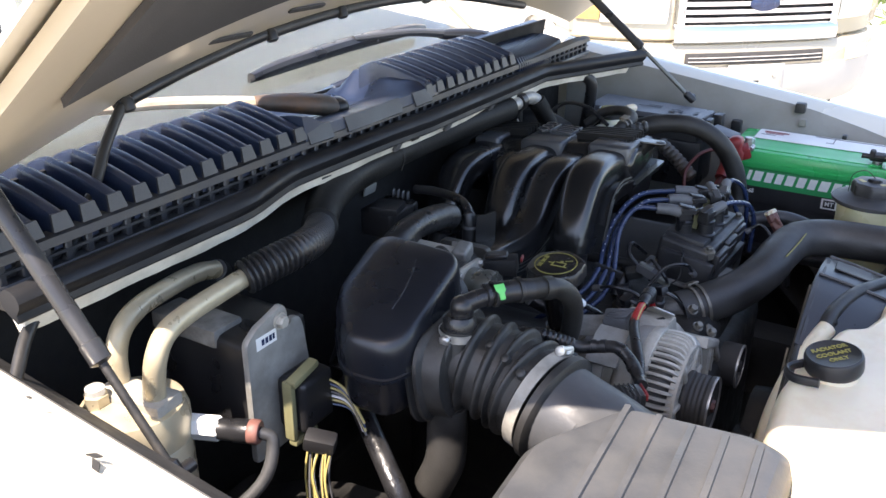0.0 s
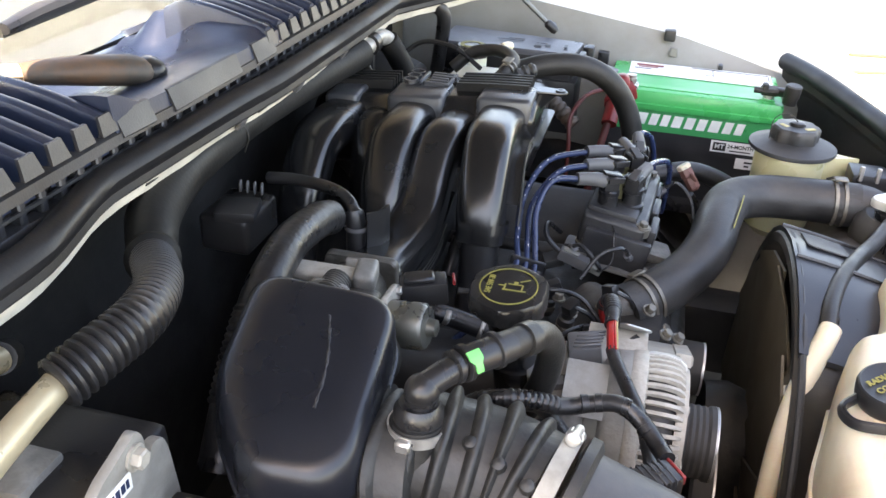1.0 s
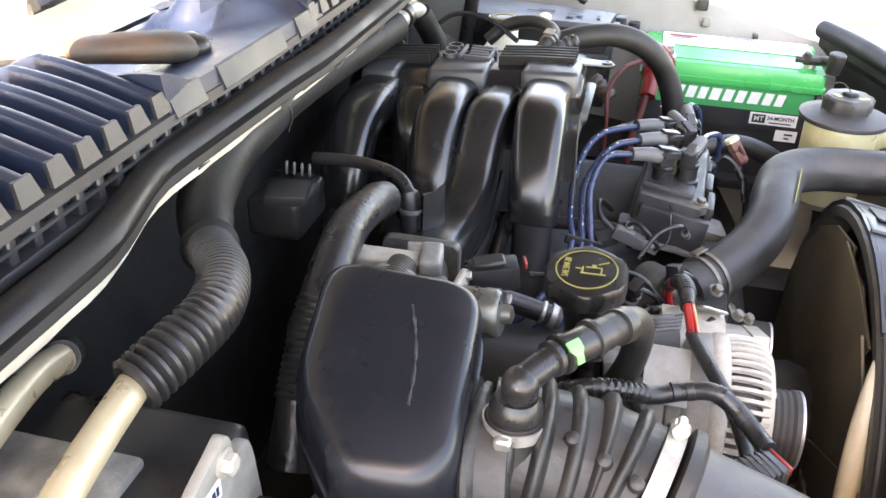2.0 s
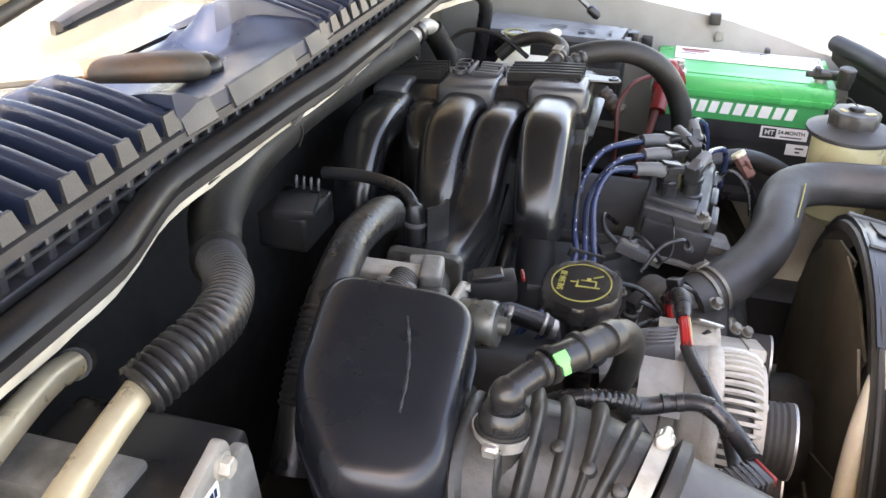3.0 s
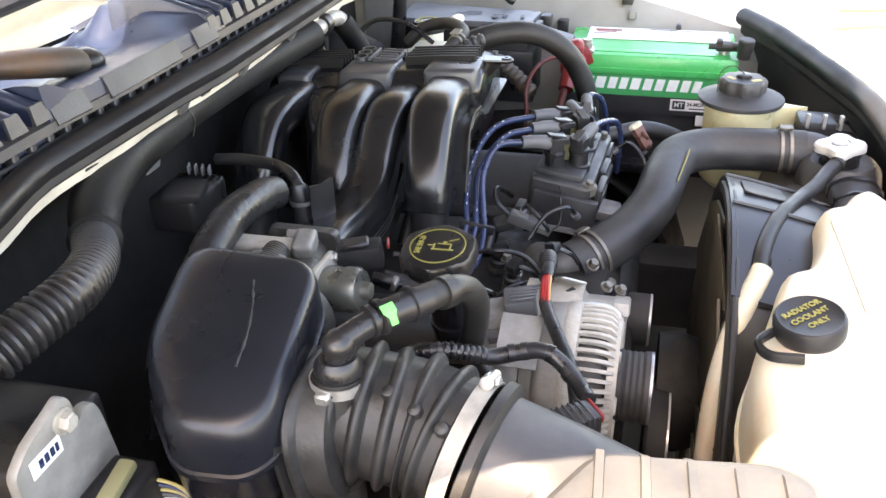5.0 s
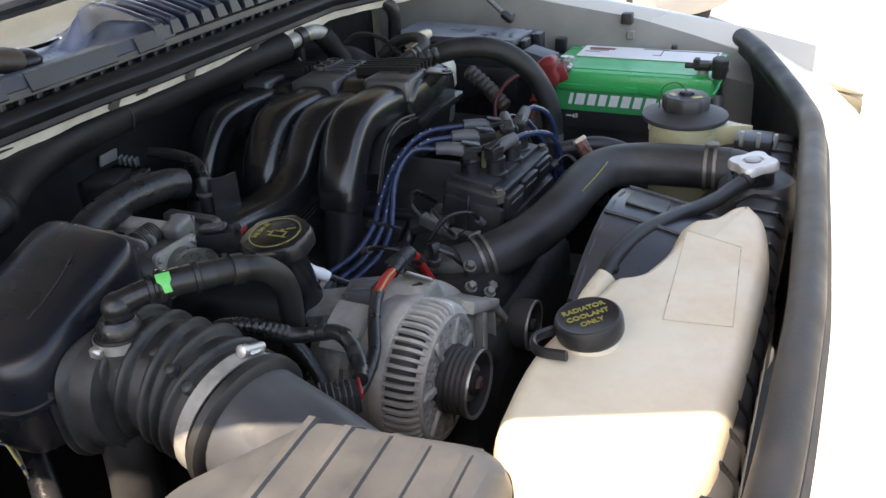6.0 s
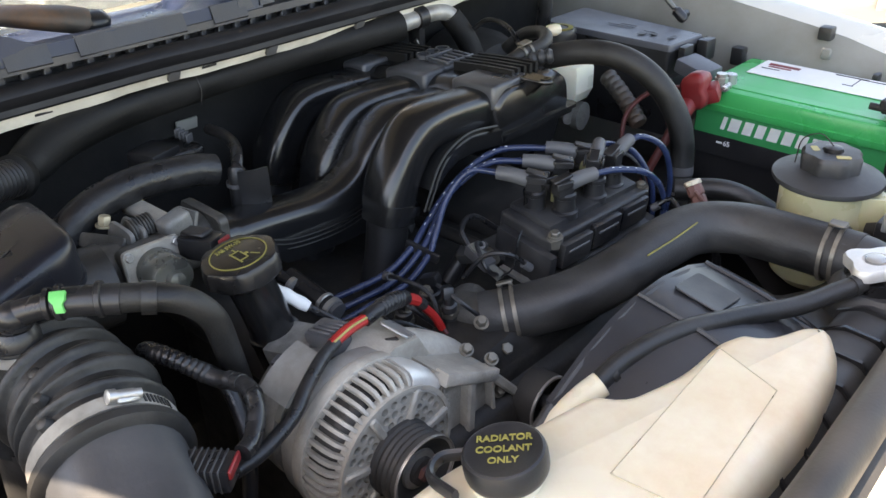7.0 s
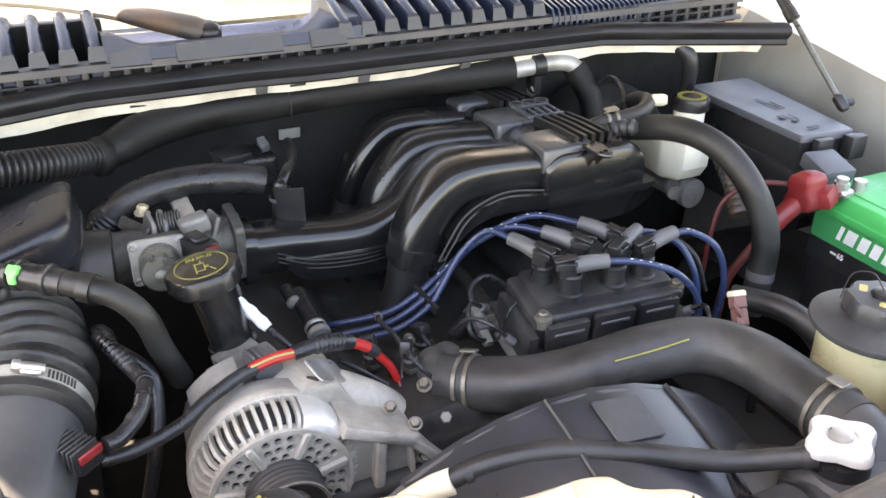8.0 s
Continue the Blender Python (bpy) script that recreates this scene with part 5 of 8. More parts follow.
def cast_rib(p, q, w, x0, x1):
    """Upright rib of cast metal between two points of the bracket's plane."""
    a, b = Vector((0, *p)), Vector((0, *q))
    s = (b - a).cross(Vector((1, 0, 0))).normalized() * w / 2
    e = (b - a).normalized() * w / 2
    bm = loft([[c + Vector((x, 0, 0)) for c in (a - s - e, a + s - e, b + s + e, b - s + e)] for x in (x0, x1 - 0.002)] + [[c * 1.0 + Vector((x1, 0, 0)) for c in (a - s * 0.6 - e * 0.6, a + s * 0.6 - e * 0.6, b + s * 0.6 + e * 0.6, b - s * 0.6 + e * 0.6)]])
    return bm


for p, q, w, h in (((0.960, 0.911), (1.021, 0.881), 0.013, 0.304), ((1.021, 0.880), (1.077, 0.815), 0.010, 0.3025), ((0.992, 0.893), (0.985, 0.800), 0.012, 0.3015), ((1.022, 0.872), (1.028, 0.785), 0.006, 0.299)):
    part("bracket_rib", cast_rib(p, q, w, 0.286, h), "alu", alt)
part("bolt", bolt((0.240, 0.943, 0.926), (0.55, -0.35, 0.75), 0.011, 0.012), "iron", alt)
part("bolt_tab", prism([(-0.016, -0.02), (0.016, -0.02), (0.016, 0.03), (-0.016, 0.03)], 0.0025, 0.006, 3, (0.236, 0.955, 0.940), turned(-35, 20, 20)), "steel", alt)
part("regulator", box((0.166, 0.890, 0.922), (0.050, 0.046, 0.026), 0.003, 2, turned(10, -10, 12)), "alu_dirty", alt)
part("regulator_fins", box((0.182, 0.862, 0.918), (0.020, 0.012, 0.030), 0.002, 2, turned(10, -10, 12)), "boot", alt)
part("rear_plate", lathe([(0.0655, -0.048), (0.0715, -0.040), (0.0735, -0.010), (0.072, -0.006)], AC, (1, 0, 0), 40), "alu_dirty", alt, "grimy rear cover")
part("rating_plate", loft([[AC + Vector((h, r * math.cos(a), r * math.sin(a))) for h, r in ((-0.004, 0.0755), (0.008, 0.0790), (0.008, 0.0784), (-0.004, 0.0749))] for a in [radians(128 + 5 * i) for i in range(6)]]), "plug_grey", alt, "small printed rating plate")
part("connector", box((0.195, 0.905, 0.938), (0.032, 0.030, 0.028), 0.004, 2, turned(5, -10, 10)), "boot", alt)
for k in range(5):
    part("connector_rib", box((0.197 + 0.0005 * k, 0.893 + 0.006 * k, 0.953), (0.028, 0.0024, 0.003), 0.0008, 1, turned(5, -10, 10)), "boot", alt)
for k in range(5):
    a = radians(150 + 9 * k)
    part("vent_slot", box(AC + Vector((-0.03 + 0.0, 0.069 * math.cos(a), 0.069 * math.sin(a))), (0.034, 0.004, 0.0062), 0.001, 1, Matrix.Rotation(a, 3, "X")), "dark", alt)
part("casting_plate", loft([[AC + Vector((h, 0.0705 * math.cos(a), 0.0705 * math.sin(a))) for h in (-0.028, 0.012)] + [AC + Vector((h, 0.083 * math.cos(a), 0.083 * math.sin(a))) for h in (0.012, -0.028)] for a in [radians(100 + 5 * i) for i in range(9)]]), "alu_grey", alt)

# ---- wiring ----
def harness(name, pts, r, material, label, extra=(), category="wiring harness"):
    ob = thing(name, pts[0], label, category, "wiring harnesses")
    part("sleeve", tube(pts, r, 12, 7), material, ob)
    for e_pts, e_r, e_mat in extra:
        part("wire", tube(e_pts, e_r, 8, 6), e_mat, ob)
    return ob


harness("alternator_harness", [(0.268, 0.745, 0.930), (0.266, 0.775, 0.930), (0.256, 0.815, 0.936), (0.242, 0.842, 0.945), (0.228, 0.872, 0.951), (0.221, 0.893, 0.953)], 0.0066, "tape", "taped alternator wiring loom with red leads",
        [([(0.2215, 0.888, 0.9535), (0.219, 0.912, 0.957), (0.217, 0.936, 0.956)], 0.0056, "red_wire"), ([(0.2255, 0.888, 0.9578), (0.223, 0.912, 0.9612), (0.221, 0.936, 0.9600)], 0.0012, "yellow_wire"), ([(0.2245, 0.886, 0.9590), (0.221, 0.912, 0.9622), (0.219, 0.938, 0.9612)], 0.0011, "red_wire")])
harness("alternator_lead", [(0.217, 0.932, 0.956), (0.216, 0.955, 0.958), (0.213, 0.978, 0.954), (0.208, 0.994, 0.946)], 0.0078, "tape", "taped lead with red wires arching over the alternator",
        [([(0.208, 0.992, 0.946), (0.206, 1.004, 0.939), (0.205, 1.014, 0.931)], 0.0060, "red_wire"), ([(0.205, 1.013, 0.932), (0.2045, 1.018, 0.927), (0.204, 1.022, 0.922)], 0.0066, "tape"), ([(0.204, 1.021, 0.922), (0.205, 1.036, 0.902), (0.210, 1.043, 0.884)], 0.0046, "red_wire"), ([(0.2115, 0.992, 0.9505), (0.2095, 1.004, 0.9435), (0.2085, 1.014, 0.9355)], 0.0009, "yellow_wire"),
         ([(0.210, 1.043, 0.886), (0.220, 1.044, 0.870), (0.228, 1.042, 0.82)], 0.0030, "red_dark")])
part("end_cap", ribbed([(0.216, 0.953, 0.9578), (0.2145, 0.968, 0.9565), (0.212, 0.984, 0.952)], 0.0084, 0.0094, 7, 12, 4), "tape", bpy.data.objects["alternator_lead"])
harness("loom", [(0.098, 0.770, 0.940), (0.122, 0.762, 0.968), (0.152, 0.768, 0.972), (0.186, 0.786, 0.958), (0.212, 0.793, 0.962), (0.234, 0.791, 0.968), (0.254, 0.783, 0.960), (0.270, 0.766, 0.952), (0.277, 0.752, 0.952)], 0.0076, "tape", "corrugated black wiring loom beside the bellows")
part("sleeve_end", ribbed([(0.104, 0.768, 0.950), (0.122, 0.762, 0.968), (0.152, 0.768, 0.972), (0.182, 0.784, 0.960)], 0.0072, 0.0086, 16, 12, 4), "tape", bpy.data.objects["loom"])
part("tape_turn", join(*[lathe([(0.0070, -0.0035), (0.0084, -0.003), (0.0082, 0.003), (0.0070, 0.0035)], q, d_, 12) for q, d_ in (((0.205, 0.792, 0.961), (1, 0.3, 0.1)), ((0.217, 0.793, 0.964), (1, 0.1, 0.25)), ((0.240, 0.790, 0.967), (1, -0.2, -0.1)), ((0.259, 0.778, 0.957), (0.7, -0.7, -0.4)))]), "tape", bpy.data.objects["loom"])
harness("vertical_loom", [(0.150, 0.772, 0.965), (0.170, 0.800, 0.940), (0.195, 0.800, 0.910), (0.215, 0.790, 0.88), (0.225, 0.775, 0.83)], 0.007, "tape", "shiny taped loom dropping beside the alternator")
wp = thing("white_plug", (0.124, 0.909, 0.953), "small white taped plug", "plug")
part("body", tube([(0.112, 0.900, 0.962), (0.124, 0.912, 0.953), (0.140, 0.925, 0.940)], lambda t: 0.0082 - 0.002 * t + 0.0006 * math.sin(17 * t), 12, 6), "white_label", wp)
part("wire", tube([(0.14, 0.925, 0.94), (0.16, 0.945, 0.92), (0.16, 0.97, 0.89)], 0.004, 8), "tape", wp)
fr_ = thing("fuel_rail_end", (0.085, 0.99, 0.885), "black fuel fitting with a steel collar", "pipe fitting")
part("fitting", tube([(0.02, 0.985, 0.90), (0.05, 0.99, 0.89), (0.092, 0.994, 0.878)], 0.012, 16, 5), "plastic", fr_)
part("collar", lathe([(0.0125, 0), (0.014, 0.001), (0.014, 0.007), (0.0125, 0.008)], (0.082, 0.993, 0.881), (0.9, 0.05, -0.25), 18), "steel", fr_)
part("valve", tube([(0.012, 0.975, 0.905), (0.025, 0.976, 0.903), (0.036, 0.978, 0.899)], 0.008, 12, 4), "plastic", fr_)
part("valve_cap", lathe([(0.0082, 0), (0.0090, 0.001), (0.0090, 0.006), (0.005, 0.008)], (0.033, 0.978, 0.900), (0.9, 0.1, -0.3), 14), "steel", fr_)
part("end_disc", lathe([(0.0122, 0.0), (0.0128, 0.002), (0.0122, 0.005), (0.004, 0.006)], (0.090, 0.994, 0.8785), (0.9, 0.05, -0.25), 18), "boot", fr_)
part("collar", lathe([(0.0125, 0), (0.0135, 0.001), (0.0135, 0.004), (0.0125, 0.005)], (0.072, 0.992, 0.8838), (0.9, 0.05, -0.25), 18), "steel", fr_)

# ---- ignition coil and wires ----
coil = thing("ignition_coil", (0.20, 1.29, 0.88), "black ignition coil pack with plug towers", "ignition coil")
crot = turned(0, 8, -4)
part("body", box((0.203, 1.290, 0.920), (0.082, 0.188, 0.046), 0.006, 3, crot), "coil", coil)
part("deck", box((0.200, 1.292, 0.945), (0.066, 0.165, 0.012), 0.005, 2, crot), "coil", coil)
part("base", box((0.203, 1.288, 0.886), (0.094, 0.200, 0.026), 0.004, 2, crot), "coil", coil)
for k in range(3):
    part("rib", box((0.2485, 1.228 + 0.060 * k, 0.916), (0.010, 0.052, 0.034), 0.004, 2, crot), "coil", coil)
    part("rib_groove", box((0.2545, 1.228 + 0.060 * k, 0.921), (0.002, 0.036, 0.004), 0.0008, 1, crot), "boot", coil)
for p in ((0.236, 1.204, 0.938), (0.162, 1.204, 0.906), (0.240, 1.378, 0.938)):
    part("mount_screw", join(bolt(p, (0.1, -0.1, 1), 0.006, 0.007), lathe([(0.010, -0.012), (0.010, 0.0), (0.004, 0.001)], p, (0.1, -0.1, 1), 16)), "clamp_dull", coil)
part("side_lug", box((0.160, 1.200, 0.898), (0.040, 0.030, 0.012), 0.004, 2, crot), "plastic_grey", coil)
part("front_step", box((0.204, 1.190, 0.903), (0.086, 0.012, 0.050), 0.003, 2, crot), "coil", coil)
part("cast_bracket", box((0.250, 1.270, 0.872), (0.060, 0.05, 0.014), 0.004, 2, turned(0, 14, 10)), "alu_dirty", coil)
TOWERS = [(0.186, 1.230), (0.188, 1.277), (0.184, 1.328), (0.216, 1.248), (0.218, 1.305), (0.216, 1.345)]
for x, y in TOWERS:
    part("tower", lathe([(0.0165, -0.004), (0.0165, 0.004), (0.0135, 0.006), (0.0125, 0.020), (0.0140, 0.021), (0.0140, 0.026), (0.0120, 0.028)], (x, y, 0.945), (0, 0, 1), 16), "plastic", coil)
for y in (1.256, 1.312):
    part("pale_core", box((0.201, y, 0.966), (0.016, 0.012, 0.036), 0.004, 2, turned(6, 4, 10)), "olive", coil)

# boots: the direction each lead leaves its tower, and the way it goes
LEADS = [
    ((0.186, 1.230, 0.984), (-0.88, -0.42, 0.06), [(0.115, 1.195, 0.987), (0.102, 1.168, 0.957), (0.108, 1.140, 0.920), (0.112, 1.124, 0.902), (0.112, 1.085, 0.880), (0.100, 1.035, 0.868), (0.085, 0.98, 0.855)]),
    ((0.188, 1.277, 0.988), (-0.80, -0.58, 0.05), [(0.118, 1.222, 0.988), (0.094, 1.180, 0.955), (0.098, 1.142, 0.918), (0.101, 1.121, 0.905), (0.098, 1.080, 0.882), (0.084, 1.030, 0.870), (0.065, 0.98, 0.86)]),
    ((0.184, 1.328, 0.986), (-0.82, -0.55, 0.06), [(0.100, 1.262, 0.987), (0.080, 1.205, 0.958), (0.083, 1.150, 0.923), (0.090, 1.119, 0.908), (0.084, 1.080, 0.886), (0.066, 1.030, 0.874), (0.04, 0.985, 0.86)]),
    ((0.216, 1.243, 0.982), (0.30, 0.94, 0.04), [(0.240, 1.320, 0.982), (0.258, 1.360, 0.968), (0.264, 1.392, 0.930), (0.262, 1.405, 0.87)]),
    ((0.212, 1.312, 0.986), (-0.45, 0.86, 0.10), [(0.196, 1.375, 0.985), (0.210, 1.405, 0.968), (0.232, 1.418, 0.925), (0.24, 1.415, 0.86)]),
    ((0.216, 1.345, 0.984), (-0.12, 0.98, 0.10), [(0.218, 1.410, 0.990), (0.232, 1.440, 0.968), (0.240, 1.452, 0.92), (0.24, 1.445, 0.85)]),
]
for p, dirn, way in LEADS:
    lead = thing("ignition_lead", p, "blue ignition lead with a grey rubber boot", "ignition lead", "ignition leads")
    P, D = Vector(p), Vector(dirn).normalized()
    yaw = turned(0, 0, math.degrees(math.atan2(D.y, D.x)))
    part("clip", join(box(P + Vector((0, 0, -0.002)), (0.020, 0.019, 0.020), 0.003, 2, yaw), box(P + Vector((0, 0, 0.0095)) - D * 0.002, (0.026, 0.012, 0.003), 0.001, 1, yaw @ turned(0, -12, 0))), "plastic", lead)
    part("latch", join(*[box(P + yaw @ Vector((-0.004, s_ * 0.011, 0.004)), (0.022, 0.0022, 0.008), 0.0008, 1, yaw) for s_ in (-1, 1)]), "plastic", lead)
    part("boot", tube([P + D * 0.008, P + D * 0.026 + Vector((0, 0, 0.002)), P + D * 0.046 + Vector((0, 0, 0.002))], lambda t: 0.0098 - 0.0015 * t, 14, 5), "boot", lead)
    part("cable", tube([P + D * 0.042 + Vector((0, 0, 0.002))] + way, 0.0041, 10, 8), "blue_wire", lead)
    st = spline([P + D * 0.042 + Vector((0, 0, 0.002))] + way, 8)
    dash = [box(st[i].lerp(st[i + 1], 0.5) + Vector((0.0012, -0.001, 0.0038)), (0.0009, 0.0034, 0.0005), 0, 1, (st[i + 1] - st[i]).to_track_quat("Y", "Z").to_matrix()) for i in range(6, min(26, len(st) - 1), 2)]
    part("lead_print", join(*dash), "white_print", lead)
tie = thing("lead_separator", (0.095, 1.126, 0.905), "black plastic lead separator", "cable clip")
part("bar", box((0.103, 1.122, 0.9045), (0.046, 0.006, 0.012), 0.002, 2, turned(0, 16, 15)), "plastic", tie)
tp = thing("temperature_plug", (0.17, 1.16, 0.90), "grey plug on the coolant sensor", "plug")
part("body", box((0.156, 1.166, 0.897), (0.040, 0.016, 0.015), 0.003, 2, turned(0, 17, -5)), "boot", tp)
part("tail", box((0.180, 1.163, 0.889), (0.026, 0.011, 0.009), 0.002, 2, turned(0, 17, -5)), "plug_grey", tp)
part("latch", box((0.152, 1.165, 0.906), (0.022, 0.010, 0.005), 0.001, 1, turned(0, 17, -5)), "plug_grey", tp)
part("wire", tube([(0.136, 1.168, 0.903), (0.118, 1.175, 0.918), (0.115, 1.20, 0.925), (0.13, 1.23, 0.90)], 0.0035, 8), "tape", tp)
part("thin_lead", tube([(0.192, 1.162, 0.886), (0.204, 1.168, 0.900), (0.202, 1.180, 0.930), (0.198, 1.192, 0.938)], 0.0012, 6), "tape", tp)

# ---- upper radiator hose ----
uh = thing("radiator_hose", (0.34, 1.22, 0.90), "thick black upper radiator hose with spring clamps", "hose")
UH = [(0.228, 1.088, 0.881), (0.260, 1.119, 0.890), (0.297, 1.163, 0.904), (0.321, 1.212, 0.921), (0.331, 1.268, 0.932), (0.347, 1.325, 0.937), (0.388, 1.355, 0.939), (0.450, 1.361, 0.941), (0.515, 1.360, 0.943)]
part("hose", tube(UH, 0.0298, 28, 8), "hose", uh)


def spring_clamp(o, axis, r, parent, ear=(0, 0, 1)):
    a = Vector(axis).normalized()
    e = Vector(ear)
    e = (e - a * e.dot(a)).normalized()
    out = [lathe([(r, h - 0.0022), (r + 0.002, h - 0.0022), (r + 0.002, h + 0.0022), (r, h + 0.0022)], Vector(o) + a * 0, a, 30, False) for h in (-0.006, 0.006)]
    for h in (-0.006, 0.006):
        out.append(box(Vector(o) + a * h + e * (r + 0.003), (0.004, 0.004, 0.007), 0.001, 1, face_pose((0, 0, 0), a, a.cross(e)).to_3x3()))
    out.append(box(Vector(o) + e * (r + 0.005), (0.018, 0.014, 0.003), 0.001, 1, face_pose((0, 0, 0), a, e.cross(a)).to_3x3()))
    return part("spring_clamp", join(*out), "clamp_dull", parent, "tarnished spring clamp")


spring_clamp((0.250, 1.109, 0.887), (0.033, 0.031, 0.009), 0.0302, uh, (-0.3, 0.3, 1))
spring_clamp((0.488, 1.3608, 0.942), (1, 0.06, 0.04), 0.0302, uh, (0, 0, 1))
part("yellow_scuff", tube([(0.3465, 1.2205, 0.9475), (0.3545, 1.2645, 0.954), (0.360, 1.298, 0.9605)], 0.0010, 6, 5), "yellow", uh)

# ---- radiator ----
rad = thing("radiator", (0.565, 1.0, 0.6), "radiator with a ribbed black top tank", "radiator")
part("core", box((0.575, 1.02, 0.70), (0.03, 1.05, 0.40), 0.004, 1), "dark", rad)
part("top_tank", loft(along(0.48, 1.50, 20, lambda y: [Vector((p[0], y, p[1])) for p in rpoly([Vector(q) for q in ((0.535, 0.895), (0.535, 0.942), (0.555, 0.952), (0.585, 0.950), (0.598, 0.935), (0.598, 0.895))], 0.008, 3)])), "plastic_grey", rad)
for k in range(24):
    y = 0.50 + 0.042 * k
    part("tank_rib", loft([[Vector((x, y + dy, z)) for x, z in ((0.533, 0.90), (0.533, 0.943), (0.555, 0.9555), (0.586, 0.9535), (0.600, 0.937), (0.600, 0.90))] for dy in (-0.002, 0.002)], True), "plastic", rad)
part("tank_end", lathe([(0.052, -0.05), (0.054, -0.02), (0.050, 0.0), (0.040, 0.010), (0.0, 0.012)], (0.556, 1.312, 0.945), (0, 0, 1), 30), "plastic_grey", rad)
part("outlet", tube([(0.50, 1.360, 0.942), (0.53, 1.356, 0.940), (0.556, 1.33, 0.925)], 0.030, 20, 5), "plastic_grey", rad)
part("neck", lathe([(0.025, -0.03), (0.025, 0), (0.028, 0.004)], (0.548, 1.300, 0.965), (-0.1, -0.05, 1), 22), "plastic", rad)
part("rear_bracket", box((0.535, 1.43, 0.955), (0.05, 0.05, 0.03), 0.004, 2), "plastic", rad)
for k in range(3):
    part("bracket_clip", box((0.520 + 0.022 * k, 1.405, 0.972), (0.006, 0.006, 0.022), 0.001, 1), "steel", rad)
rr = []
for r, h in ((0.023, 0), (0.0275, 0.001), (0.0275, 0.009), (0.0255, 0.012), (0.013, 0.0125), (0.012, 0.010), (0.001, 0.010)):
    b_ = basis(Vector((-0.1, -0.05, 1)))
    rr.append([Vector((0.547, 1.2995, 0.972)) + b_ @ Vector((r * (1 + (0.15 * math.cos(4 * a + 0.5) if r > 0.02 else 0)) * math.cos(a), r * (1 + (0.15 * math.cos(4 * a + 0.5) if r > 0.02 else 0)) * math.sin(a), h)) for a in [2 * math.pi * k / 40 for k in range(40)]])
rc = part("cap", loft(rr), "alu_bright", rad, "silver cap with four lobes")
part("button", lathe([(0.010, 0.009), (0.010, 0.013), (0.007, 0.014)], (0.5465, 1.2995, 0.972), (-0.1, -0.05, 1), 18), "steel", rc)

# ---- fan shroud, fan ----
shr = thing("fan_shroud", (0.45, 1.10, 0.68), "black plastic fan shroud with ribbed top", "fan shroud")
SC = Vector((0.0, 1.118, 0.690))


def shroud_pt(x, r, a):
    return Vector((x, SC.y + r * math.cos(a), SC.z + r * math.sin(a)))


def shroud_edge(a):
    """Where the flare meets the radiator."""
    c, s = math.cos(a), math.sin(a)
    k = min(0.47 / max(1e-6, abs(c)), 0.235 / max(1e-6, abs(s)))
    return Vector((0.545, SC.y + k * c, SC.z + k * s))


rows = []
for i in range(73):
    a = 2 * math.pi * i / 72
    e = shroud_edge(a)
    inner = [shroud_pt(0.400, 0.268, a), shroud_pt(0.400, 0.280, a), shroud_pt(0.406, 0.284, a), shroud_pt(0.412, 0.280, a), shroud_pt(0.44, 0.276, a)]
    mid = shroud_pt(0.44, 0.276, a).lerp(e, 0.5)
    mid.x = 0.485
    rows.append(inner + [mid, e, e - Vector((0.004, 0, 0)), mid - Vector((0.006, 0, 0)), shroud_pt(0.44, 0.268, a)])
part("barrel", loft(rows, False), "barrel_dust", shr, "dusty barrel", 30)
part("rim_bead", tube([shroud_pt(0.408, 0.284, math.pi * i / 40) for i in range(41)], 0.004, 8, 1), "plastic_grey", shr)
for a_ in (66, 92):
    r_ = radians(a_)
    e_ = shroud_edge(r_)
    part("barrel_rib", tube([shroud_pt(0.415, 0.2815, r_), shroud_pt(0.44, 0.2775, r_) + Vector((0, 0, 0.001)), (shroud_pt(0.44, 0.276, r_).lerp(e_, 0.5) + Vector((0.0, 0, 0.002))), e_ + Vector((0, 0, 0.002))], 0.0024, 6, 4), "plastic", shr)
for y in (0.70, 1.00, 1.42):
    part("mount_tab", box((0.540, y, 0.918), (0.03, 0.03, 0.022), 0.004, 2), "shroud", shr)
def flap_z(y):
    """Top of the shroud, following the barrel."""
    return SC.z + math.sqrt(0.287 ** 2 - (y - SC.y) ** 2) + 0.002


part("top_flap", loft([[Vector((x, y, flap_z(y) - dz)) for y in (0.97, 1.02, 1.06, 1.10, 1.15, 1.20, 1.24, 1.28, 1.32)] + [Vector((x, y, flap_z(y) - dz - 0.006)) for y in (1.32, 1.28, 1.24, 1.20, 1.15, 1.10, 1.06, 1.02, 0.97)] for x, dz in ((0.403, 0.0), (0.45, 0.008), (0.50, 0.020), (0.535, 0.034))]), "shroud", shr)
for y in (1.105, 1.235):
    part("flap_rib", tube([(0.405, y, flap_z(y) + 0.001), (0.45, y, flap_z(y) - 0.007), (0.50, y, flap_z(y) - 0.019), (0.53, y, flap_z(y) - 0.031)], 0.0026, 6, 3), "plastic", shr)
part("flap_recess", prism([(-0.024, -0.026), (0.024, -0.026), (0.024, 0.026), (-0.024, 0.026)], 0.002, 0.005, 3, (0.443, 1.165, flap_z(1.165) - 0.0078), turned(-10, 11, 0)), "plastic_grey", shr)
fan = thing("cooling_fan", (0.42, 1.105, 0.68), "dusty brown radiator fan at rest", "fan")
part("hub", lathe([(0.075, -0.03), (0.08, 0.0), (0.07, 0.03), (0.02, 0.04)], (0.375, SC.y, SC.z), (1, 0, 0), 28), "iron", fan)
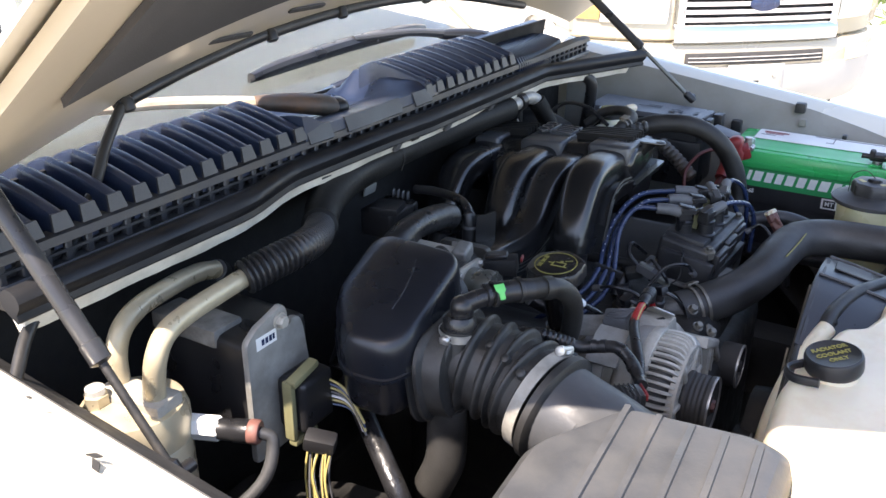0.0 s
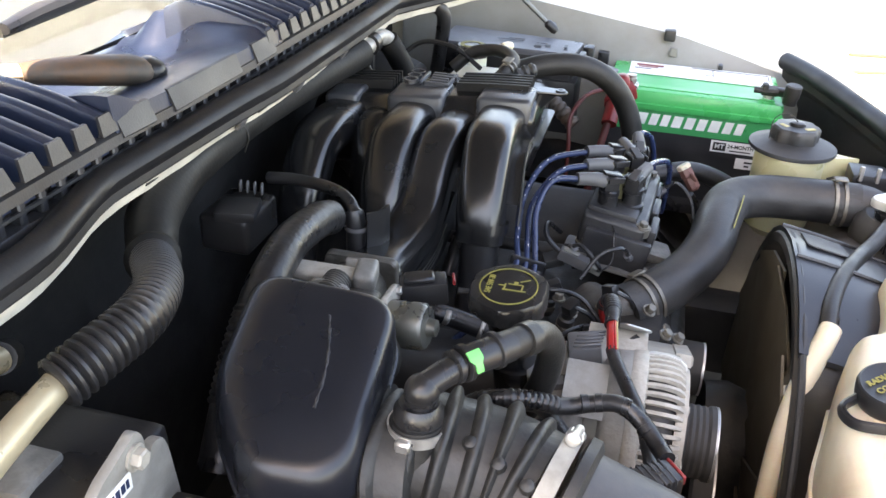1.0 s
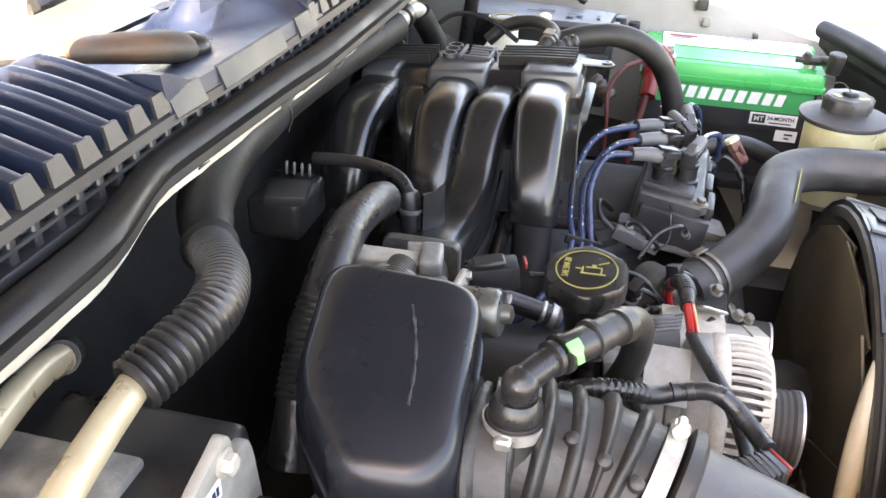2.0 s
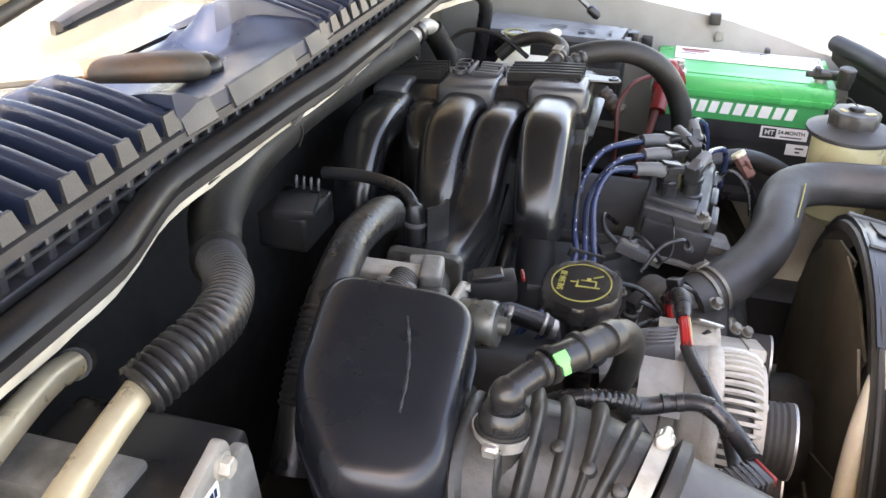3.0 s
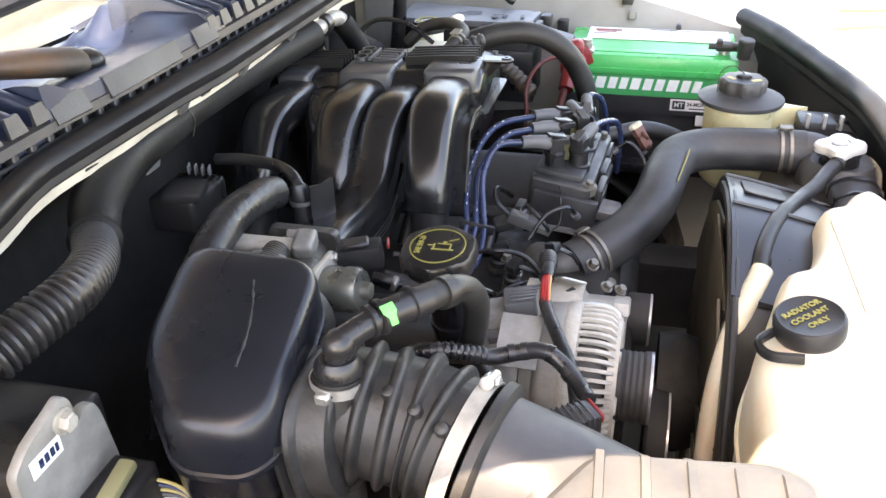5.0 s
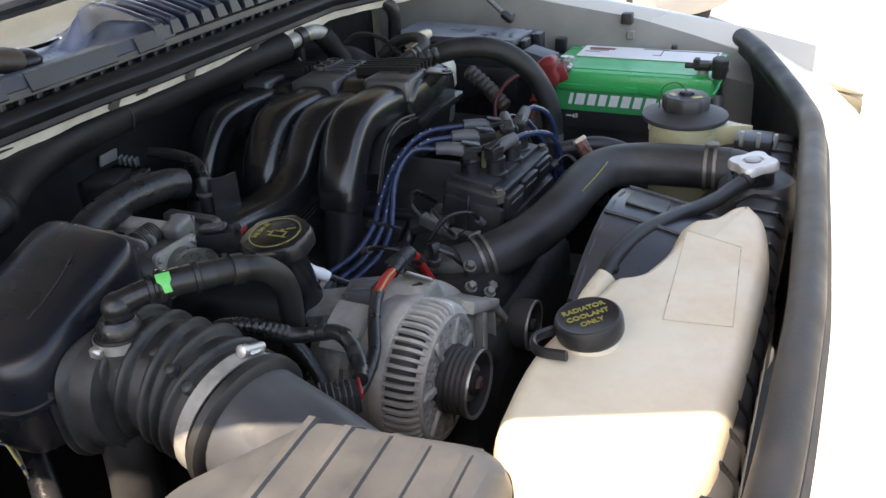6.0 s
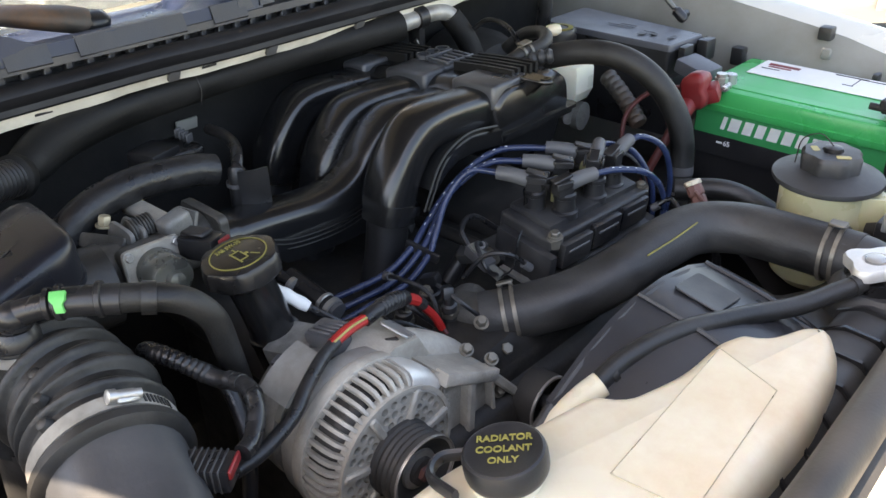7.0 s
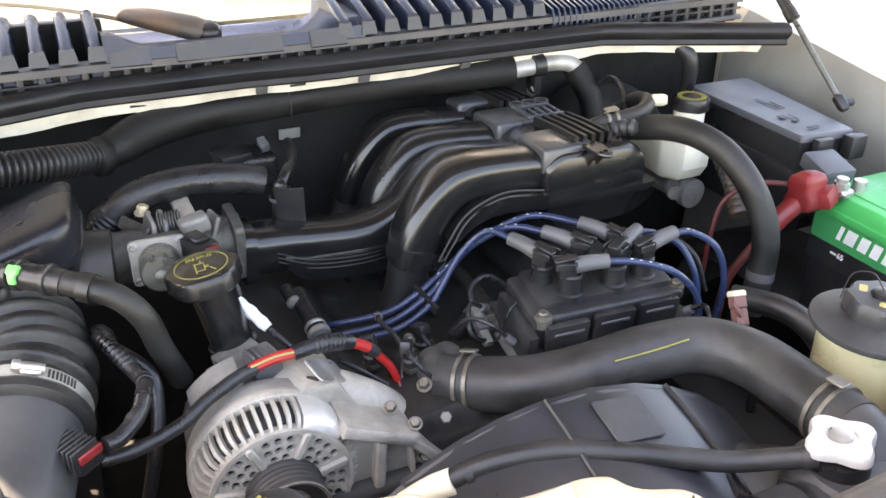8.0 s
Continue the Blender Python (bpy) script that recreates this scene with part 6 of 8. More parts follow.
for k in range(11):
    a0 = 2 * math.pi * k / 11 + 0.1
    blade = []
    for i in range(8):
        r = lerp(0.07, 0.258, i / 7)
        w = 0.52
        blade.append([Vector((0.396 + 0.9 * dx + dh, SC.y + r * math.cos(a0 + da * w), SC.z + r * math.sin(a0 + da * w))) for da, dx, dh in ((-0.6, -0.0035, 0), (0, 0.0, 0), (0.6, 0.0035, 0), (0.6, 0.0035, 0.003), (0, 0.0, 0.003), (-0.6, -0.0035, 0.003))])
    part("blade", loft(blade), "fan", fan)

# ---- coolant tank ----
tk = thing("coolant_tank", (0.51, 0.92, 0.85), "milky yellowed coolant tank with dirty panel", "coolant tank")
TP = [(0.415, 0.70), (0.408, 0.82), (0.432, 0.905), (0.447, 0.968), (0.470, 0.978), (0.488, 1.032), (0.490, 1.088), (0.500, 1.110), (0.519, 1.117), (0.535, 1.152), (0.560, 1.164), (0.580, 1.135), (0.592, 1.06), (0.590, 0.86), (0.585, 0.70), (0.50, 0.62)]
tr_ = [0.04, 0.05, 0.03, 0.012, 0.015, 0.02, 0.02, 0.012, 0.015, 0.015, 0.015, 0.02, 0.03, 0.04, 0.04, 0.05]


def tank_rise(y):
    return 0.045 * (y - 0.86)


def tank_ring(ins, z):
    c = Vector((0.515, 0.93))
    ring = rpoly([Vector(q) for q in TP], tr_, 4)
    out = []
    n = len(ring)
    for i, p in enumerate(ring):
        nrm = ring[(i + 1) % n] - ring[i - 1]
        nrm = Vector((-nrm.y, nrm.x))
        nrm = nrm.normalized() if nrm.length > 1e-9 else Vector((0, 0))
        if nrm.dot(c - p) < 0:
            nrm = -nrm
        q = p + nrm * ins
        out.append(Vector((q.x, q.y, z + tank_rise(q.y))))
    return out


part("shell", loft([tank_ring(i_, z_) for i_, z_ in ((0.012, 0.74), (0.004, 0.75), (0.0, 0.80), (-0.002, 0.885), (-0.002, 0.90), (0.0, 0.945), (0.002, 0.957), (0.006, 0.967), (0.012, 0.973), (0.018, 0.975))]), "tank", tk, "", 55)
pc = [Vector(q) for q in ((0.503, 1.070, 0), (0.561, 1.050, 0), (0.572, 0.905, 0), (0.512, 0.898, 0))]
part("panel", loft([[Vector((q.x, q.y, z + tank_rise(q.y))) for q in [Vector((v.x, v.y)) for v in rpoly([Vector((p.x, p.y)) for p in pc], 0.006, 3)]] for z in (0.970, 0.9756)]), "tank", tk, "faintly outlined dirty label panel")
edge = [Vector((p.x, p.y, 0.9757 + tank_rise(p.y))) for p in pc]
part("panel_line", join(*[tube([edge[i], edge[(i + 1) % 4]], 0.0004, 6, 2) for i in range(4)]), "pipe", tk)
part("spout", tube([(0.434, 1.004, 0.951), (0.426, 0.985, 0.940), (0.410, 0.955, 0.907), (0.399, 0.925, 0.86), (0.395, 0.90, 0.81), (0.395, 0.88, 0.76)], 0.0115, 16, 5), "tank", tk, "moulded yellowed spout pipe")
part("seam", loft([tank_ring(-0.005, 0.890), tank_ring(-0.005, 0.895), tank_ring(0.004, 0.896), tank_ring(0.004, 0.889)], False), "tank", tk)
part("neck", lathe([(0.034, -0.03), (0.030, -0.004), (0.027, 0.0), (0.026, 0.012)], (0.458, 0.850, 0.970), (-0.10, -0.05, 1), 26), "tank", tk)
ca = Vector((-0.14, -0.10, 1)).normalized()
cc = Vector((0.457, 0.852, 0.984))
tcap = part("cap", lathe([(0.0285, -0.006), (0.0300, -0.003), (0.0305, 0.0), (0.0305, 0.010), (0.0292, 0.0135), (0.0275, 0.0145), (0.0255, 0.0135), (0.001, 0.0135)], cc, ca, 40), "plastic", tk, "black cap with yellow words and a strap")
cm = face_pose(cc + ca * 0.0142, (0.79, 0.60, 0.16), (-0.60, 0.79, 0.05))
for row, txt in enumerate(("RADIATOR", "COOLANT", "ONLY")):
    writing(txt, 0.0080, cm @ Matrix.Translation((0, 0.0105 - 0.0105 * row, 0)), "yellow", tcap, bold=0.00015)
part("strap", tube([cc + Vector((-0.028, -0.004, -0.004)), cc + Vector((-0.043, -0.022, -0.006)), cc + Vector((-0.035, -0.040, -0.006)), cc + Vector((-0.008, -0.044, -0.003))], 0.0035, 8, 6, 1.6), "plastic", tcap)
ov = thing("overflow_hose", (0.50, 1.15, 0.95), "thin black overflow hose from radiator to coolant tank", "hose")
part("hose", tube([(0.545, 1.278, 0.968), (0.530, 1.255, 0.962), (0.510, 1.215, 0.957), (0.480, 1.155, 0.962), (0.452, 1.090, 0.966), (0.436, 1.035, 0.960), (0.431, 1.000, 0.950)], 0.0092, 14, 8), "rubber", ov)

for q, d_ in (((0.540, 1.270, 0.966), (-0.5, -0.8, -0.2)), ((0.434, 1.018, 0.953), (-0.2, -0.9, -0.3))):
    part("clamp", lathe([(0.0093, -0.003), (0.0102, -0.003), (0.0102, 0.003), (0.0093, 0.003)], q, d_, 18, False), "rubber", ov)

# ---- power steering reservoir ----
ps = thing("power_steering_reservoir", (0.43, 1.47, 0.86), "yellowed power steering reservoir with a black disc cap", "reservoir")
PC = Vector((0.432, 1.466, 0.0))
part("body", lathe([(0.030, 0.84), (0.046, 0.855), (0.049, 0.90), (0.050, 0.965), (0.047, 0.974)], PC, (0, 0, 1), 32), "ps_tank", ps)
part("wing", loft([[Vector(p) for p in ((0.465, 1.445 - w, z), (0.505, 1.462 - w * 0.4, z), (0.528, 1.470, z), (0.505, 1.478 + w * 0.4, z), (0.465, 1.50 + w, z))] for w, z in ((-0.008, 0.925), (0.0, 0.945), (0.0, 0.965), (-0.003, 0.970))]), "ps_tank", ps)
part("disc", lathe([(0.050, 0.974), (0.0605, 0.975), (0.062, 0.978), (0.0615, 0.9815), (0.045, 0.986), (0.034, 0.990)], PC, (0, 0, 1), 44), "plastic_grey", ps, "dusty black disc")
kn = []
for r, h in ((0.030, 0.984), (0.0325, 0.990), (0.033, 1.006), (0.030, 1.010), (0.012, 1.011), (0.011, 1.009), (0.001, 1.009)):
    kn.append([PC + Vector((r * (1 + (0.05 * math.cos(8 * a) if r > 0.02 else 0)) * math.cos(a), r * (1 + (0.05 * math.cos(8 * a) if r > 0.02 else 0)) * math.sin(a), h)) for a in [2 * math.pi * k / 48 for k in range(48)]])
part("knob", loft(kn), "plastic_grey", ps)
part("knob_boss", lathe([(0.010, 1.009), (0.010, 1.015), (0.007, 1.016)], PC, (0, 0, 1), 16), "plastic", ps)
part("knob_label", join(prism([(-0.008, -0.004), (0.008, -0.004), (0.008, 0.004), (-0.008, 0.004)], 0.0006, 0.002, 2, PC + Vector((0.017, -0.012, 1.0105)), turned(0, 0, 30)), prism([(-0.007, -0.004), (0.007, -0.004), (0.007, 0.004), (-0.007, 0.004)], 0.0006, 0.002, 2, PC + Vector((-0.018, -0.006, 1.0105)), turned(0, 0, -50))), "yellow_wire", ps, "pale yellow print patches")
part("wire_loop", tube([PC + Vector((-0.036, -0.012, 0.99)), PC + Vector((-0.034, -0.006, 1.018)), PC + Vector((-0.016, 0.0, 1.027)), PC + Vector((0.0, 0.0, 1.016))], 0.0008, 6, 8), "iron", ps)
part("return_hose", tube([(0.49, 1.46, 0.93), (0.525, 1.455, 0.935), (0.545, 1.45, 0.92), (0.55, 1.44, 0.88)], 0.011, 12, 6), "rubber", ps)

# ---- battery ----
bat = thing("battery", (0.293, 1.78, 0.77), "green and black car battery with a white top label", "battery")
X0, X1, Y0, Y1 = 0.140, 0.446, 1.688, 1.875
part("case", box(((X0 + X1) / 2, (Y0 + Y1) / 2 + 0.002, 0.855), (X1 - X0 - 0.016, Y1 - Y0 - 0.014, 0.17), 0.006, 2), "batt", bat)
part("lid", loft([[Vector((p.x, p.y, z)) for p in rpoly([Vector(q) for q in ((X0 + i_, Y0 + i_), (X1 - i_, Y0 + i_), (X1 - i_, Y1 - i_), (X0 + i_, Y1 - i_))], 0.006, 3)] for i_, z in ((0.001, 0.934), (0, 0.936), (0, 0.944), (0.003, 0.945), (0.003, 0.963), (0.005, 0.967), (0.010, 0.968))]), "green", bat, "bright green lid", 30)
part("top_label", box((0.302, 1.828, 0.9693), (0.258, 0.078, 0.0012), 0.0004, 1), "white_label", bat, "large white top label with red and black print")
tl = Matrix.Translation((0.302, 1.828, 0.9702))
part("label_crest", join(slab(-0.092, 0.020, 0.050, 0.010, tl), slab(-0.095, 0.008, 0.036, 0.005, tl)), "red", bat)
bars([(0.01, 0.032, 0.05, 0.004), (-0.105, -0.004, 0.03, 0.0025), (0.075, 0.030, 0.10, 0.003), (0.024, 0.012, 0.0015, 0.036), (0.018, -0.008, 0.016, 0.002), (0.124, 0.01, 0.0015, 0.03)], tl, "black_print", bat)
fm = face_pose((0.293, Y0 + 0.0062, 0.90), (1, 0, 0), (0, 0, 1))
part("front_label", slab(-0.005, 0.0, 0.288, 0.078, fm, 0.0012), "batt", bat)
part("green_band", slab(-0.005, 0.0165, 0.286, 0.044, fm @ Matrix.Translation((0, 0, 0.0008)), 0.0010), "green_label", bat)
# the maker's name as plain slanted blocks
lw = [0.008, 0.020, 0.017, 0.016, 0.019, 0.018, 0.017, 0.021, 0.017, 0.016]
x = -0.104
for k, w in enumerate(lw):
    sh = Matrix(((1, 0.22, 0, 0), (0, 1, 0, 0), (0, 0, 1, 0), (0, 0, 0, 1)))
    mm = fm @ Matrix.Translation((x + w / 2, 0.0165, 0.0016)) @ sh
    part("name_block", slab(0, 0, w * 0.84, 0.021, mm), "white_print", bat)
    x += w + 0.0032
writing("65", 0.011, fm @ Matrix.Translation((-0.092, -0.0165, 0.0012)), "white_print", bat, bold=0.0002)
part("arrow_mark", slab(-0.104, -0.0165, 0.010, 0.003, fm @ Matrix.Translation((0, 0, 0.0009))), "white_print", bat)
mt = part("grade_plate", slab(0.082, -0.0185, 0.078, 0.021, fm @ Matrix.Translation((0, 0, 0.0009))), "white_label", bat, "pale grade plate")
part("grade_block", slab(0.058, -0.0185, 0.022, 0.015, fm @ Matrix.Translation((0, 0, 0.0014))), "black_print", mt)
writing("MT", 0.012, fm @ Matrix.Translation((0.058, -0.0185, 0.0021)), "white_print", mt, bold=0.0002)
writing("24-MONTH", 0.0092, fm @ Matrix.Translation((0.094, -0.0165, 0.0016)), "black_print", mt, width=0.044, bold=0.0002)
bars([(0.094, -0.0245, 0.036, 0.002)], fm @ Matrix.Translation((0, 0, 0.0014)), "black_print", mt)
dt = part("date_sticker", slab(0.108, -0.046, 0.036, 0.020, fm @ Matrix.Translation((0, 0, 0.0006))), "white_label", bat, "small white date sticker")
bars([(0.112, -0.043, 0.014, 0.003), (0.11, -0.050, 0.008, 0.003)], fm @ Matrix.Translation((0, 0, 0.0012)), "black_print", dt)
part("vent_strip", box((0.293, Y0 + 0.03, 0.9685), (0.27, 0.02, 0.002), 0.0008, 1), "green", bat)
for xx, yy in ((0.180, 1.722), (0.418, 1.727)):
    part("post", lathe([(0.010, 0), (0.009, 0.018), (0.008, 0.019)], (xx, yy, 0.966), (0, 0, 1), 16), "steel", bat)
part("tray", box((0.293, 1.78, 0.762), (0.34, 0.22, 0.02), 0.006), "plastic", bat)
ng = thing("negative_terminal", (0.418, 1.727, 0.97), "corroded black battery clamp with upright cable end", "battery clamp")
part("clamp", join(box((0.418, 1.727, 0.982), (0.030, 0.026, 0.014), 0.004, 2), box((0.408, 1.712, 0.990), (0.010, 0.018, 0.016), 0.002, 1), lathe([(0.005, -0.02), (0.005, 0.02)], (0.410, 1.708, 0.986), (1, 0, 0), 10)), "iron", ng)
part("cable_end", tube([(0.43, 1.715, 0.985), (0.445, 1.700, 0.990), (0.448, 1.690, 1.003)], 0.008, 14, 5), "plastic", ng)
part("sleeve", lathe([(0.0115, -0.012), (0.012, 0.0), (0.0135, 0.002), (0.0135, 0.020), (0.011, 0.022)], (0.449, 1.690, 0.985), (0.05, -0.1, 1), 16), "rubber", ng)
part("cable", tube([(0.449, 1.695, 0.94), (0.452, 1.68, 0.90), (0.45, 1.66, 0.84)], 0.010, 12, 6), "boot", ng)
pt = thing("positive_terminal", (0.170, 1.67, 0.96), "red rubber positive terminal cover with red cables", "terminal cover")
part("cover", loft([[Vector((p.x, p.y, z + 0.25 * (p.x - 0.165))) for p in rpoly([Vector((0.165 + sx * a, 1.647 + ly + sy * b)) for sx, sy in ((-1, -1), (1, -0.8), (0.8, 1), (-1, 1))], 0.006, 3)] for a, b, ly, z in ((0.015, 0.016, 0.002, 0.948), (0.021, 0.021, 0.0, 0.955), (0.022, 0.022, 0.0, 0.968), (0.016, 0.019, -0.004, 0.978), (0.018, 0.022, -0.004, 0.990), (0.015, 0.019, -0.006, 1.000), (0.007, 0.010, -0.008, 1.006))]), "red", pt, "creased red rubber boot", 50)
part("flap", box((0.182, 1.662, 0.972), (0.022, 0.030, 0.024), 0.005, 2, turned(14, -20, 18)), "red", pt)
part("snout", tube([(0.162, 1.648, 0.965), (0.160, 1.622, 0.95), (0.158, 1.60, 0.93)], 0.0135, 14, 5), "red", pt)
part("cable", tube([(0.156, 1.605, 0.935), (0.150, 1.585, 0.90), (0.14, 1.56, 0.85), (0.14, 1.55, 0.78)], 0.0065, 12, 6), "red_dark", pt)
part("cable", tube([(0.150, 1.64, 0.98), (0.115, 1.60, 0.975), (0.095, 1.57, 0.945), (0.098, 1.555, 0.90), (0.10, 1.55, 0.84)], 0.0036, 10, 7), "red_dark", pt)
part("clamp_bolt", join(lathe([(0.008, 0), (0.008, 0.022)], (0.183, 1.684, 0.974), (0, 0, 1), 10), lathe([(0.010, 0.008), (0.010, 0.016)], (0.183, 1.684, 0.974), (0, 0, 1), 6), box((0.181, 1.688, 0.975), (0.03, 0.02, 0.012), 0.003, 1)), "steel", pt)

# ---- fuse box ----
fb = thing("fuse_box", (-0.03, 1.76, 0.95), "slate-black fuse box with printed lid", "fuse box")
FQ = [(-0.178, 1.716), (0.075, 1.716), (0.084, 1.808), (-0.175, 1.836)]
part("lid", loft([[Vector((p.x, p.y, z + 0.02 * (-p.x - 0.05) * 0.2)) for p in rpoly([c_ + (Vector(q) - c_) * (1 - i_) for q in FQ], 0.006, 3)] for c_ in (Vector((-0.045, 1.76)),) for i_, z in ((0.0, 1.0), (0.0, 1.006), (0.008, 1.0095), (0.02, 1.0105))]), "fusebox", fb, "", 30)
part("side_wall", loft([[Vector((p.x, p.y, z)) for p in rpoly([Vector((-0.045, 1.76)) + (Vector(q) - Vector((-0.045, 1.76))) * 0.985 for q in FQ], 0.006, 3)] for z in (0.950, 1.001)]), "plastic", fb, "black side wall")
part("base", box((-0.045, 1.765, 0.91), (0.26, 0.11, 0.10), 0.008), "plastic", fb)
fl = Matrix.Translation((-0.04, 1.765, 1.0125))
bars([(0.0, 0.012, 0.03, 0.004), (-0.01, 0.002, 0.05, 0.003), (0.045, -0.02, 0.012, 0.012), (0.062, -0.012, 0.010, 0.010), (0.05, -0.004, 0.02, 0.002), (0.095, -0.01, 0.006, 0.02)], fl, "black_print", fb)
part("latch", box((0.088, 1.745, 0.992), (0.012, 0.03, 0.03), 0.003, 2), "plastic", fb)
part("cable_cover", box((0.125, 1.72, 0.982), (0.055, 0.050, 0.022), 0.004, 2, turned(0, 12, -8)), "fusebox", fb, "small grey cover plate")
part("side_clip", box((0.094, 1.80, 0.99), (0.02, 0.03, 0.035), 0.004, 2), "plastic", fb)

# ---- brake master cylinder and booster ----
bm_ = thing("brake_reservoir", (-0.06, 1.60, 0.93), "pale brake fluid reservoir with a yellow-print cap", "reservoir")
part("tank", loft([[Vector((p.x, p.y, z)) for p in rpoly([Vector((-0.060, 1.597)) + (Vector(q) - Vector((0.005, 1.545))) * s_ for q in ((-0.055, 1.512), (0.03, 1.505), (0.062, 1.525), (0.062, 1.572), (0.03, 1.588), (-0.055, 1.585))], 0.004, 2)] for s_, z in ((0.66, 0.926), (0.86, 0.933), (1.0, 0.950), (1.0, 0.970), (1.0, 0.984), (0.95, 0.992), (0.80, 0.995))]), "brake_tank", bm_, "", 25)
part("filler", lathe([(0.024, 0.98), (0.024, 1.012)], (-0.096, 1.655, 0), (0, 0, 1), 20), "brake_tank", bm_)
part("cap", lathe([(0.0275, 1.004), (0.0285, 1.006), (0.0285, 1.020), (0.0265, 1.024), (0.0, 1.024)], (-0.099, 1.658, 0), (0, 0, 1), 28), "plastic", bm_)
part("cap_print", lathe([(0.015, 1.0242), (0.0225, 1.0242), (0.0225, 1.0248), (0.015, 1.0248)], (-0.099, 1.658, 0), (0, 0, 1), 26, False), "yellow", bm_, "dull yellow printed ring")
part("cylinder", lathe([(0.018, -0.10), (0.018, 0.05), (0.023, 0.052), (0.023, 0.066), (0.010, 0.068)], (-0.078, 1.606, 0.902), (0.93, 0.1, 0.0), 22), "alu_dirty", bm_, "cast master cylinder")
part("port", tube([(-0.045, 1.600, 0.916), (-0.034, 1.590, 0.908), (-0.020, 1.585, 0.906)], 0.012, 14, 4), "alu_dirty", bm_)
part("tank_neck", lathe([(0.012, 0.0), (0.012, 0.035)], (-0.060, 1.603, 0.905), (0, 0, 1), 12), "alu_dirty", bm_)
bo = thing("brake_booster", (-0.16, 1.58, 0.9), "black round brake booster on the firewall", "brake booster")
part("drum", lathe([(0.06, 0.08), (0.10, 0.07), (0.118, 0.03), (0.120, 0.0), (0.118, -0.04), (0.1, -0.06)], (-0.25, 1.60, 0.89), (1, 0, 0.05), 36), "dark", bo)
wr_ = thing("orange_sleeve", (0.08, 1.60, 0.93), "orange-brown corrugated sleeve behind the hose", "cable sleeve")
part("sleeve", ribbed([(0.02, 1.625, 0.975), (0.06, 1.615, 0.95), (0.10, 1.60, 0.92)], 0.012, 0.0145, 9, 12, 4), "orange", wr_)

# ---- large hoses at the back of the bay ----
bh = thing("vacuum_hose", (0.2, 1.5, 0.95), "thick black hose arching from manifold to inner wing", "hose")
part("hose", tube([(0.0, 1.475, 1.034), (0.050, 1.494, 1.048), (0.095, 1.508, 1.051), (0.133, 1.522, 1.039), (0.165, 1.535, 1.012), (0.187, 1.548, 0.973), (0.199, 1.552, 0.935), (0.205, 1.547, 0.89), (0.206, 1.54, 0.84)], 0.0172, 20, 8), "hose_black", bh)
part("worn_band", lathe([(0.0174, -0.006), (0.0180, -0.006), (0.0180, 0.006), (0.0174, 0.006)], (0.2045, 1.5475, 0.893), (0.08, -0.1, -0.97), 24, False), "boot", bh, "worn pale band")
part("clamp", lathe([(0.0173, -0.002), (0.0186, -0.002), (0.0186, 0.002), (0.0173, 0.002)], (0.2058, 1.543, 0.860), (0.02, -0.15, -0.97), 24, False), "steel", bh, "wire clamp")
b2 = thing("brake_vacuum_hose", (-0.03, 1.52, 1.03), "grey-black hose with steel clips behind the manifold", "hose")
part("hose", tube([(-0.004, 1.412, 1.044), (0.004, 1.430, 1.052), (0.009, 1.455, 1.055), (0.004, 1.482, 1.057), (-0.014, 1.507, 1.058), (-0.040, 1.524, 1.055), (-0.072, 1.528, 1.045), (-0.10, 1.520, 1.02)], 0.0100, 16, 7), "hose_black", b2)
part("fitting", lathe([(0.006, 0.0), (0.0085, 0.002), (0.0085, 0.016), (0.006, 0.022)], (-0.022, 1.519, 1.060), (0.55, 0.80, 0.1), 14), "tank", b2, "white plastic fitting")
spring_clamp((0.0055, 1.436, 1.0525), (0.2, 0.95, 0.15), 0.0103, b2)
tw = thing("thin_pipe", (-0.12, 1.5, 1.04), "thin black looped pipe behind the manifold", "pipe")
part("pipe", tube([(-0.05, 1.50, 1.03), (-0.10, 1.525, 1.052), (-0.16, 1.545, 1.05), (-0.20, 1.54, 1.02)], 0.004, 8, 7), "plastic", tw)

# ---- air conditioning lines ----
acl = thing("suction_line", (-0.19, 1.1, 1.04), "black insulated air conditioning line along the firewall", "pipe")
part("insulation", tube([(-0.219, 1.405, 1.061), (-0.229, 1.33, 1.060), (-0.246, 1.22, 1.056), (-0.260, 1.12, 1.050), (-0.263, 1.02, 1.047)], 0.0230, 18, 6), "insul", acl)
part("wrap", tube([(-0.262, 1.07, 1.048), (-0.260, 0.98, 1.047), (-0.253, 0.916, 1.044), (-0.239, 0.858, 1.037), (-0.222, 0.824, 1.028), (-0.207, 0.800, 1.024)], lambda t: 0.0240 + 0.003 * math.sin(min(1, t * 1.15) * math.pi) - 0.004 * max(0, t - 0.8) * 5, 18, 7), "insul", acl, "wide black insulation boot")
part("seam", tube([(-0.250, 1.062, 1.072), (-0.2365, 1.062, 1.049), (-0.243, 1.063, 1.026)], 0.0010, 6, 5), "dark", acl)
part("pipe_end", tube([(-0.220, 1.400, 1.061), (-0.217, 1.440, 1.064), (-0.217, 1.472, 1.066), (-0.215, 1.500, 1.063), (-0.209, 1.514, 1.055), (-0.203, 1.521, 1.041)], 0.0130, 16, 6), "pipe_grey", acl, "bare aluminium elbow")
part("port_bracket", join(box((-0.224, 1.448, 1.044), (0.028, 0.014, 0.050), 0.005, 2), lathe([(0.0175, -0.009), (0.0175, 0.009)], (-0.217, 1.448, 1.065), (0.0, 1, 0.05), 18)), "plastic", acl)
part("port_bolt", bolt((-0.232, 1.452, 1.023), (0.9, -0.35, 0.35), 0.0078, 0.022), "clamp_dull", acl)
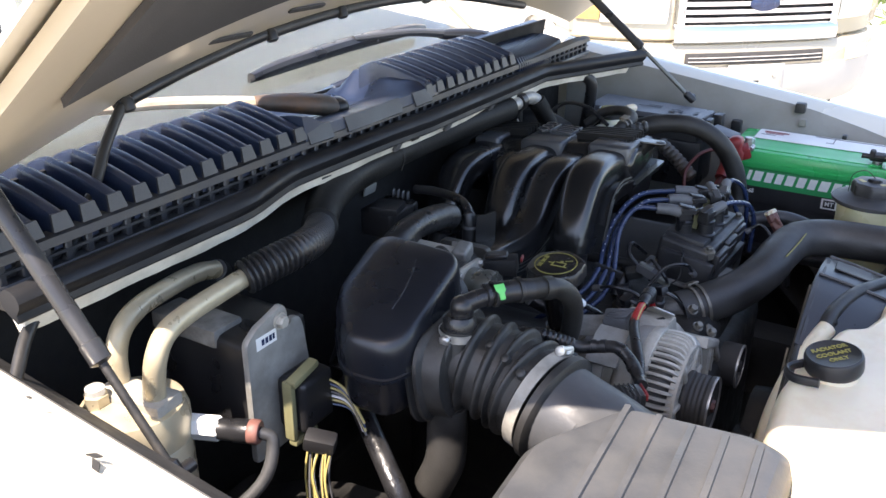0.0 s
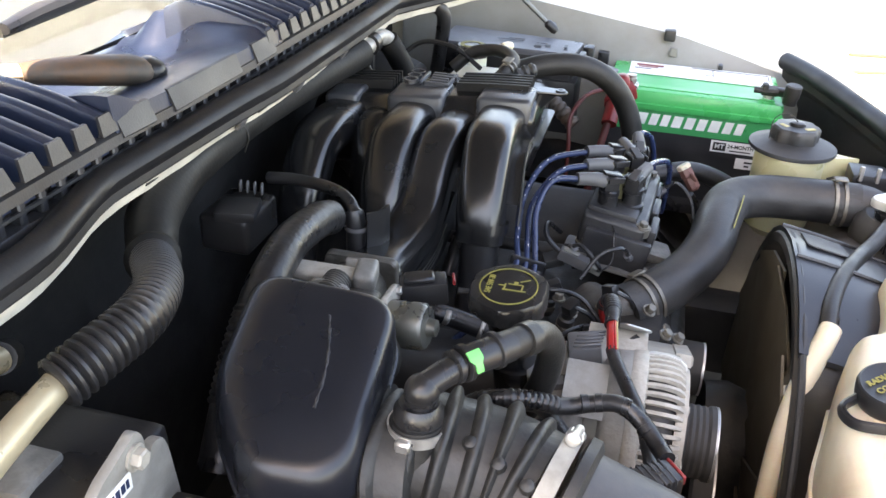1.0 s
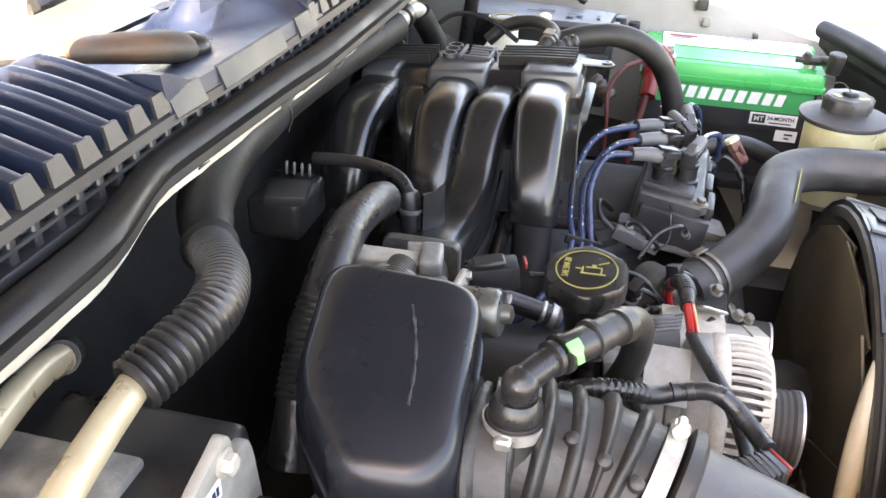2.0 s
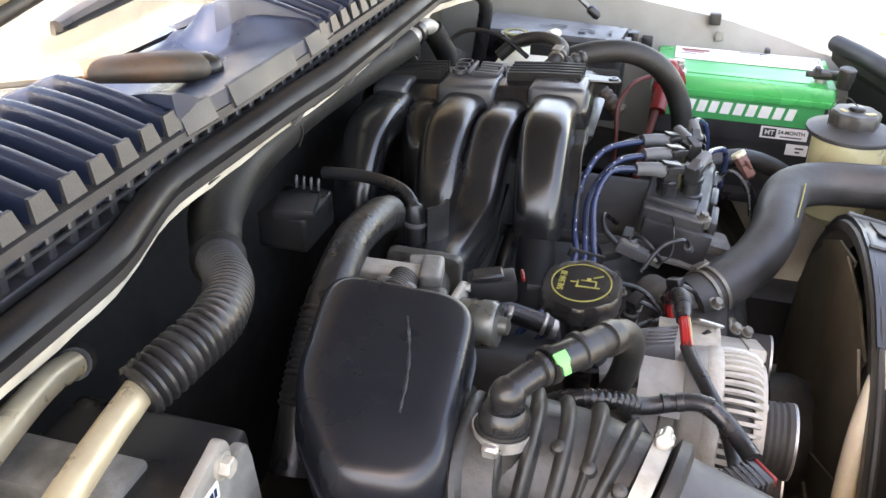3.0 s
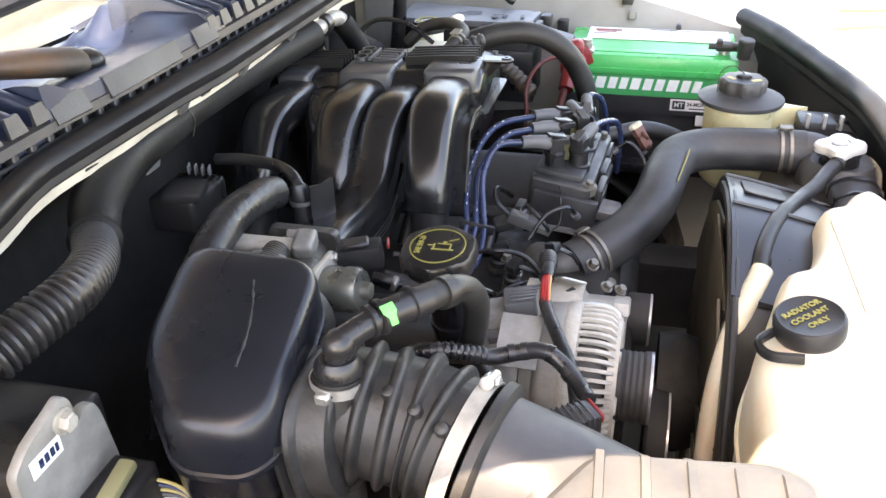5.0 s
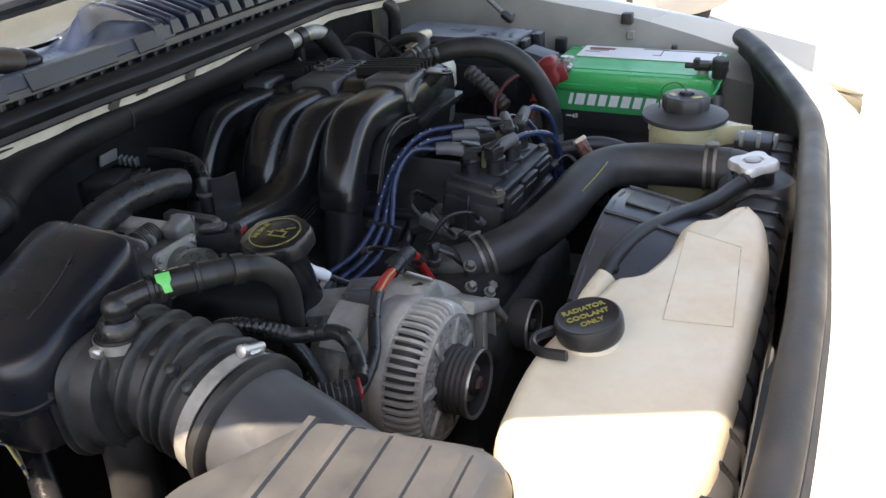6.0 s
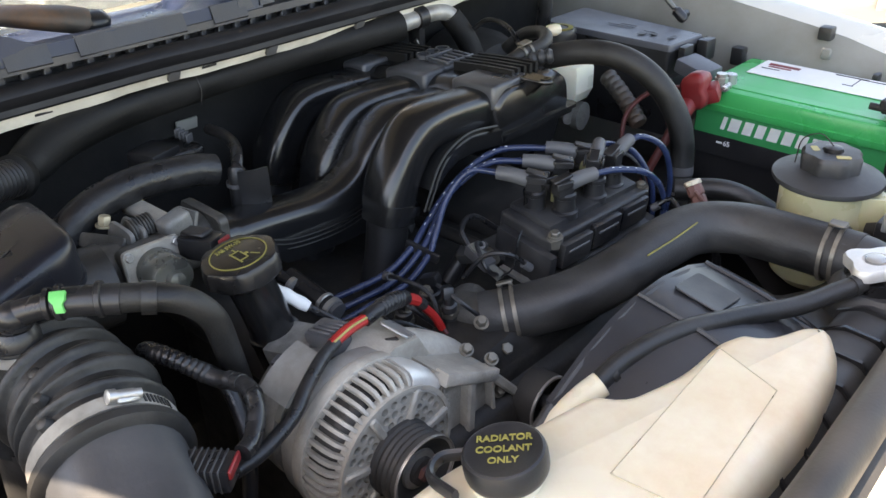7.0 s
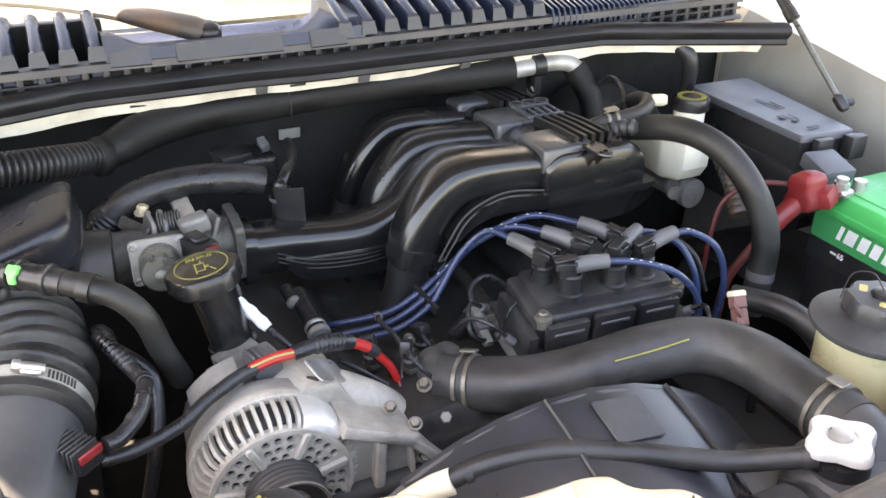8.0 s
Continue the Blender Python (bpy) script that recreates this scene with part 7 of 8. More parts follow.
part("rubber_end", tube([(-0.210, 1.511, 1.056), (-0.200, 1.524, 1.033), (-0.186, 1.535, 0.998), (-0.168, 1.535, 0.94)], 0.0185, 14, 6), "insul", acl)
part("boot_ring", lathe([(0.024, -0.008), (0.026, -0.004), (0.026, 0.004), (0.022, 0.008)], (-0.207, 0.801, 1.024), (0.5, -0.8, 0.2), 22), "insul", acl)
part("corrugated_sleeve", ribbed([(-0.208, 0.802, 1.024), (-0.161, 0.738, 1.042), (-0.137, 0.677, 1.052), (-0.141, 0.630, 1.050), (-0.153, 0.592, 1.042)], 0.0172, 0.0212, 32, 22, 6), "plastic", acl, "black corrugated sleeve")
part("pipe", tube([(-0.154, 0.600, 1.042), (-0.145, 0.545, 1.045), (-0.134, 0.490, 1.048), (-0.127, 0.453, 1.044), (-0.126, 0.436, 1.025), (-0.130, 0.432, 0.995), (-0.132, 0.432, 0.965)], 0.0115, 18, 7), "pipe", acl, "tarnished aluminium pipe")
p1 = thing("liquid_line", (-0.2, 0.5, 1.0), "tarnished aluminium air conditioning pipe", "pipe")
part("pipe", tube([(-0.242, 0.635, 1.015), (-0.236, 0.600, 1.026), (-0.222, 0.545, 1.034), (-0.205, 0.485, 1.038), (-0.193, 0.450, 1.030), (-0.189, 0.436, 1.005), (-0.187, 0.434, 0.965)], 0.0115, 18, 7), "pipe", p1)
part("end_cap", tube([(-0.262, 0.665, 0.995), (-0.252, 0.65, 1.006), (-0.243, 0.637, 1.014)], 0.0135, 14, 3), "rubber", p1)
accu = thing("accumulator", (-0.16, 0.425, 0.85), "dusty aluminium air conditioning accumulator can", "accumulator")
part("can", lathe([(0.045, -0.13), (0.056, -0.12), (0.056, -0.045), (0.054, -0.042), (0.057, -0.040), (0.057, -0.012), (0.053, 0.0), (0.030, 0.006), (0.0, 0.007)], (-0.160, 0.425, 0.965), (0, 0, 1), 34), "pipe", accu)
part("top_block", box((-0.156, 0.430, 0.968), (0.085, 0.040, 0.022), 0.006, 2, turned(0, 0, 8)), "alu", accu)
part("hex_nut", lathe([(0.013, 0), (0.013, 0.016), (0.010, 0.018)], (-0.182, 0.400, 0.966), (0, 0, 1), 6), "pipe", accu)
part("cap", lathe([(0.010, 0.016), (0.010, 0.024), (0.007, 0.026)], (-0.182, 0.400, 0.966), (0, 0, 1), 14), "alu_bright", accu)
psw = thing("pressure_switch", (-0.09, 0.475, 0.927), "pressure switch with white hex body and red seal", "pressure switch")
sd = Vector((0.92, 0.38, 0.0)).normalized()
s0 = Vector((-0.135, 0.458, 0.927))
part("tip", lathe([(0.005, 0), (0.010, 0.006), (0.011, 0.012)], s0, sd, 14), "alu_bright", psw)
part("hex_body", lathe([(0.0125, 0.012), (0.0138, 0.014), (0.0138, 0.046), (0.0125, 0.048)], s0, sd, 6), "white_label", psw, "white hexagonal body", 20)
part("collar", lathe([(0.0118, 0.046), (0.0118, 0.062), (0.0130, 0.064), (0.0130, 0.080)], s0, sd, 20), "plastic", psw)
part("red_seal", lathe([(0.0128, 0.080), (0.0135, 0.081), (0.0135, 0.090), (0.012, 0.092)], s0, sd, 20), "brown", psw)
part("lead", tube([s0 + sd * 0.09, s0 + sd * 0.105 + Vector((0, 0, -0.01)), s0 + sd * 0.095 + Vector((0.01, -0.02, -0.05)), s0 + sd * 0.04 + Vector((0.02, -0.05, -0.10))], 0.007, 10, 6), "plastic_grey", psw)

# ---- engine computer in its bracket ----
pcm = thing("control_module", (-0.12, 0.60, 0.92), "black module box with a grey cast cover plate", "control module")
part("box", box((-0.160, 0.575, 0.935), (0.145, 0.10, 0.135), 0.012, 3), "plastic", pcm)
part("lip", box((-0.185, 0.545, 0.998), (0.10, 0.045, 0.022), 0.004, 2), "alu_dirty", pcm)
pf = face_pose((-0.086, 0.560, 0.960), (0, 1, 0), (0, 0, 1))
plate = prism([(-0.047, -0.10), (0.050, -0.10), (0.052, -0.015), (0.045, 0.036), (0.040, 0.051), (0.027, 0.054), (0.021, 0.046), (0.018, 0.070), (0.012, 0.078), (0.0, 0.074), (-0.030, 0.066), (-0.047, 0.054)], 0.008, 0.006, 3, pf.translation, pf.to_3x3())
part("cover_plate", plate, "alu_grey", pcm, "grey cast cover plate")
part("bolt", bolt(pf @ Vector((0.006, 0.060, 0.008)), pf.to_3x3() @ Vector((0, 0, 1)), 0.0075, 0.009), "alu", pcm)
stk = part("sticker", slab(-0.017, 0.047, 0.032, 0.015, pf @ Matrix.Translation((0, 0, 0.0085))), "white_label", pcm, "small white code sticker")
bars([(-0.023, 0.047, 0.004, 0.007), (-0.017, 0.047, 0.004, 0.007), (-0.011, 0.047, 0.004, 0.007), (-0.006, 0.047, 0.003, 0.007)], pf @ Matrix.Translation((0, 0, 0.009)), "blue_wire", stk)
cn = thing("module_plug", (-0.05, 0.56, 0.90), "black module plug with an olive lever and cut wires", "plug")
part("shell", box(pf @ Vector((0.022, -0.040, 0.025)), (0.055, 0.065, 0.040), 0.008, 3, pf.to_3x3()), "plastic", cn)
part("lever", join(box(pf @ Vector((-0.012, -0.040, 0.030)), (0.008, 0.075, 0.014), 0.003, 2, pf.to_3x3()), box(pf @ Vector((0.008, 0.0, 0.034)), (0.045, 0.009, 0.014), 0.003, 2, pf.to_3x3() @ Matrix.Rotation(radians(12), 3, "Z")), box(pf @ Vector((0.006, -0.082, 0.032)), (0.04, 0.008, 0.012), 0.003, 2, pf.to_3x3())), "olive", cn, "olive plastic lever")
for k in range(7):
    st_ = pf @ Vector((0.040, -0.020 - 0.006 * k, 0.034))
    part("wire", tube([st_, st_ + Vector((0.03, 0.005 + 0.002 * k, -0.012)), st_ + Vector((0.06, 0.0 + 0.001 * k, -0.045))], 0.0016, 6, 5), ("yellow_wire", "blue_wire", "yellow_wire", "boot", "white_label", "yellow_wire", "blue_wire")[k], cn)
part("loom", tube([pf @ Vector((0.095, -0.055, 0.03)), (0.055, 0.585, 0.845), (0.085, 0.575, 0.80), (0.13, 0.545, 0.76)], 0.0125, 14, 7), "tape", cn)
for k in range(11):
    p0 = Vector((-0.030 + 0.0032 * k, 0.545 + 0.004 * math.sin(k * 2.3), 0.885))
    part("wire", tube([p0, p0 + Vector((0.003 * math.sin(k), -0.008, -0.03)), p0 + Vector((0.006 + 0.0005 * k, -0.014 + 0.003 * math.sin(k * 1.7), -0.065))], 0.0013, 6, 5), ("yellow_wire", "yellow_wire", "boot", "yellow_wire", "white_label", "yellow_wire", "boot")[k % 7], cn)
part("lower_plug", box((-0.015, 0.548, 0.894), (0.036, 0.022, 0.020), 0.005, 2, turned(10, 10, 25)), "plastic", cn)
part("lower_loom", tube([(-0.008, 0.531, 0.822), (-0.004, 0.525, 0.79), (0.002, 0.515, 0.72)], 0.016, 12, 5), "rubber", cn)

# ---- odd pieces behind the resonator ----
es = thing("purge_valve", (-0.22, 1.0, 0.98), "black purge valve with terminals", "valve")
part("body", box((-0.215, 0.985, 0.975), (0.06, 0.08, 0.045), 0.008, 3), "plastic", es)
part("cap", box((-0.205, 0.965, 1.000), (0.045, 0.045, 0.012), 0.003, 2, turned(0, 0, 15)), "plastic", es)
part("terminals", join(*[box((-0.225 + 0.009 * k, 1.012, 1.006), (0.003, 0.012, 0.012), 0.001, 1, turned(0, 0, 20)) for k in range(4)]), "boot", es)
cdt = thing("loom_conduit", (-0.1, 0.9, 0.98), "black taped engine loom curving behind the resonator", "wiring harness")
part("sleeve", tube([(-0.104, 0.985, 0.998), (-0.107, 0.955, 1.007), (-0.109, 0.895, 1.013), (-0.105, 0.840, 1.008), (-0.104, 0.800, 0.988), (-0.104, 0.76, 0.95), (-0.10, 0.70, 0.88)], 0.0195, 18, 8), "tape", cdt)
part("ribbed_sleeve", ribbed([(-0.104, 0.800, 0.988), (-0.104, 0.775, 0.966), (-0.103, 0.735, 0.925)], 0.0195, 0.0215, 14, 18, 4), "tape", cdt)
vh = thing("vacuum_pipe", (-0.1, 1.0, 1.0), "small black vacuum pipe with an elbow", "hose")
part("pipe", tube([(-0.205, 1.045, 1.006), (-0.165, 1.040, 1.011), (-0.118, 1.026, 1.013), (-0.090, 1.010, 1.008), (-0.080, 1.001, 0.990), (-0.078, 0.998, 0.940)], lambda t: 0.0072 + 0.004 * (t > 0.70), 14, 8), "plastic", vh)
part("band", lathe([(0.013, -0.002), (0.0138, -0.002), (0.0138, 0.003), (0.013, 0.003)], (-0.078, 0.999, 0.984), (0, 0, 1), 18, False), "boot", vh)
sb = thing("black_bracket", (-0.06, 1.0, 0.95), "thin black upright bracket beside the vacuum pipe", "bracket")
part("leaf", loft([[Vector(p) for p in ((-0.062, 0.990, z), (-0.050, 1.000 + 0.1 * (z - 0.93), z), (-0.046, 1.022, z), (-0.050, 1.022, z), (-0.054, 1.003, z), (-0.064, 0.994, z))] for z in (0.91, 0.96, 1.006)]), "plastic", sb)
sp_ = thing("spring_pin", (-0.05, 0.91, 1.01), "small yellow-stained clip pin", "clip")
part("pin", join(lathe([(0.003, 0), (0.0042, 0.006), (0.003, 0.010)], (-0.100, 0.886, 0.992), (0, 0, 1), 10), box((-0.100, 0.886, 1.006), (0.020, 0.0022, 0.0015), 0.0008, 1, turned(0, 0, 40))), "yellow", sp_)
rt = thing("firewall_label", (-0.2, 1.02, 1.0), "small grey tag hanging under the air line", "tag")
part("tag", box((-0.318, 1.076, 0.975), (0.004, 0.034, 0.018), 0.002, 2, turned(0, 15, 0)), "plate", rt)
bc = thing("brown_plug", (0.285, 1.43, 0.92), "brown electrical plug with a pale end", "plug")
bd = Vector((0.024, -0.006, -0.034)).normalized()
bo_ = Vector((0.283, 1.430, 0.938))
part("body", lathe([(0.0085, 0.0), (0.0100, 0.003), (0.0105, 0.016), (0.0090, 0.018), (0.0098, 0.020), (0.0098, 0.036), (0.006, 0.040)], bo_, bd, 8), "brown", bc, "", 25)
part("latch", box(bo_ + bd * 0.018 + Vector((0.006, -0.008, 0.004)), (0.006, 0.005, 0.018), 0.0015, 1, turned(15, -35, 0)), "brown", bc)
part("end", lathe([(0.0095, -0.003), (0.0112, -0.001), (0.0112, 0.003), (0.0095, 0.004)], bo_, bd, 8), "tank", bc, "pale end ring")
part("wire", tube([(0.30, 1.43, 0.895), (0.32, 1.44, 0.86), (0.33, 1.44, 0.8)], 0.006, 8), "tape", bc)
lh = thing("lower_hose", (0.1, 0.62, 0.9), "dark drain bellows under the intake hose", "hose")
part("hose", tube([(0.085, 0.655, 0.915), (0.087, 0.652, 0.88), (0.085, 0.65, 0.84), (0.07, 0.65, 0.8)], 0.024, 16, 6), "rubber", lh)
hh = thing("heater_hose", (0.25, 1.45, 0.88), "black hoses low beside the battery", "hose")
part("hose", tube([(0.24, 1.47, 0.90), (0.30, 1.50, 0.905), (0.36, 1.52, 0.88), (0.40, 1.55, 0.83)], 0.015, 12, 6), "rubber", hh)
fcl = thing("fender_bumper", (0.238, 1.935, 1.0), "black rubber hood bump stop on the far fender", "bump stop")
part("block", box((0.238, 1.925, fender_z(0.238) + 0.014), (0.022, 0.022, 0.022), 0.004, 2), "rubber", fcl)
part("foot", box((0.25, 1.905, fender_z(0.25) - 0.012), (0.016, 0.006, 0.018), 0.002, 1), "paint_dull", fcl)
for x, y, z, s in ((0.118, 1.875, 0.965, 0.022), (0.34, 1.884, 0.97, 0.010)):
    wl = thing("wing_clip", (x, y, z), "black plastic clip on the inner wing", "clip", "inner wing clips")
    part("clip", box((x, y, z), (s, 0.02, s * 1.4), 0.004, 2), "plastic", wl)
hb = thing("wing_loom", (-0.20, 1.72, 1.05), "dark loom dropping down the rear corner of the bay", "wiring harness")
part("loom", tube([(-0.185, 1.68, 1.085), (-0.165, 1.70, 1.06), (-0.17, 1.705, 1.0), (-0.18, 1.70, 0.92)], 0.013, 12, 7), "tape", hb)

# ---- thin wiring and small brackets round the engine's front ----
WIRES = [
    [(0.150, 1.180, 0.905), (0.165, 1.150, 0.925), (0.190, 1.140, 0.905), (0.185, 1.165, 0.885), (0.155, 1.175, 0.880)],
    [(0.225, 1.175, 0.905), (0.215, 1.150, 0.930), (0.190, 1.135, 0.925), (0.170, 1.120, 0.895)],
    [(0.255, 1.385, 0.910), (0.275, 1.395, 0.925), (0.300, 1.385, 0.905), (0.310, 1.37, 0.87)],
    [(0.105, 1.060, 0.900), (0.140, 1.050, 0.915), (0.175, 1.060, 0.905), (0.205, 1.050, 0.88)],
    [(0.150, 0.930, 0.910), (0.175, 0.955, 0.925), (0.200, 0.990, 0.915), (0.215, 1.03, 0.885)],
    [(0.120, 1.400, 0.945), (0.150, 1.430, 0.950), (0.185, 1.450, 0.935), (0.205, 1.46, 0.89)],
]
for way in WIRES:
    wob = thing("thin_wire", way[0], "thin black engine wire with a crimped end", "wire", "thin engine wires")
    part("strand", tube(way, 0.0028, 8, 7), "tape", wob)
    part("crimp", tube([way[0], Vector(way[0]).lerp(Vector(way[1]), 0.35)], 0.0052, 10, 2), "boot", wob)
rail = thing("fuel_rail", (0.0, 1.17, 0.90), "dark fuel rail with injectors under the runners", "fuel rail")
part("tube", tube([(-0.20, 1.205, 0.872), (0.02, 1.200, 0.884), (0.125, 1.192, 0.892), (0.150, 1.185, 0.892)], 0.0085, 12, 5), "iron", rail)
part("end_fitting", lathe([(0.006, 0), (0.010, 0.001), (0.010, 0.012), (0.007, 0.013), (0.007, 0.022)], (0.148, 1.186, 0.892), (0.9, -0.3, 0.0), 14), "clamp_dull", rail)
for x in (0.115, 0.0, -0.11):
    inj = part("injector", tube([(x, 1.198, 0.888), (x - 0.004, 1.178, 0.868), (x - 0.008, 1.160, 0.845)], 0.0105, 12, 4), "plastic", rail)
    part("injector_plug", box((x + 0.014, 1.176, 0.886), (0.026, 0.018, 0.016), 0.003, 2, turned(20, -15, 20)), "plastic_grey", inj)
for p, a_, s_ in (((0.135, 1.105, 0.868), 20, 1.0), ((0.205, 1.060, 0.902), -35, 0.8), ((0.165, 1.030, 0.890), 60, 0.9), ((0.245, 1.160, 0.862), 10, 1.1)):
    sn_ = thing("engine_sensor", p, "small dark engine sensor with a plug", "sensor", "engine sensors")
    q = Vector(p)
    r_ = turned(0, -20, a_)
    part("body", lathe([(0.011 * s_, -0.02), (0.011 * s_, 0.004), (0.008 * s_, 0.006), (0.008 * s_, 0.018), (0.006 * s_, 0.020)], q, (0.15, -0.2, 1), 14), "coil", sn_)
    part("hex", lathe([(0.013 * s_, -0.012), (0.013 * s_, -0.005)], q, (0.15, -0.2, 1), 6), "clamp_dull", sn_)
    part("plug", box(q + Vector((0.004, -0.006, 0.022)), (0.022 * s_, 0.015 * s_, 0.014), 0.003, 2, r_), "plastic", sn_)
    part("wire", tube([q + Vector((0.008, -0.008, 0.024)), q + Vector((0.026, -0.004, 0.014)), q + Vector((0.034, 0.018, -0.012))], 0.0026, 6, 5), "tape", sn_)
thm = thing("thermostat_housing", (0.215, 1.085, 0.87), "grimy cast thermostat housing with bolts", "housing")
part("flange", prism([(-0.036, -0.030), (0.036, -0.026), (0.040, 0.024), (-0.030, 0.032)], 0.012, 0.010, 3, (0.205, 1.085, 0.852), turned(-12, 10, 30)), "alu_dark", thm)
part("neck", tube([(0.185, 1.115, 0.870), (0.205, 1.088, 0.880), (0.240, 1.100, 0.886)], 0.024, 16, 5), "alu_dark", thm)
for p in ((0.178, 1.070, 0.866), (0.232, 1.072, 0.858)):
    part("bolt", bolt(p, (0.1, -0.2, 1), 0.0065, 0.009), "clamp_dull", thm)
hbk = thing("coil_bracket", (0.235, 1.20, 0.875), "grey pressed coil bracket with bolts", "bracket")
part("strip", loft([[Vector(p) for p in ((x, 1.178 - k, z), (x, 1.215 - k, z), (x, 1.215 - k, z - 0.004), (x, 1.178 - k, z - 0.004))] for x, z, k in ((0.175, 0.886, 0.0), (0.215, 0.884, 0.004), (0.258, 0.874, 0.008), (0.268, 0.855, 0.010))]), "alu_dirty", hbk)
for p in ((0.205, 1.192, 0.888), (0.245, 1.186, 0.880)):
    part("bolt", bolt(p, (0.1, -0.1, 1), 0.006, 0.007), "clamp_dull", hbk)
for p, d_, r_ in (((0.255, 1.055, 0.905), (0.4, -0.3, 0.8), 0.006), ((0.275, 1.07, 0.872), (0.6, -0.2, 0.7), 0.007), ((0.29, 1.04, 0.845), (0.7, -0.2, 0.6), 0.006), ((0.15, 1.08, 0.885), (0, 0, 1), 0.006)):
    part("cover_bolt", bolt(p, d_, r_, 0.009), "clamp_dull", engine)

# ---- neighbouring SUV ----
suv = thing("parked_suv", (-0.404, 4.671, 0.0), "beige parked SUV with a chrome slatted grille", "car")
NB = Matrix.Translation((-0.404, 4.671, 0.0)) @ Matrix.Rotation(radians(43.8), 4, "Z")


def spart(name, bm, material, label="", parent=None, angle=38):
    bmesh.ops.transform(bm, matrix=NB, verts=bm.verts)
    return part(name, bm, material, parent or suv, label, angle)


def bow(x):
    """How far the front draws back at x."""
    return 0.30 * (abs(x) / 0.93) ** 3.2


def strip(x0, x1, prof, n=24):
    return loft([[Vector((x, bow(x) + y, z)) for y, z in prof] for x in [lerp(x0, x1, i / n) for i in range(n + 1)]])


spart("bumper", strip(-0.93, 0.93, [(0.02, 0.40), (-0.02, 0.48), (-0.04, 0.54), (-0.04, 0.67), (-0.02, 0.70), (0.10, 0.71), (0.14, 0.40)]), "beige")
spart("lower_bumper", strip(-0.90, 0.90, [(0.03, 0.34), (-0.01, 0.38), (-0.045, 0.46), (-0.05, 0.58), (0.0, 0.59), (0.14, 0.55), (0.14, 0.34)]), "grey_trim", "grey plastic lower bumper")
op = spart("bumper_opening", strip(-0.40, 0.40, [(-0.053, 0.598), (-0.054, 0.625), (-0.050, 0.655), (-0.02, 0.658), (-0.02, 0.596)]), "felt", "dark bumper air slot")
for z in (0.612, 0.632):
    spart("slot_bar", strip(-0.39, 0.39, [(-0.058, z), (-0.060, z + 0.005), (-0.054, z + 0.007), (-0.050, z)]), "chrome", "", op)
spart("nose", strip(-0.92, 0.92, [(0.04, 0.69), (0.0, 0.72), (0.02, 0.98), (0.08, 1.05), (0.55, 1.12), (0.9, 1.14), (0.9, 0.7)]), "beige")
gf = spart("grille", strip(-0.44, 0.44, [(-0.02, 0.745), (-0.03, 0.75), (-0.01, 1.0), (0.01, 1.01), (0.03, 0.76)]), "felt", "dark grille opening")
spart("grille_frame", join(strip(-0.47, 0.47, [(-0.035, 0.705), (-0.055, 0.715), (-0.058, 0.755), (-0.045, 0.79), (-0.03, 0.80), (-0.01, 0.75)]), strip(-0.46, 0.46, [(-0.01, 0.995), (-0.03, 1.0), (-0.025, 1.03), (0.0, 1.04), (0.02, 1.01)]),
      *[loft([[Vector((s * (0.44 + dx), bow(0.44) + y, z)) for dx, y in ((-0.018, -0.045), (0.02, -0.045), (0.025, 0.0), (-0.018, 0.0))] for z in (0.73, 1.02)]) for s in (-1, 1)]), "chrome", "chrome grille surround", gf)
for k in range(5):
    z = 0.81 + 0.039 * k
    spart("grille_bar", strip(-0.43, 0.43, [(-0.035, z), (-0.05, z + 0.004), (-0.05, z + 0.024), (-0.035, z + 0.030), (-0.02, z + 0.012)]), "chrome", "", gf)
badge = lathe([(0.08, 0), (0.085, 0.006), (0.075, 0.012), (0.0, 0.014)], (0, -0.045, 0.90), (0, -1, 0), 28)
bmesh.ops.scale(badge, vec=(1, 1, 0.45), verts=badge.verts, space=Matrix.Translation((0, 0, -0.90)))
spart("badge", badge, "blue_wire", "plain blue oval badge", gf)
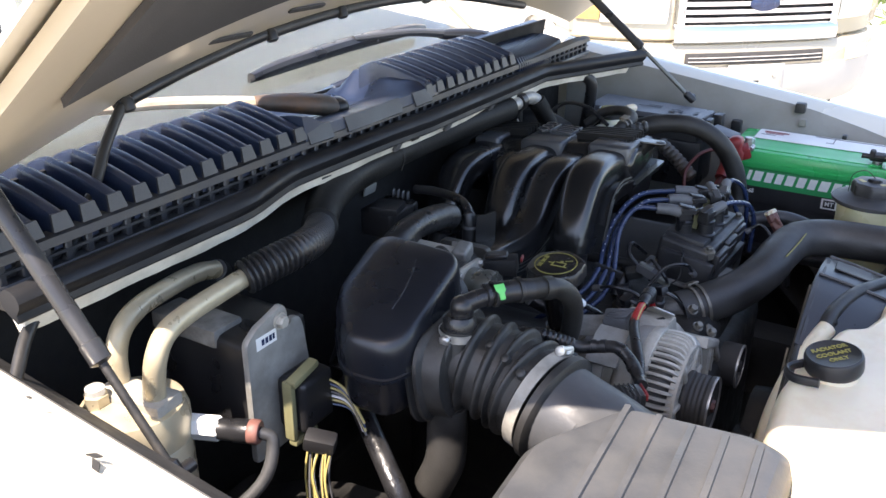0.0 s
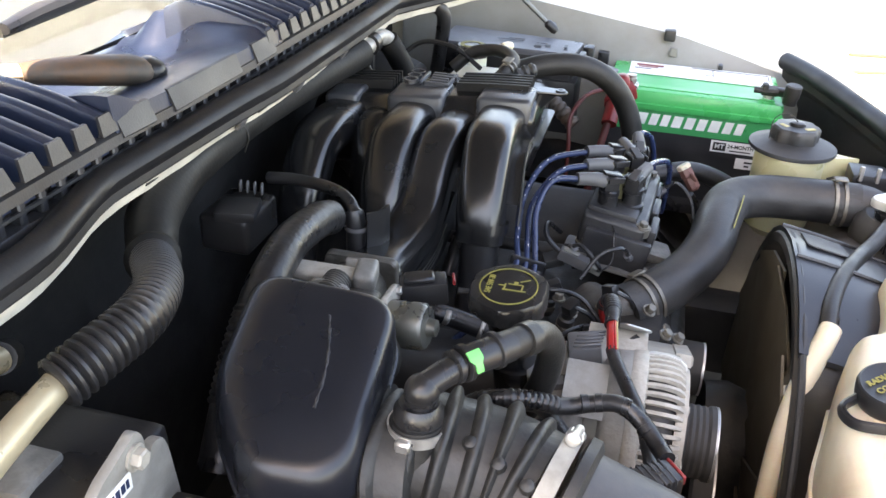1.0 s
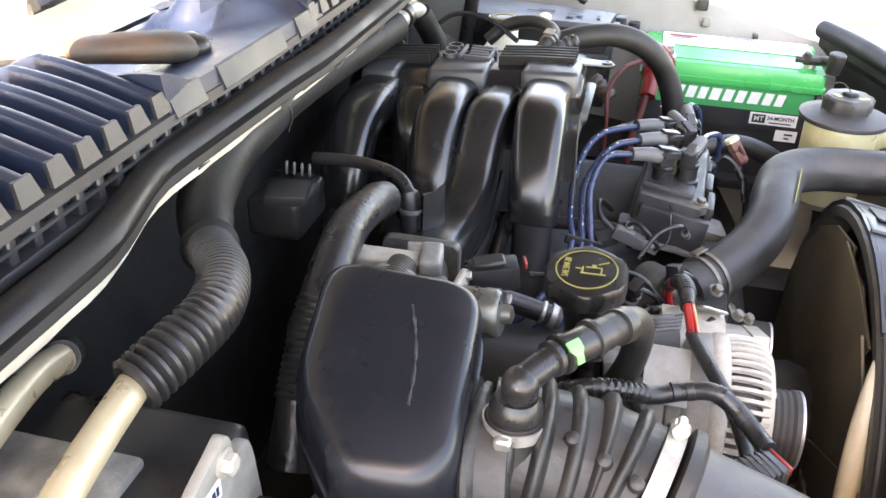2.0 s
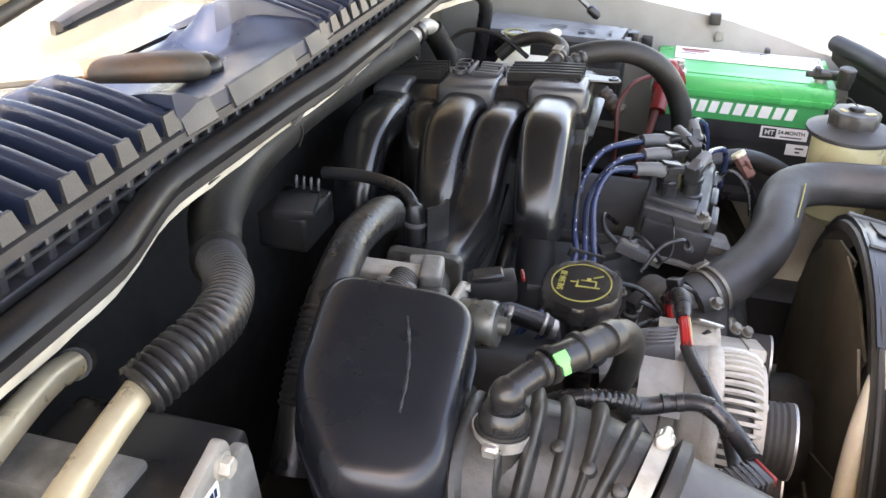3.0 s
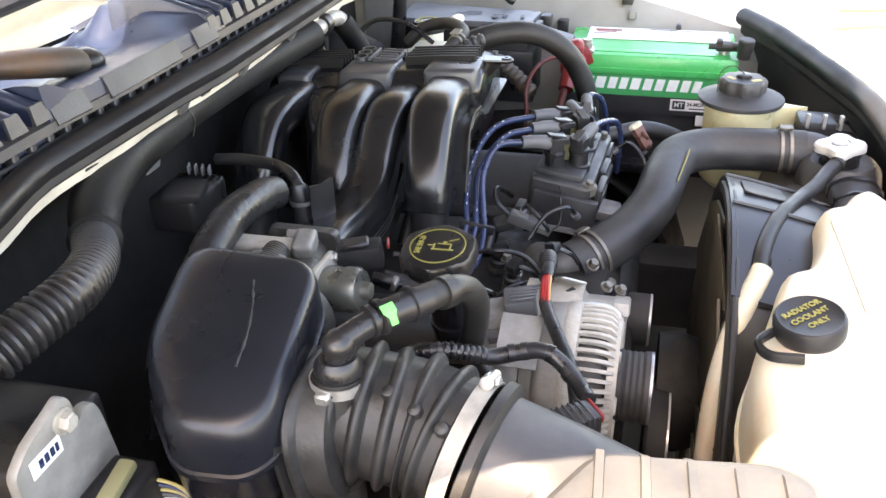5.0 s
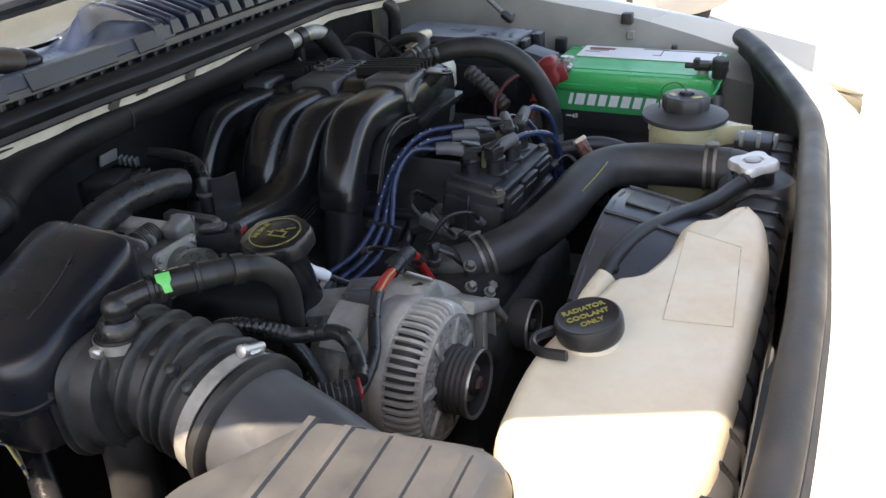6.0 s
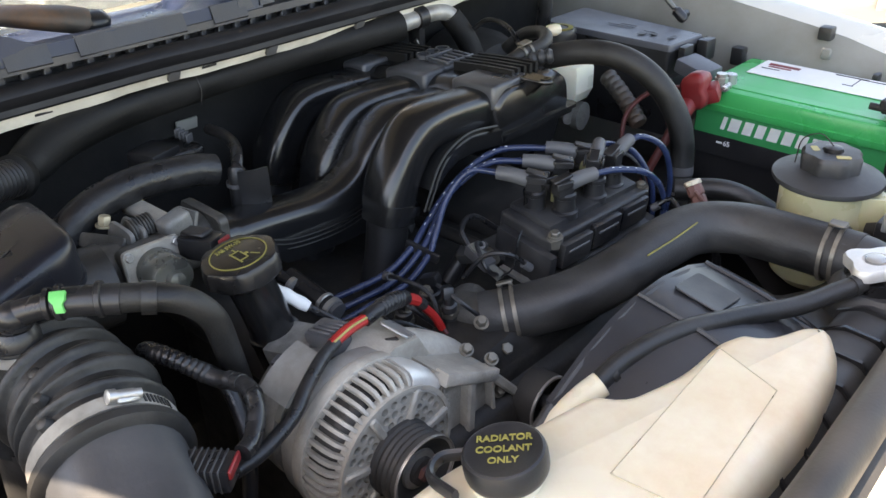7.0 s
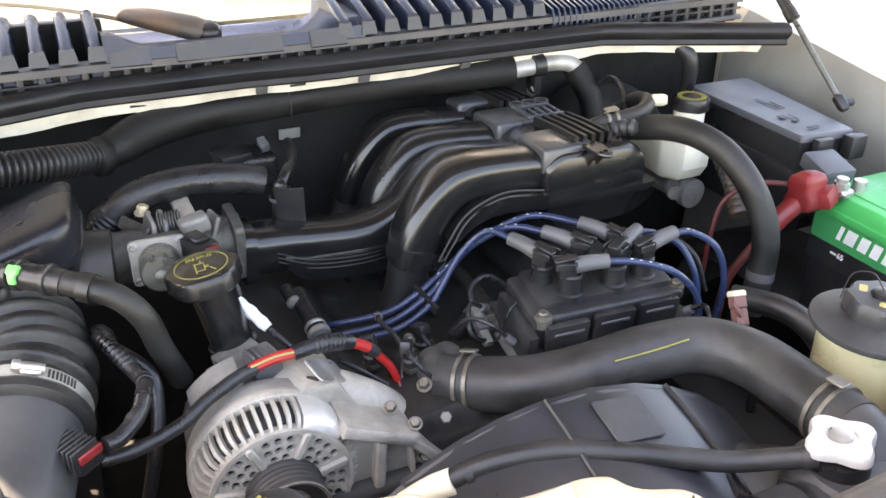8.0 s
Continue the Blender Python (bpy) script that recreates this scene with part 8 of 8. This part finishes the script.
for s in (-1, 1):
    hl = spart("headlight", loft([[Vector((s * x, bow(x) - 0.012 + y, z)) for y, z in ((0.0, 0.80), (-0.012, 0.84), (-0.010, 0.95), (0.01, 0.99), (0.06, 0.99), (0.06, 0.80))] for x in [lerp(0.50, 0.80, i / 8) for i in range(9)]]), "lamp", "clear headlight")
    spart("turn_lens", loft([[Vector((s * x, bow(x) - 0.010 + y, z)) for y, z in ((0.0, 0.81), (-0.010, 0.84), (-0.008, 0.94), (0.01, 0.97), (0.05, 0.97), (0.05, 0.81))] for x in [lerp(0.81, 0.90, i / 4) for i in range(5)]]), "amber", "amber corner lens", hl)
    spart("fog_lamp", loft([[Vector((s * x, bow(x) - 0.05 + y, z)) for y, z in ((0.0, 0.578), (-0.010, 0.585), (-0.010, 0.645), (0.0, 0.652), (0.05, 0.652), (0.05, 0.578))] for x in [lerp(0.585, 0.775, i / 6) for i in range(7)]]), "fog", "pale yellow fog lamp")
    spart("fender", loft([[Vector((s * x, y, z)) for x, z in ((0.86, 0.72), (0.93, 0.75), (0.945, 0.95), (0.90, 1.08), (0.80, 1.12), (0.80, 0.7))] for y in (0.28, 0.5, 0.8, 1.3, 1.7)]), "beige")
    arch = loft([[Vector((s * 0.935, 0.80 + r * math.cos(a), 0.38 + r * math.sin(a))) for r in (0.37, 0.46)] + [Vector((s * 0.90, 0.80 + r * math.cos(a), 0.38 + r * math.sin(a))) for r in (0.46, 0.37)] for a in [math.pi * i / 14 for i in range(15)]])
    spart("arch_trim", arch, "grey_trim")
    wh = spart("wheel", lathe([(0.20, -0.11), (0.34, -0.11), (0.365, -0.08), (0.37, 0.0), (0.365, 0.08), (0.34, 0.11), (0.22, 0.11)], (s * 0.80, 0.80, 0.37), (1, 0, 0), 36), "tyre", "black tyre")
    spart("rim", lathe([(0.21, 0.06), (0.22, 0.10), (0.20, 0.09), (0.08, 0.05), (0.05, 0.08), (0.0, 0.085)], (s * 0.80, 0.80, 0.37), (s, 0, 0), 30), "alu_bright", "alloy rim", wh)
spart("bonnet", loft([[Vector((x, y, z + 0.05 * (1 - (x / 0.85) ** 2))) for y, z in ((0.06, 1.04), (0.5, 1.10), (1.1, 1.16), (1.1, 1.10), (0.06, 1.0))] for x in [lerp(-0.85, 0.85, i / 12) for i in range(13)]]), "beige")
cabn = spart("cabin", loft([[Vector((x * w, y, z)) for x, y in ((-0.9, y0), (0.9, y0), (0.9, 4.4), (-0.9, 4.4))] for z, w, y0 in ((0.45, 1.0, 1.2), (1.12, 1.0, 1.15), (1.70, 0.78, 1.95), (1.74, 0.72, 2.1))]), "beige")
spart("windscreen", loft([[Vector(p) for p in ((-0.78 * w, y - 0.01, z), (0.78 * w, y - 0.01, z), (0.78 * w, y + 0.02, z), (-0.78 * w, y + 0.02, z))] for z, w, y in ((1.16, 1.0, 1.19), (1.66, 0.80, 1.88))]), "dash", "dark tinted windscreen", cabn)
for s in (-1, 1):
    spart("side_window", loft([[Vector((s * (w + 0.012), y, z)) for y in (1.7 + dy, 2.6, 3.6, 4.2)] + [Vector((s * (w - 0.02), y, z)) for y in (4.2, 3.6, 2.6, 1.7 + dy)] for z, w, dy in ((1.16, 0.89, 0.0), (1.6, 0.74, 0.4))]), "dash", "dark side glass", cabn)
    spart("door_mirror", box((s * 1.02, 1.55, 1.15), (0.20, 0.12, 0.15), 0.04, 3), "beige")
npl = spart("number_plate", box((0, -0.062, 0.505), (0.305, 0.008, 0.152), 0.004, 2), "plate", "pale plate with bolts and a plain dark mark")
spart("plate_frame", box((0, -0.054, 0.505), (0.33, 0.008, 0.175), 0.006, 2), "grey_trim", "", npl)
for s in (-1, 1):
    spart("plate_bolt", lathe([(0.010, 0), (0.010, 0.006), (0.006, 0.008)], (s * 0.10, -0.066, 0.535), (0, -1, 0), 12), "steel", "", npl)
spart("plate_mark", box((0, -0.0675, 0.492), (0.035, 0.002, 0.035), 0.001, 1), "black_print", "", npl)
spart("underbody", box((0, 2.2, 0.38), (1.6, 3.8, 0.2), 0.04), "dark")

# ---- fence, rods, hedge behind ----
fence = thing("chain_link_fence", (2.5, 8.5, 0.0), "grey chain link fence before weeds", "fence")
for k in range(6):
    part("post", lathe([(0.03, 0), (0.03, 1.8), (0.0, 1.83)], (0.2 + 1.6 * k, 8.0 + 0.2 * k, 0), (0, 0, 1), 12), "steel", fence)
mesh_ = bmesh.new()
for k in range(90):
    for sgn in (-1, 1):
        x0 = 0.2 + 0.1 * k
        a, b = Vector((x0, 8.0 + 0.125 * (x0 - 0.2), 0.05)), Vector((x0 + sgn * 1.7, 8.0 + 0.125 * (x0 + sgn * 1.7 - 0.2), 1.75))
        w = Vector((0.004, 0, 0))
        vs = [mesh_.verts.new(q) for q in (a - w, a + w, b + w, b - w)]
        mesh_.faces.new(vs)
part("mesh_wire", mesh_, "steel", fence)
weeds = bmesh.new()
rng = random.Random(4)
for k in range(5000):
    x, y = rng.uniform(-14, 16), rng.uniform(9.0, 13)
    h = rng.uniform(0.2, 1.9)
    c = Vector((x, y, h * rng.random()))
    s = rng.uniform(0.05, 0.14)
    d1, d2 = Vector((rng.uniform(-1, 1), rng.uniform(-1, 1), rng.uniform(0, 1))) * s, Vector((rng.uniform(-1, 1), rng.uniform(-1, 1), rng.uniform(-1, 1))) * s * 0.4
    vs = [weeds.verts.new(q) for q in (c - d1, c + d2, c + d1, c - d2)]
    weeds.faces.new(vs)
solid("weeds", weeds, "leaf", "tall green weeds behind the fence", "weeds", kind="stuff")
for k in range(2):
    rod = thing("red_rod", (1.6, 6.0 + 0.25 * k, 0.08), "rusty red steel rod lying on the ground", "rod", "red rods")
    part("rod", tube([(1.25 + 0.1 * k, 5.5 + 0.25 * k, 0.05 + 0.05 * (k % 2)), (2.2, 5.8 + 0.3 * k, 0.05), (4.2, 6.1 + 0.2 * k, 0.05)], 0.012, 8, 4), "rust", rod)
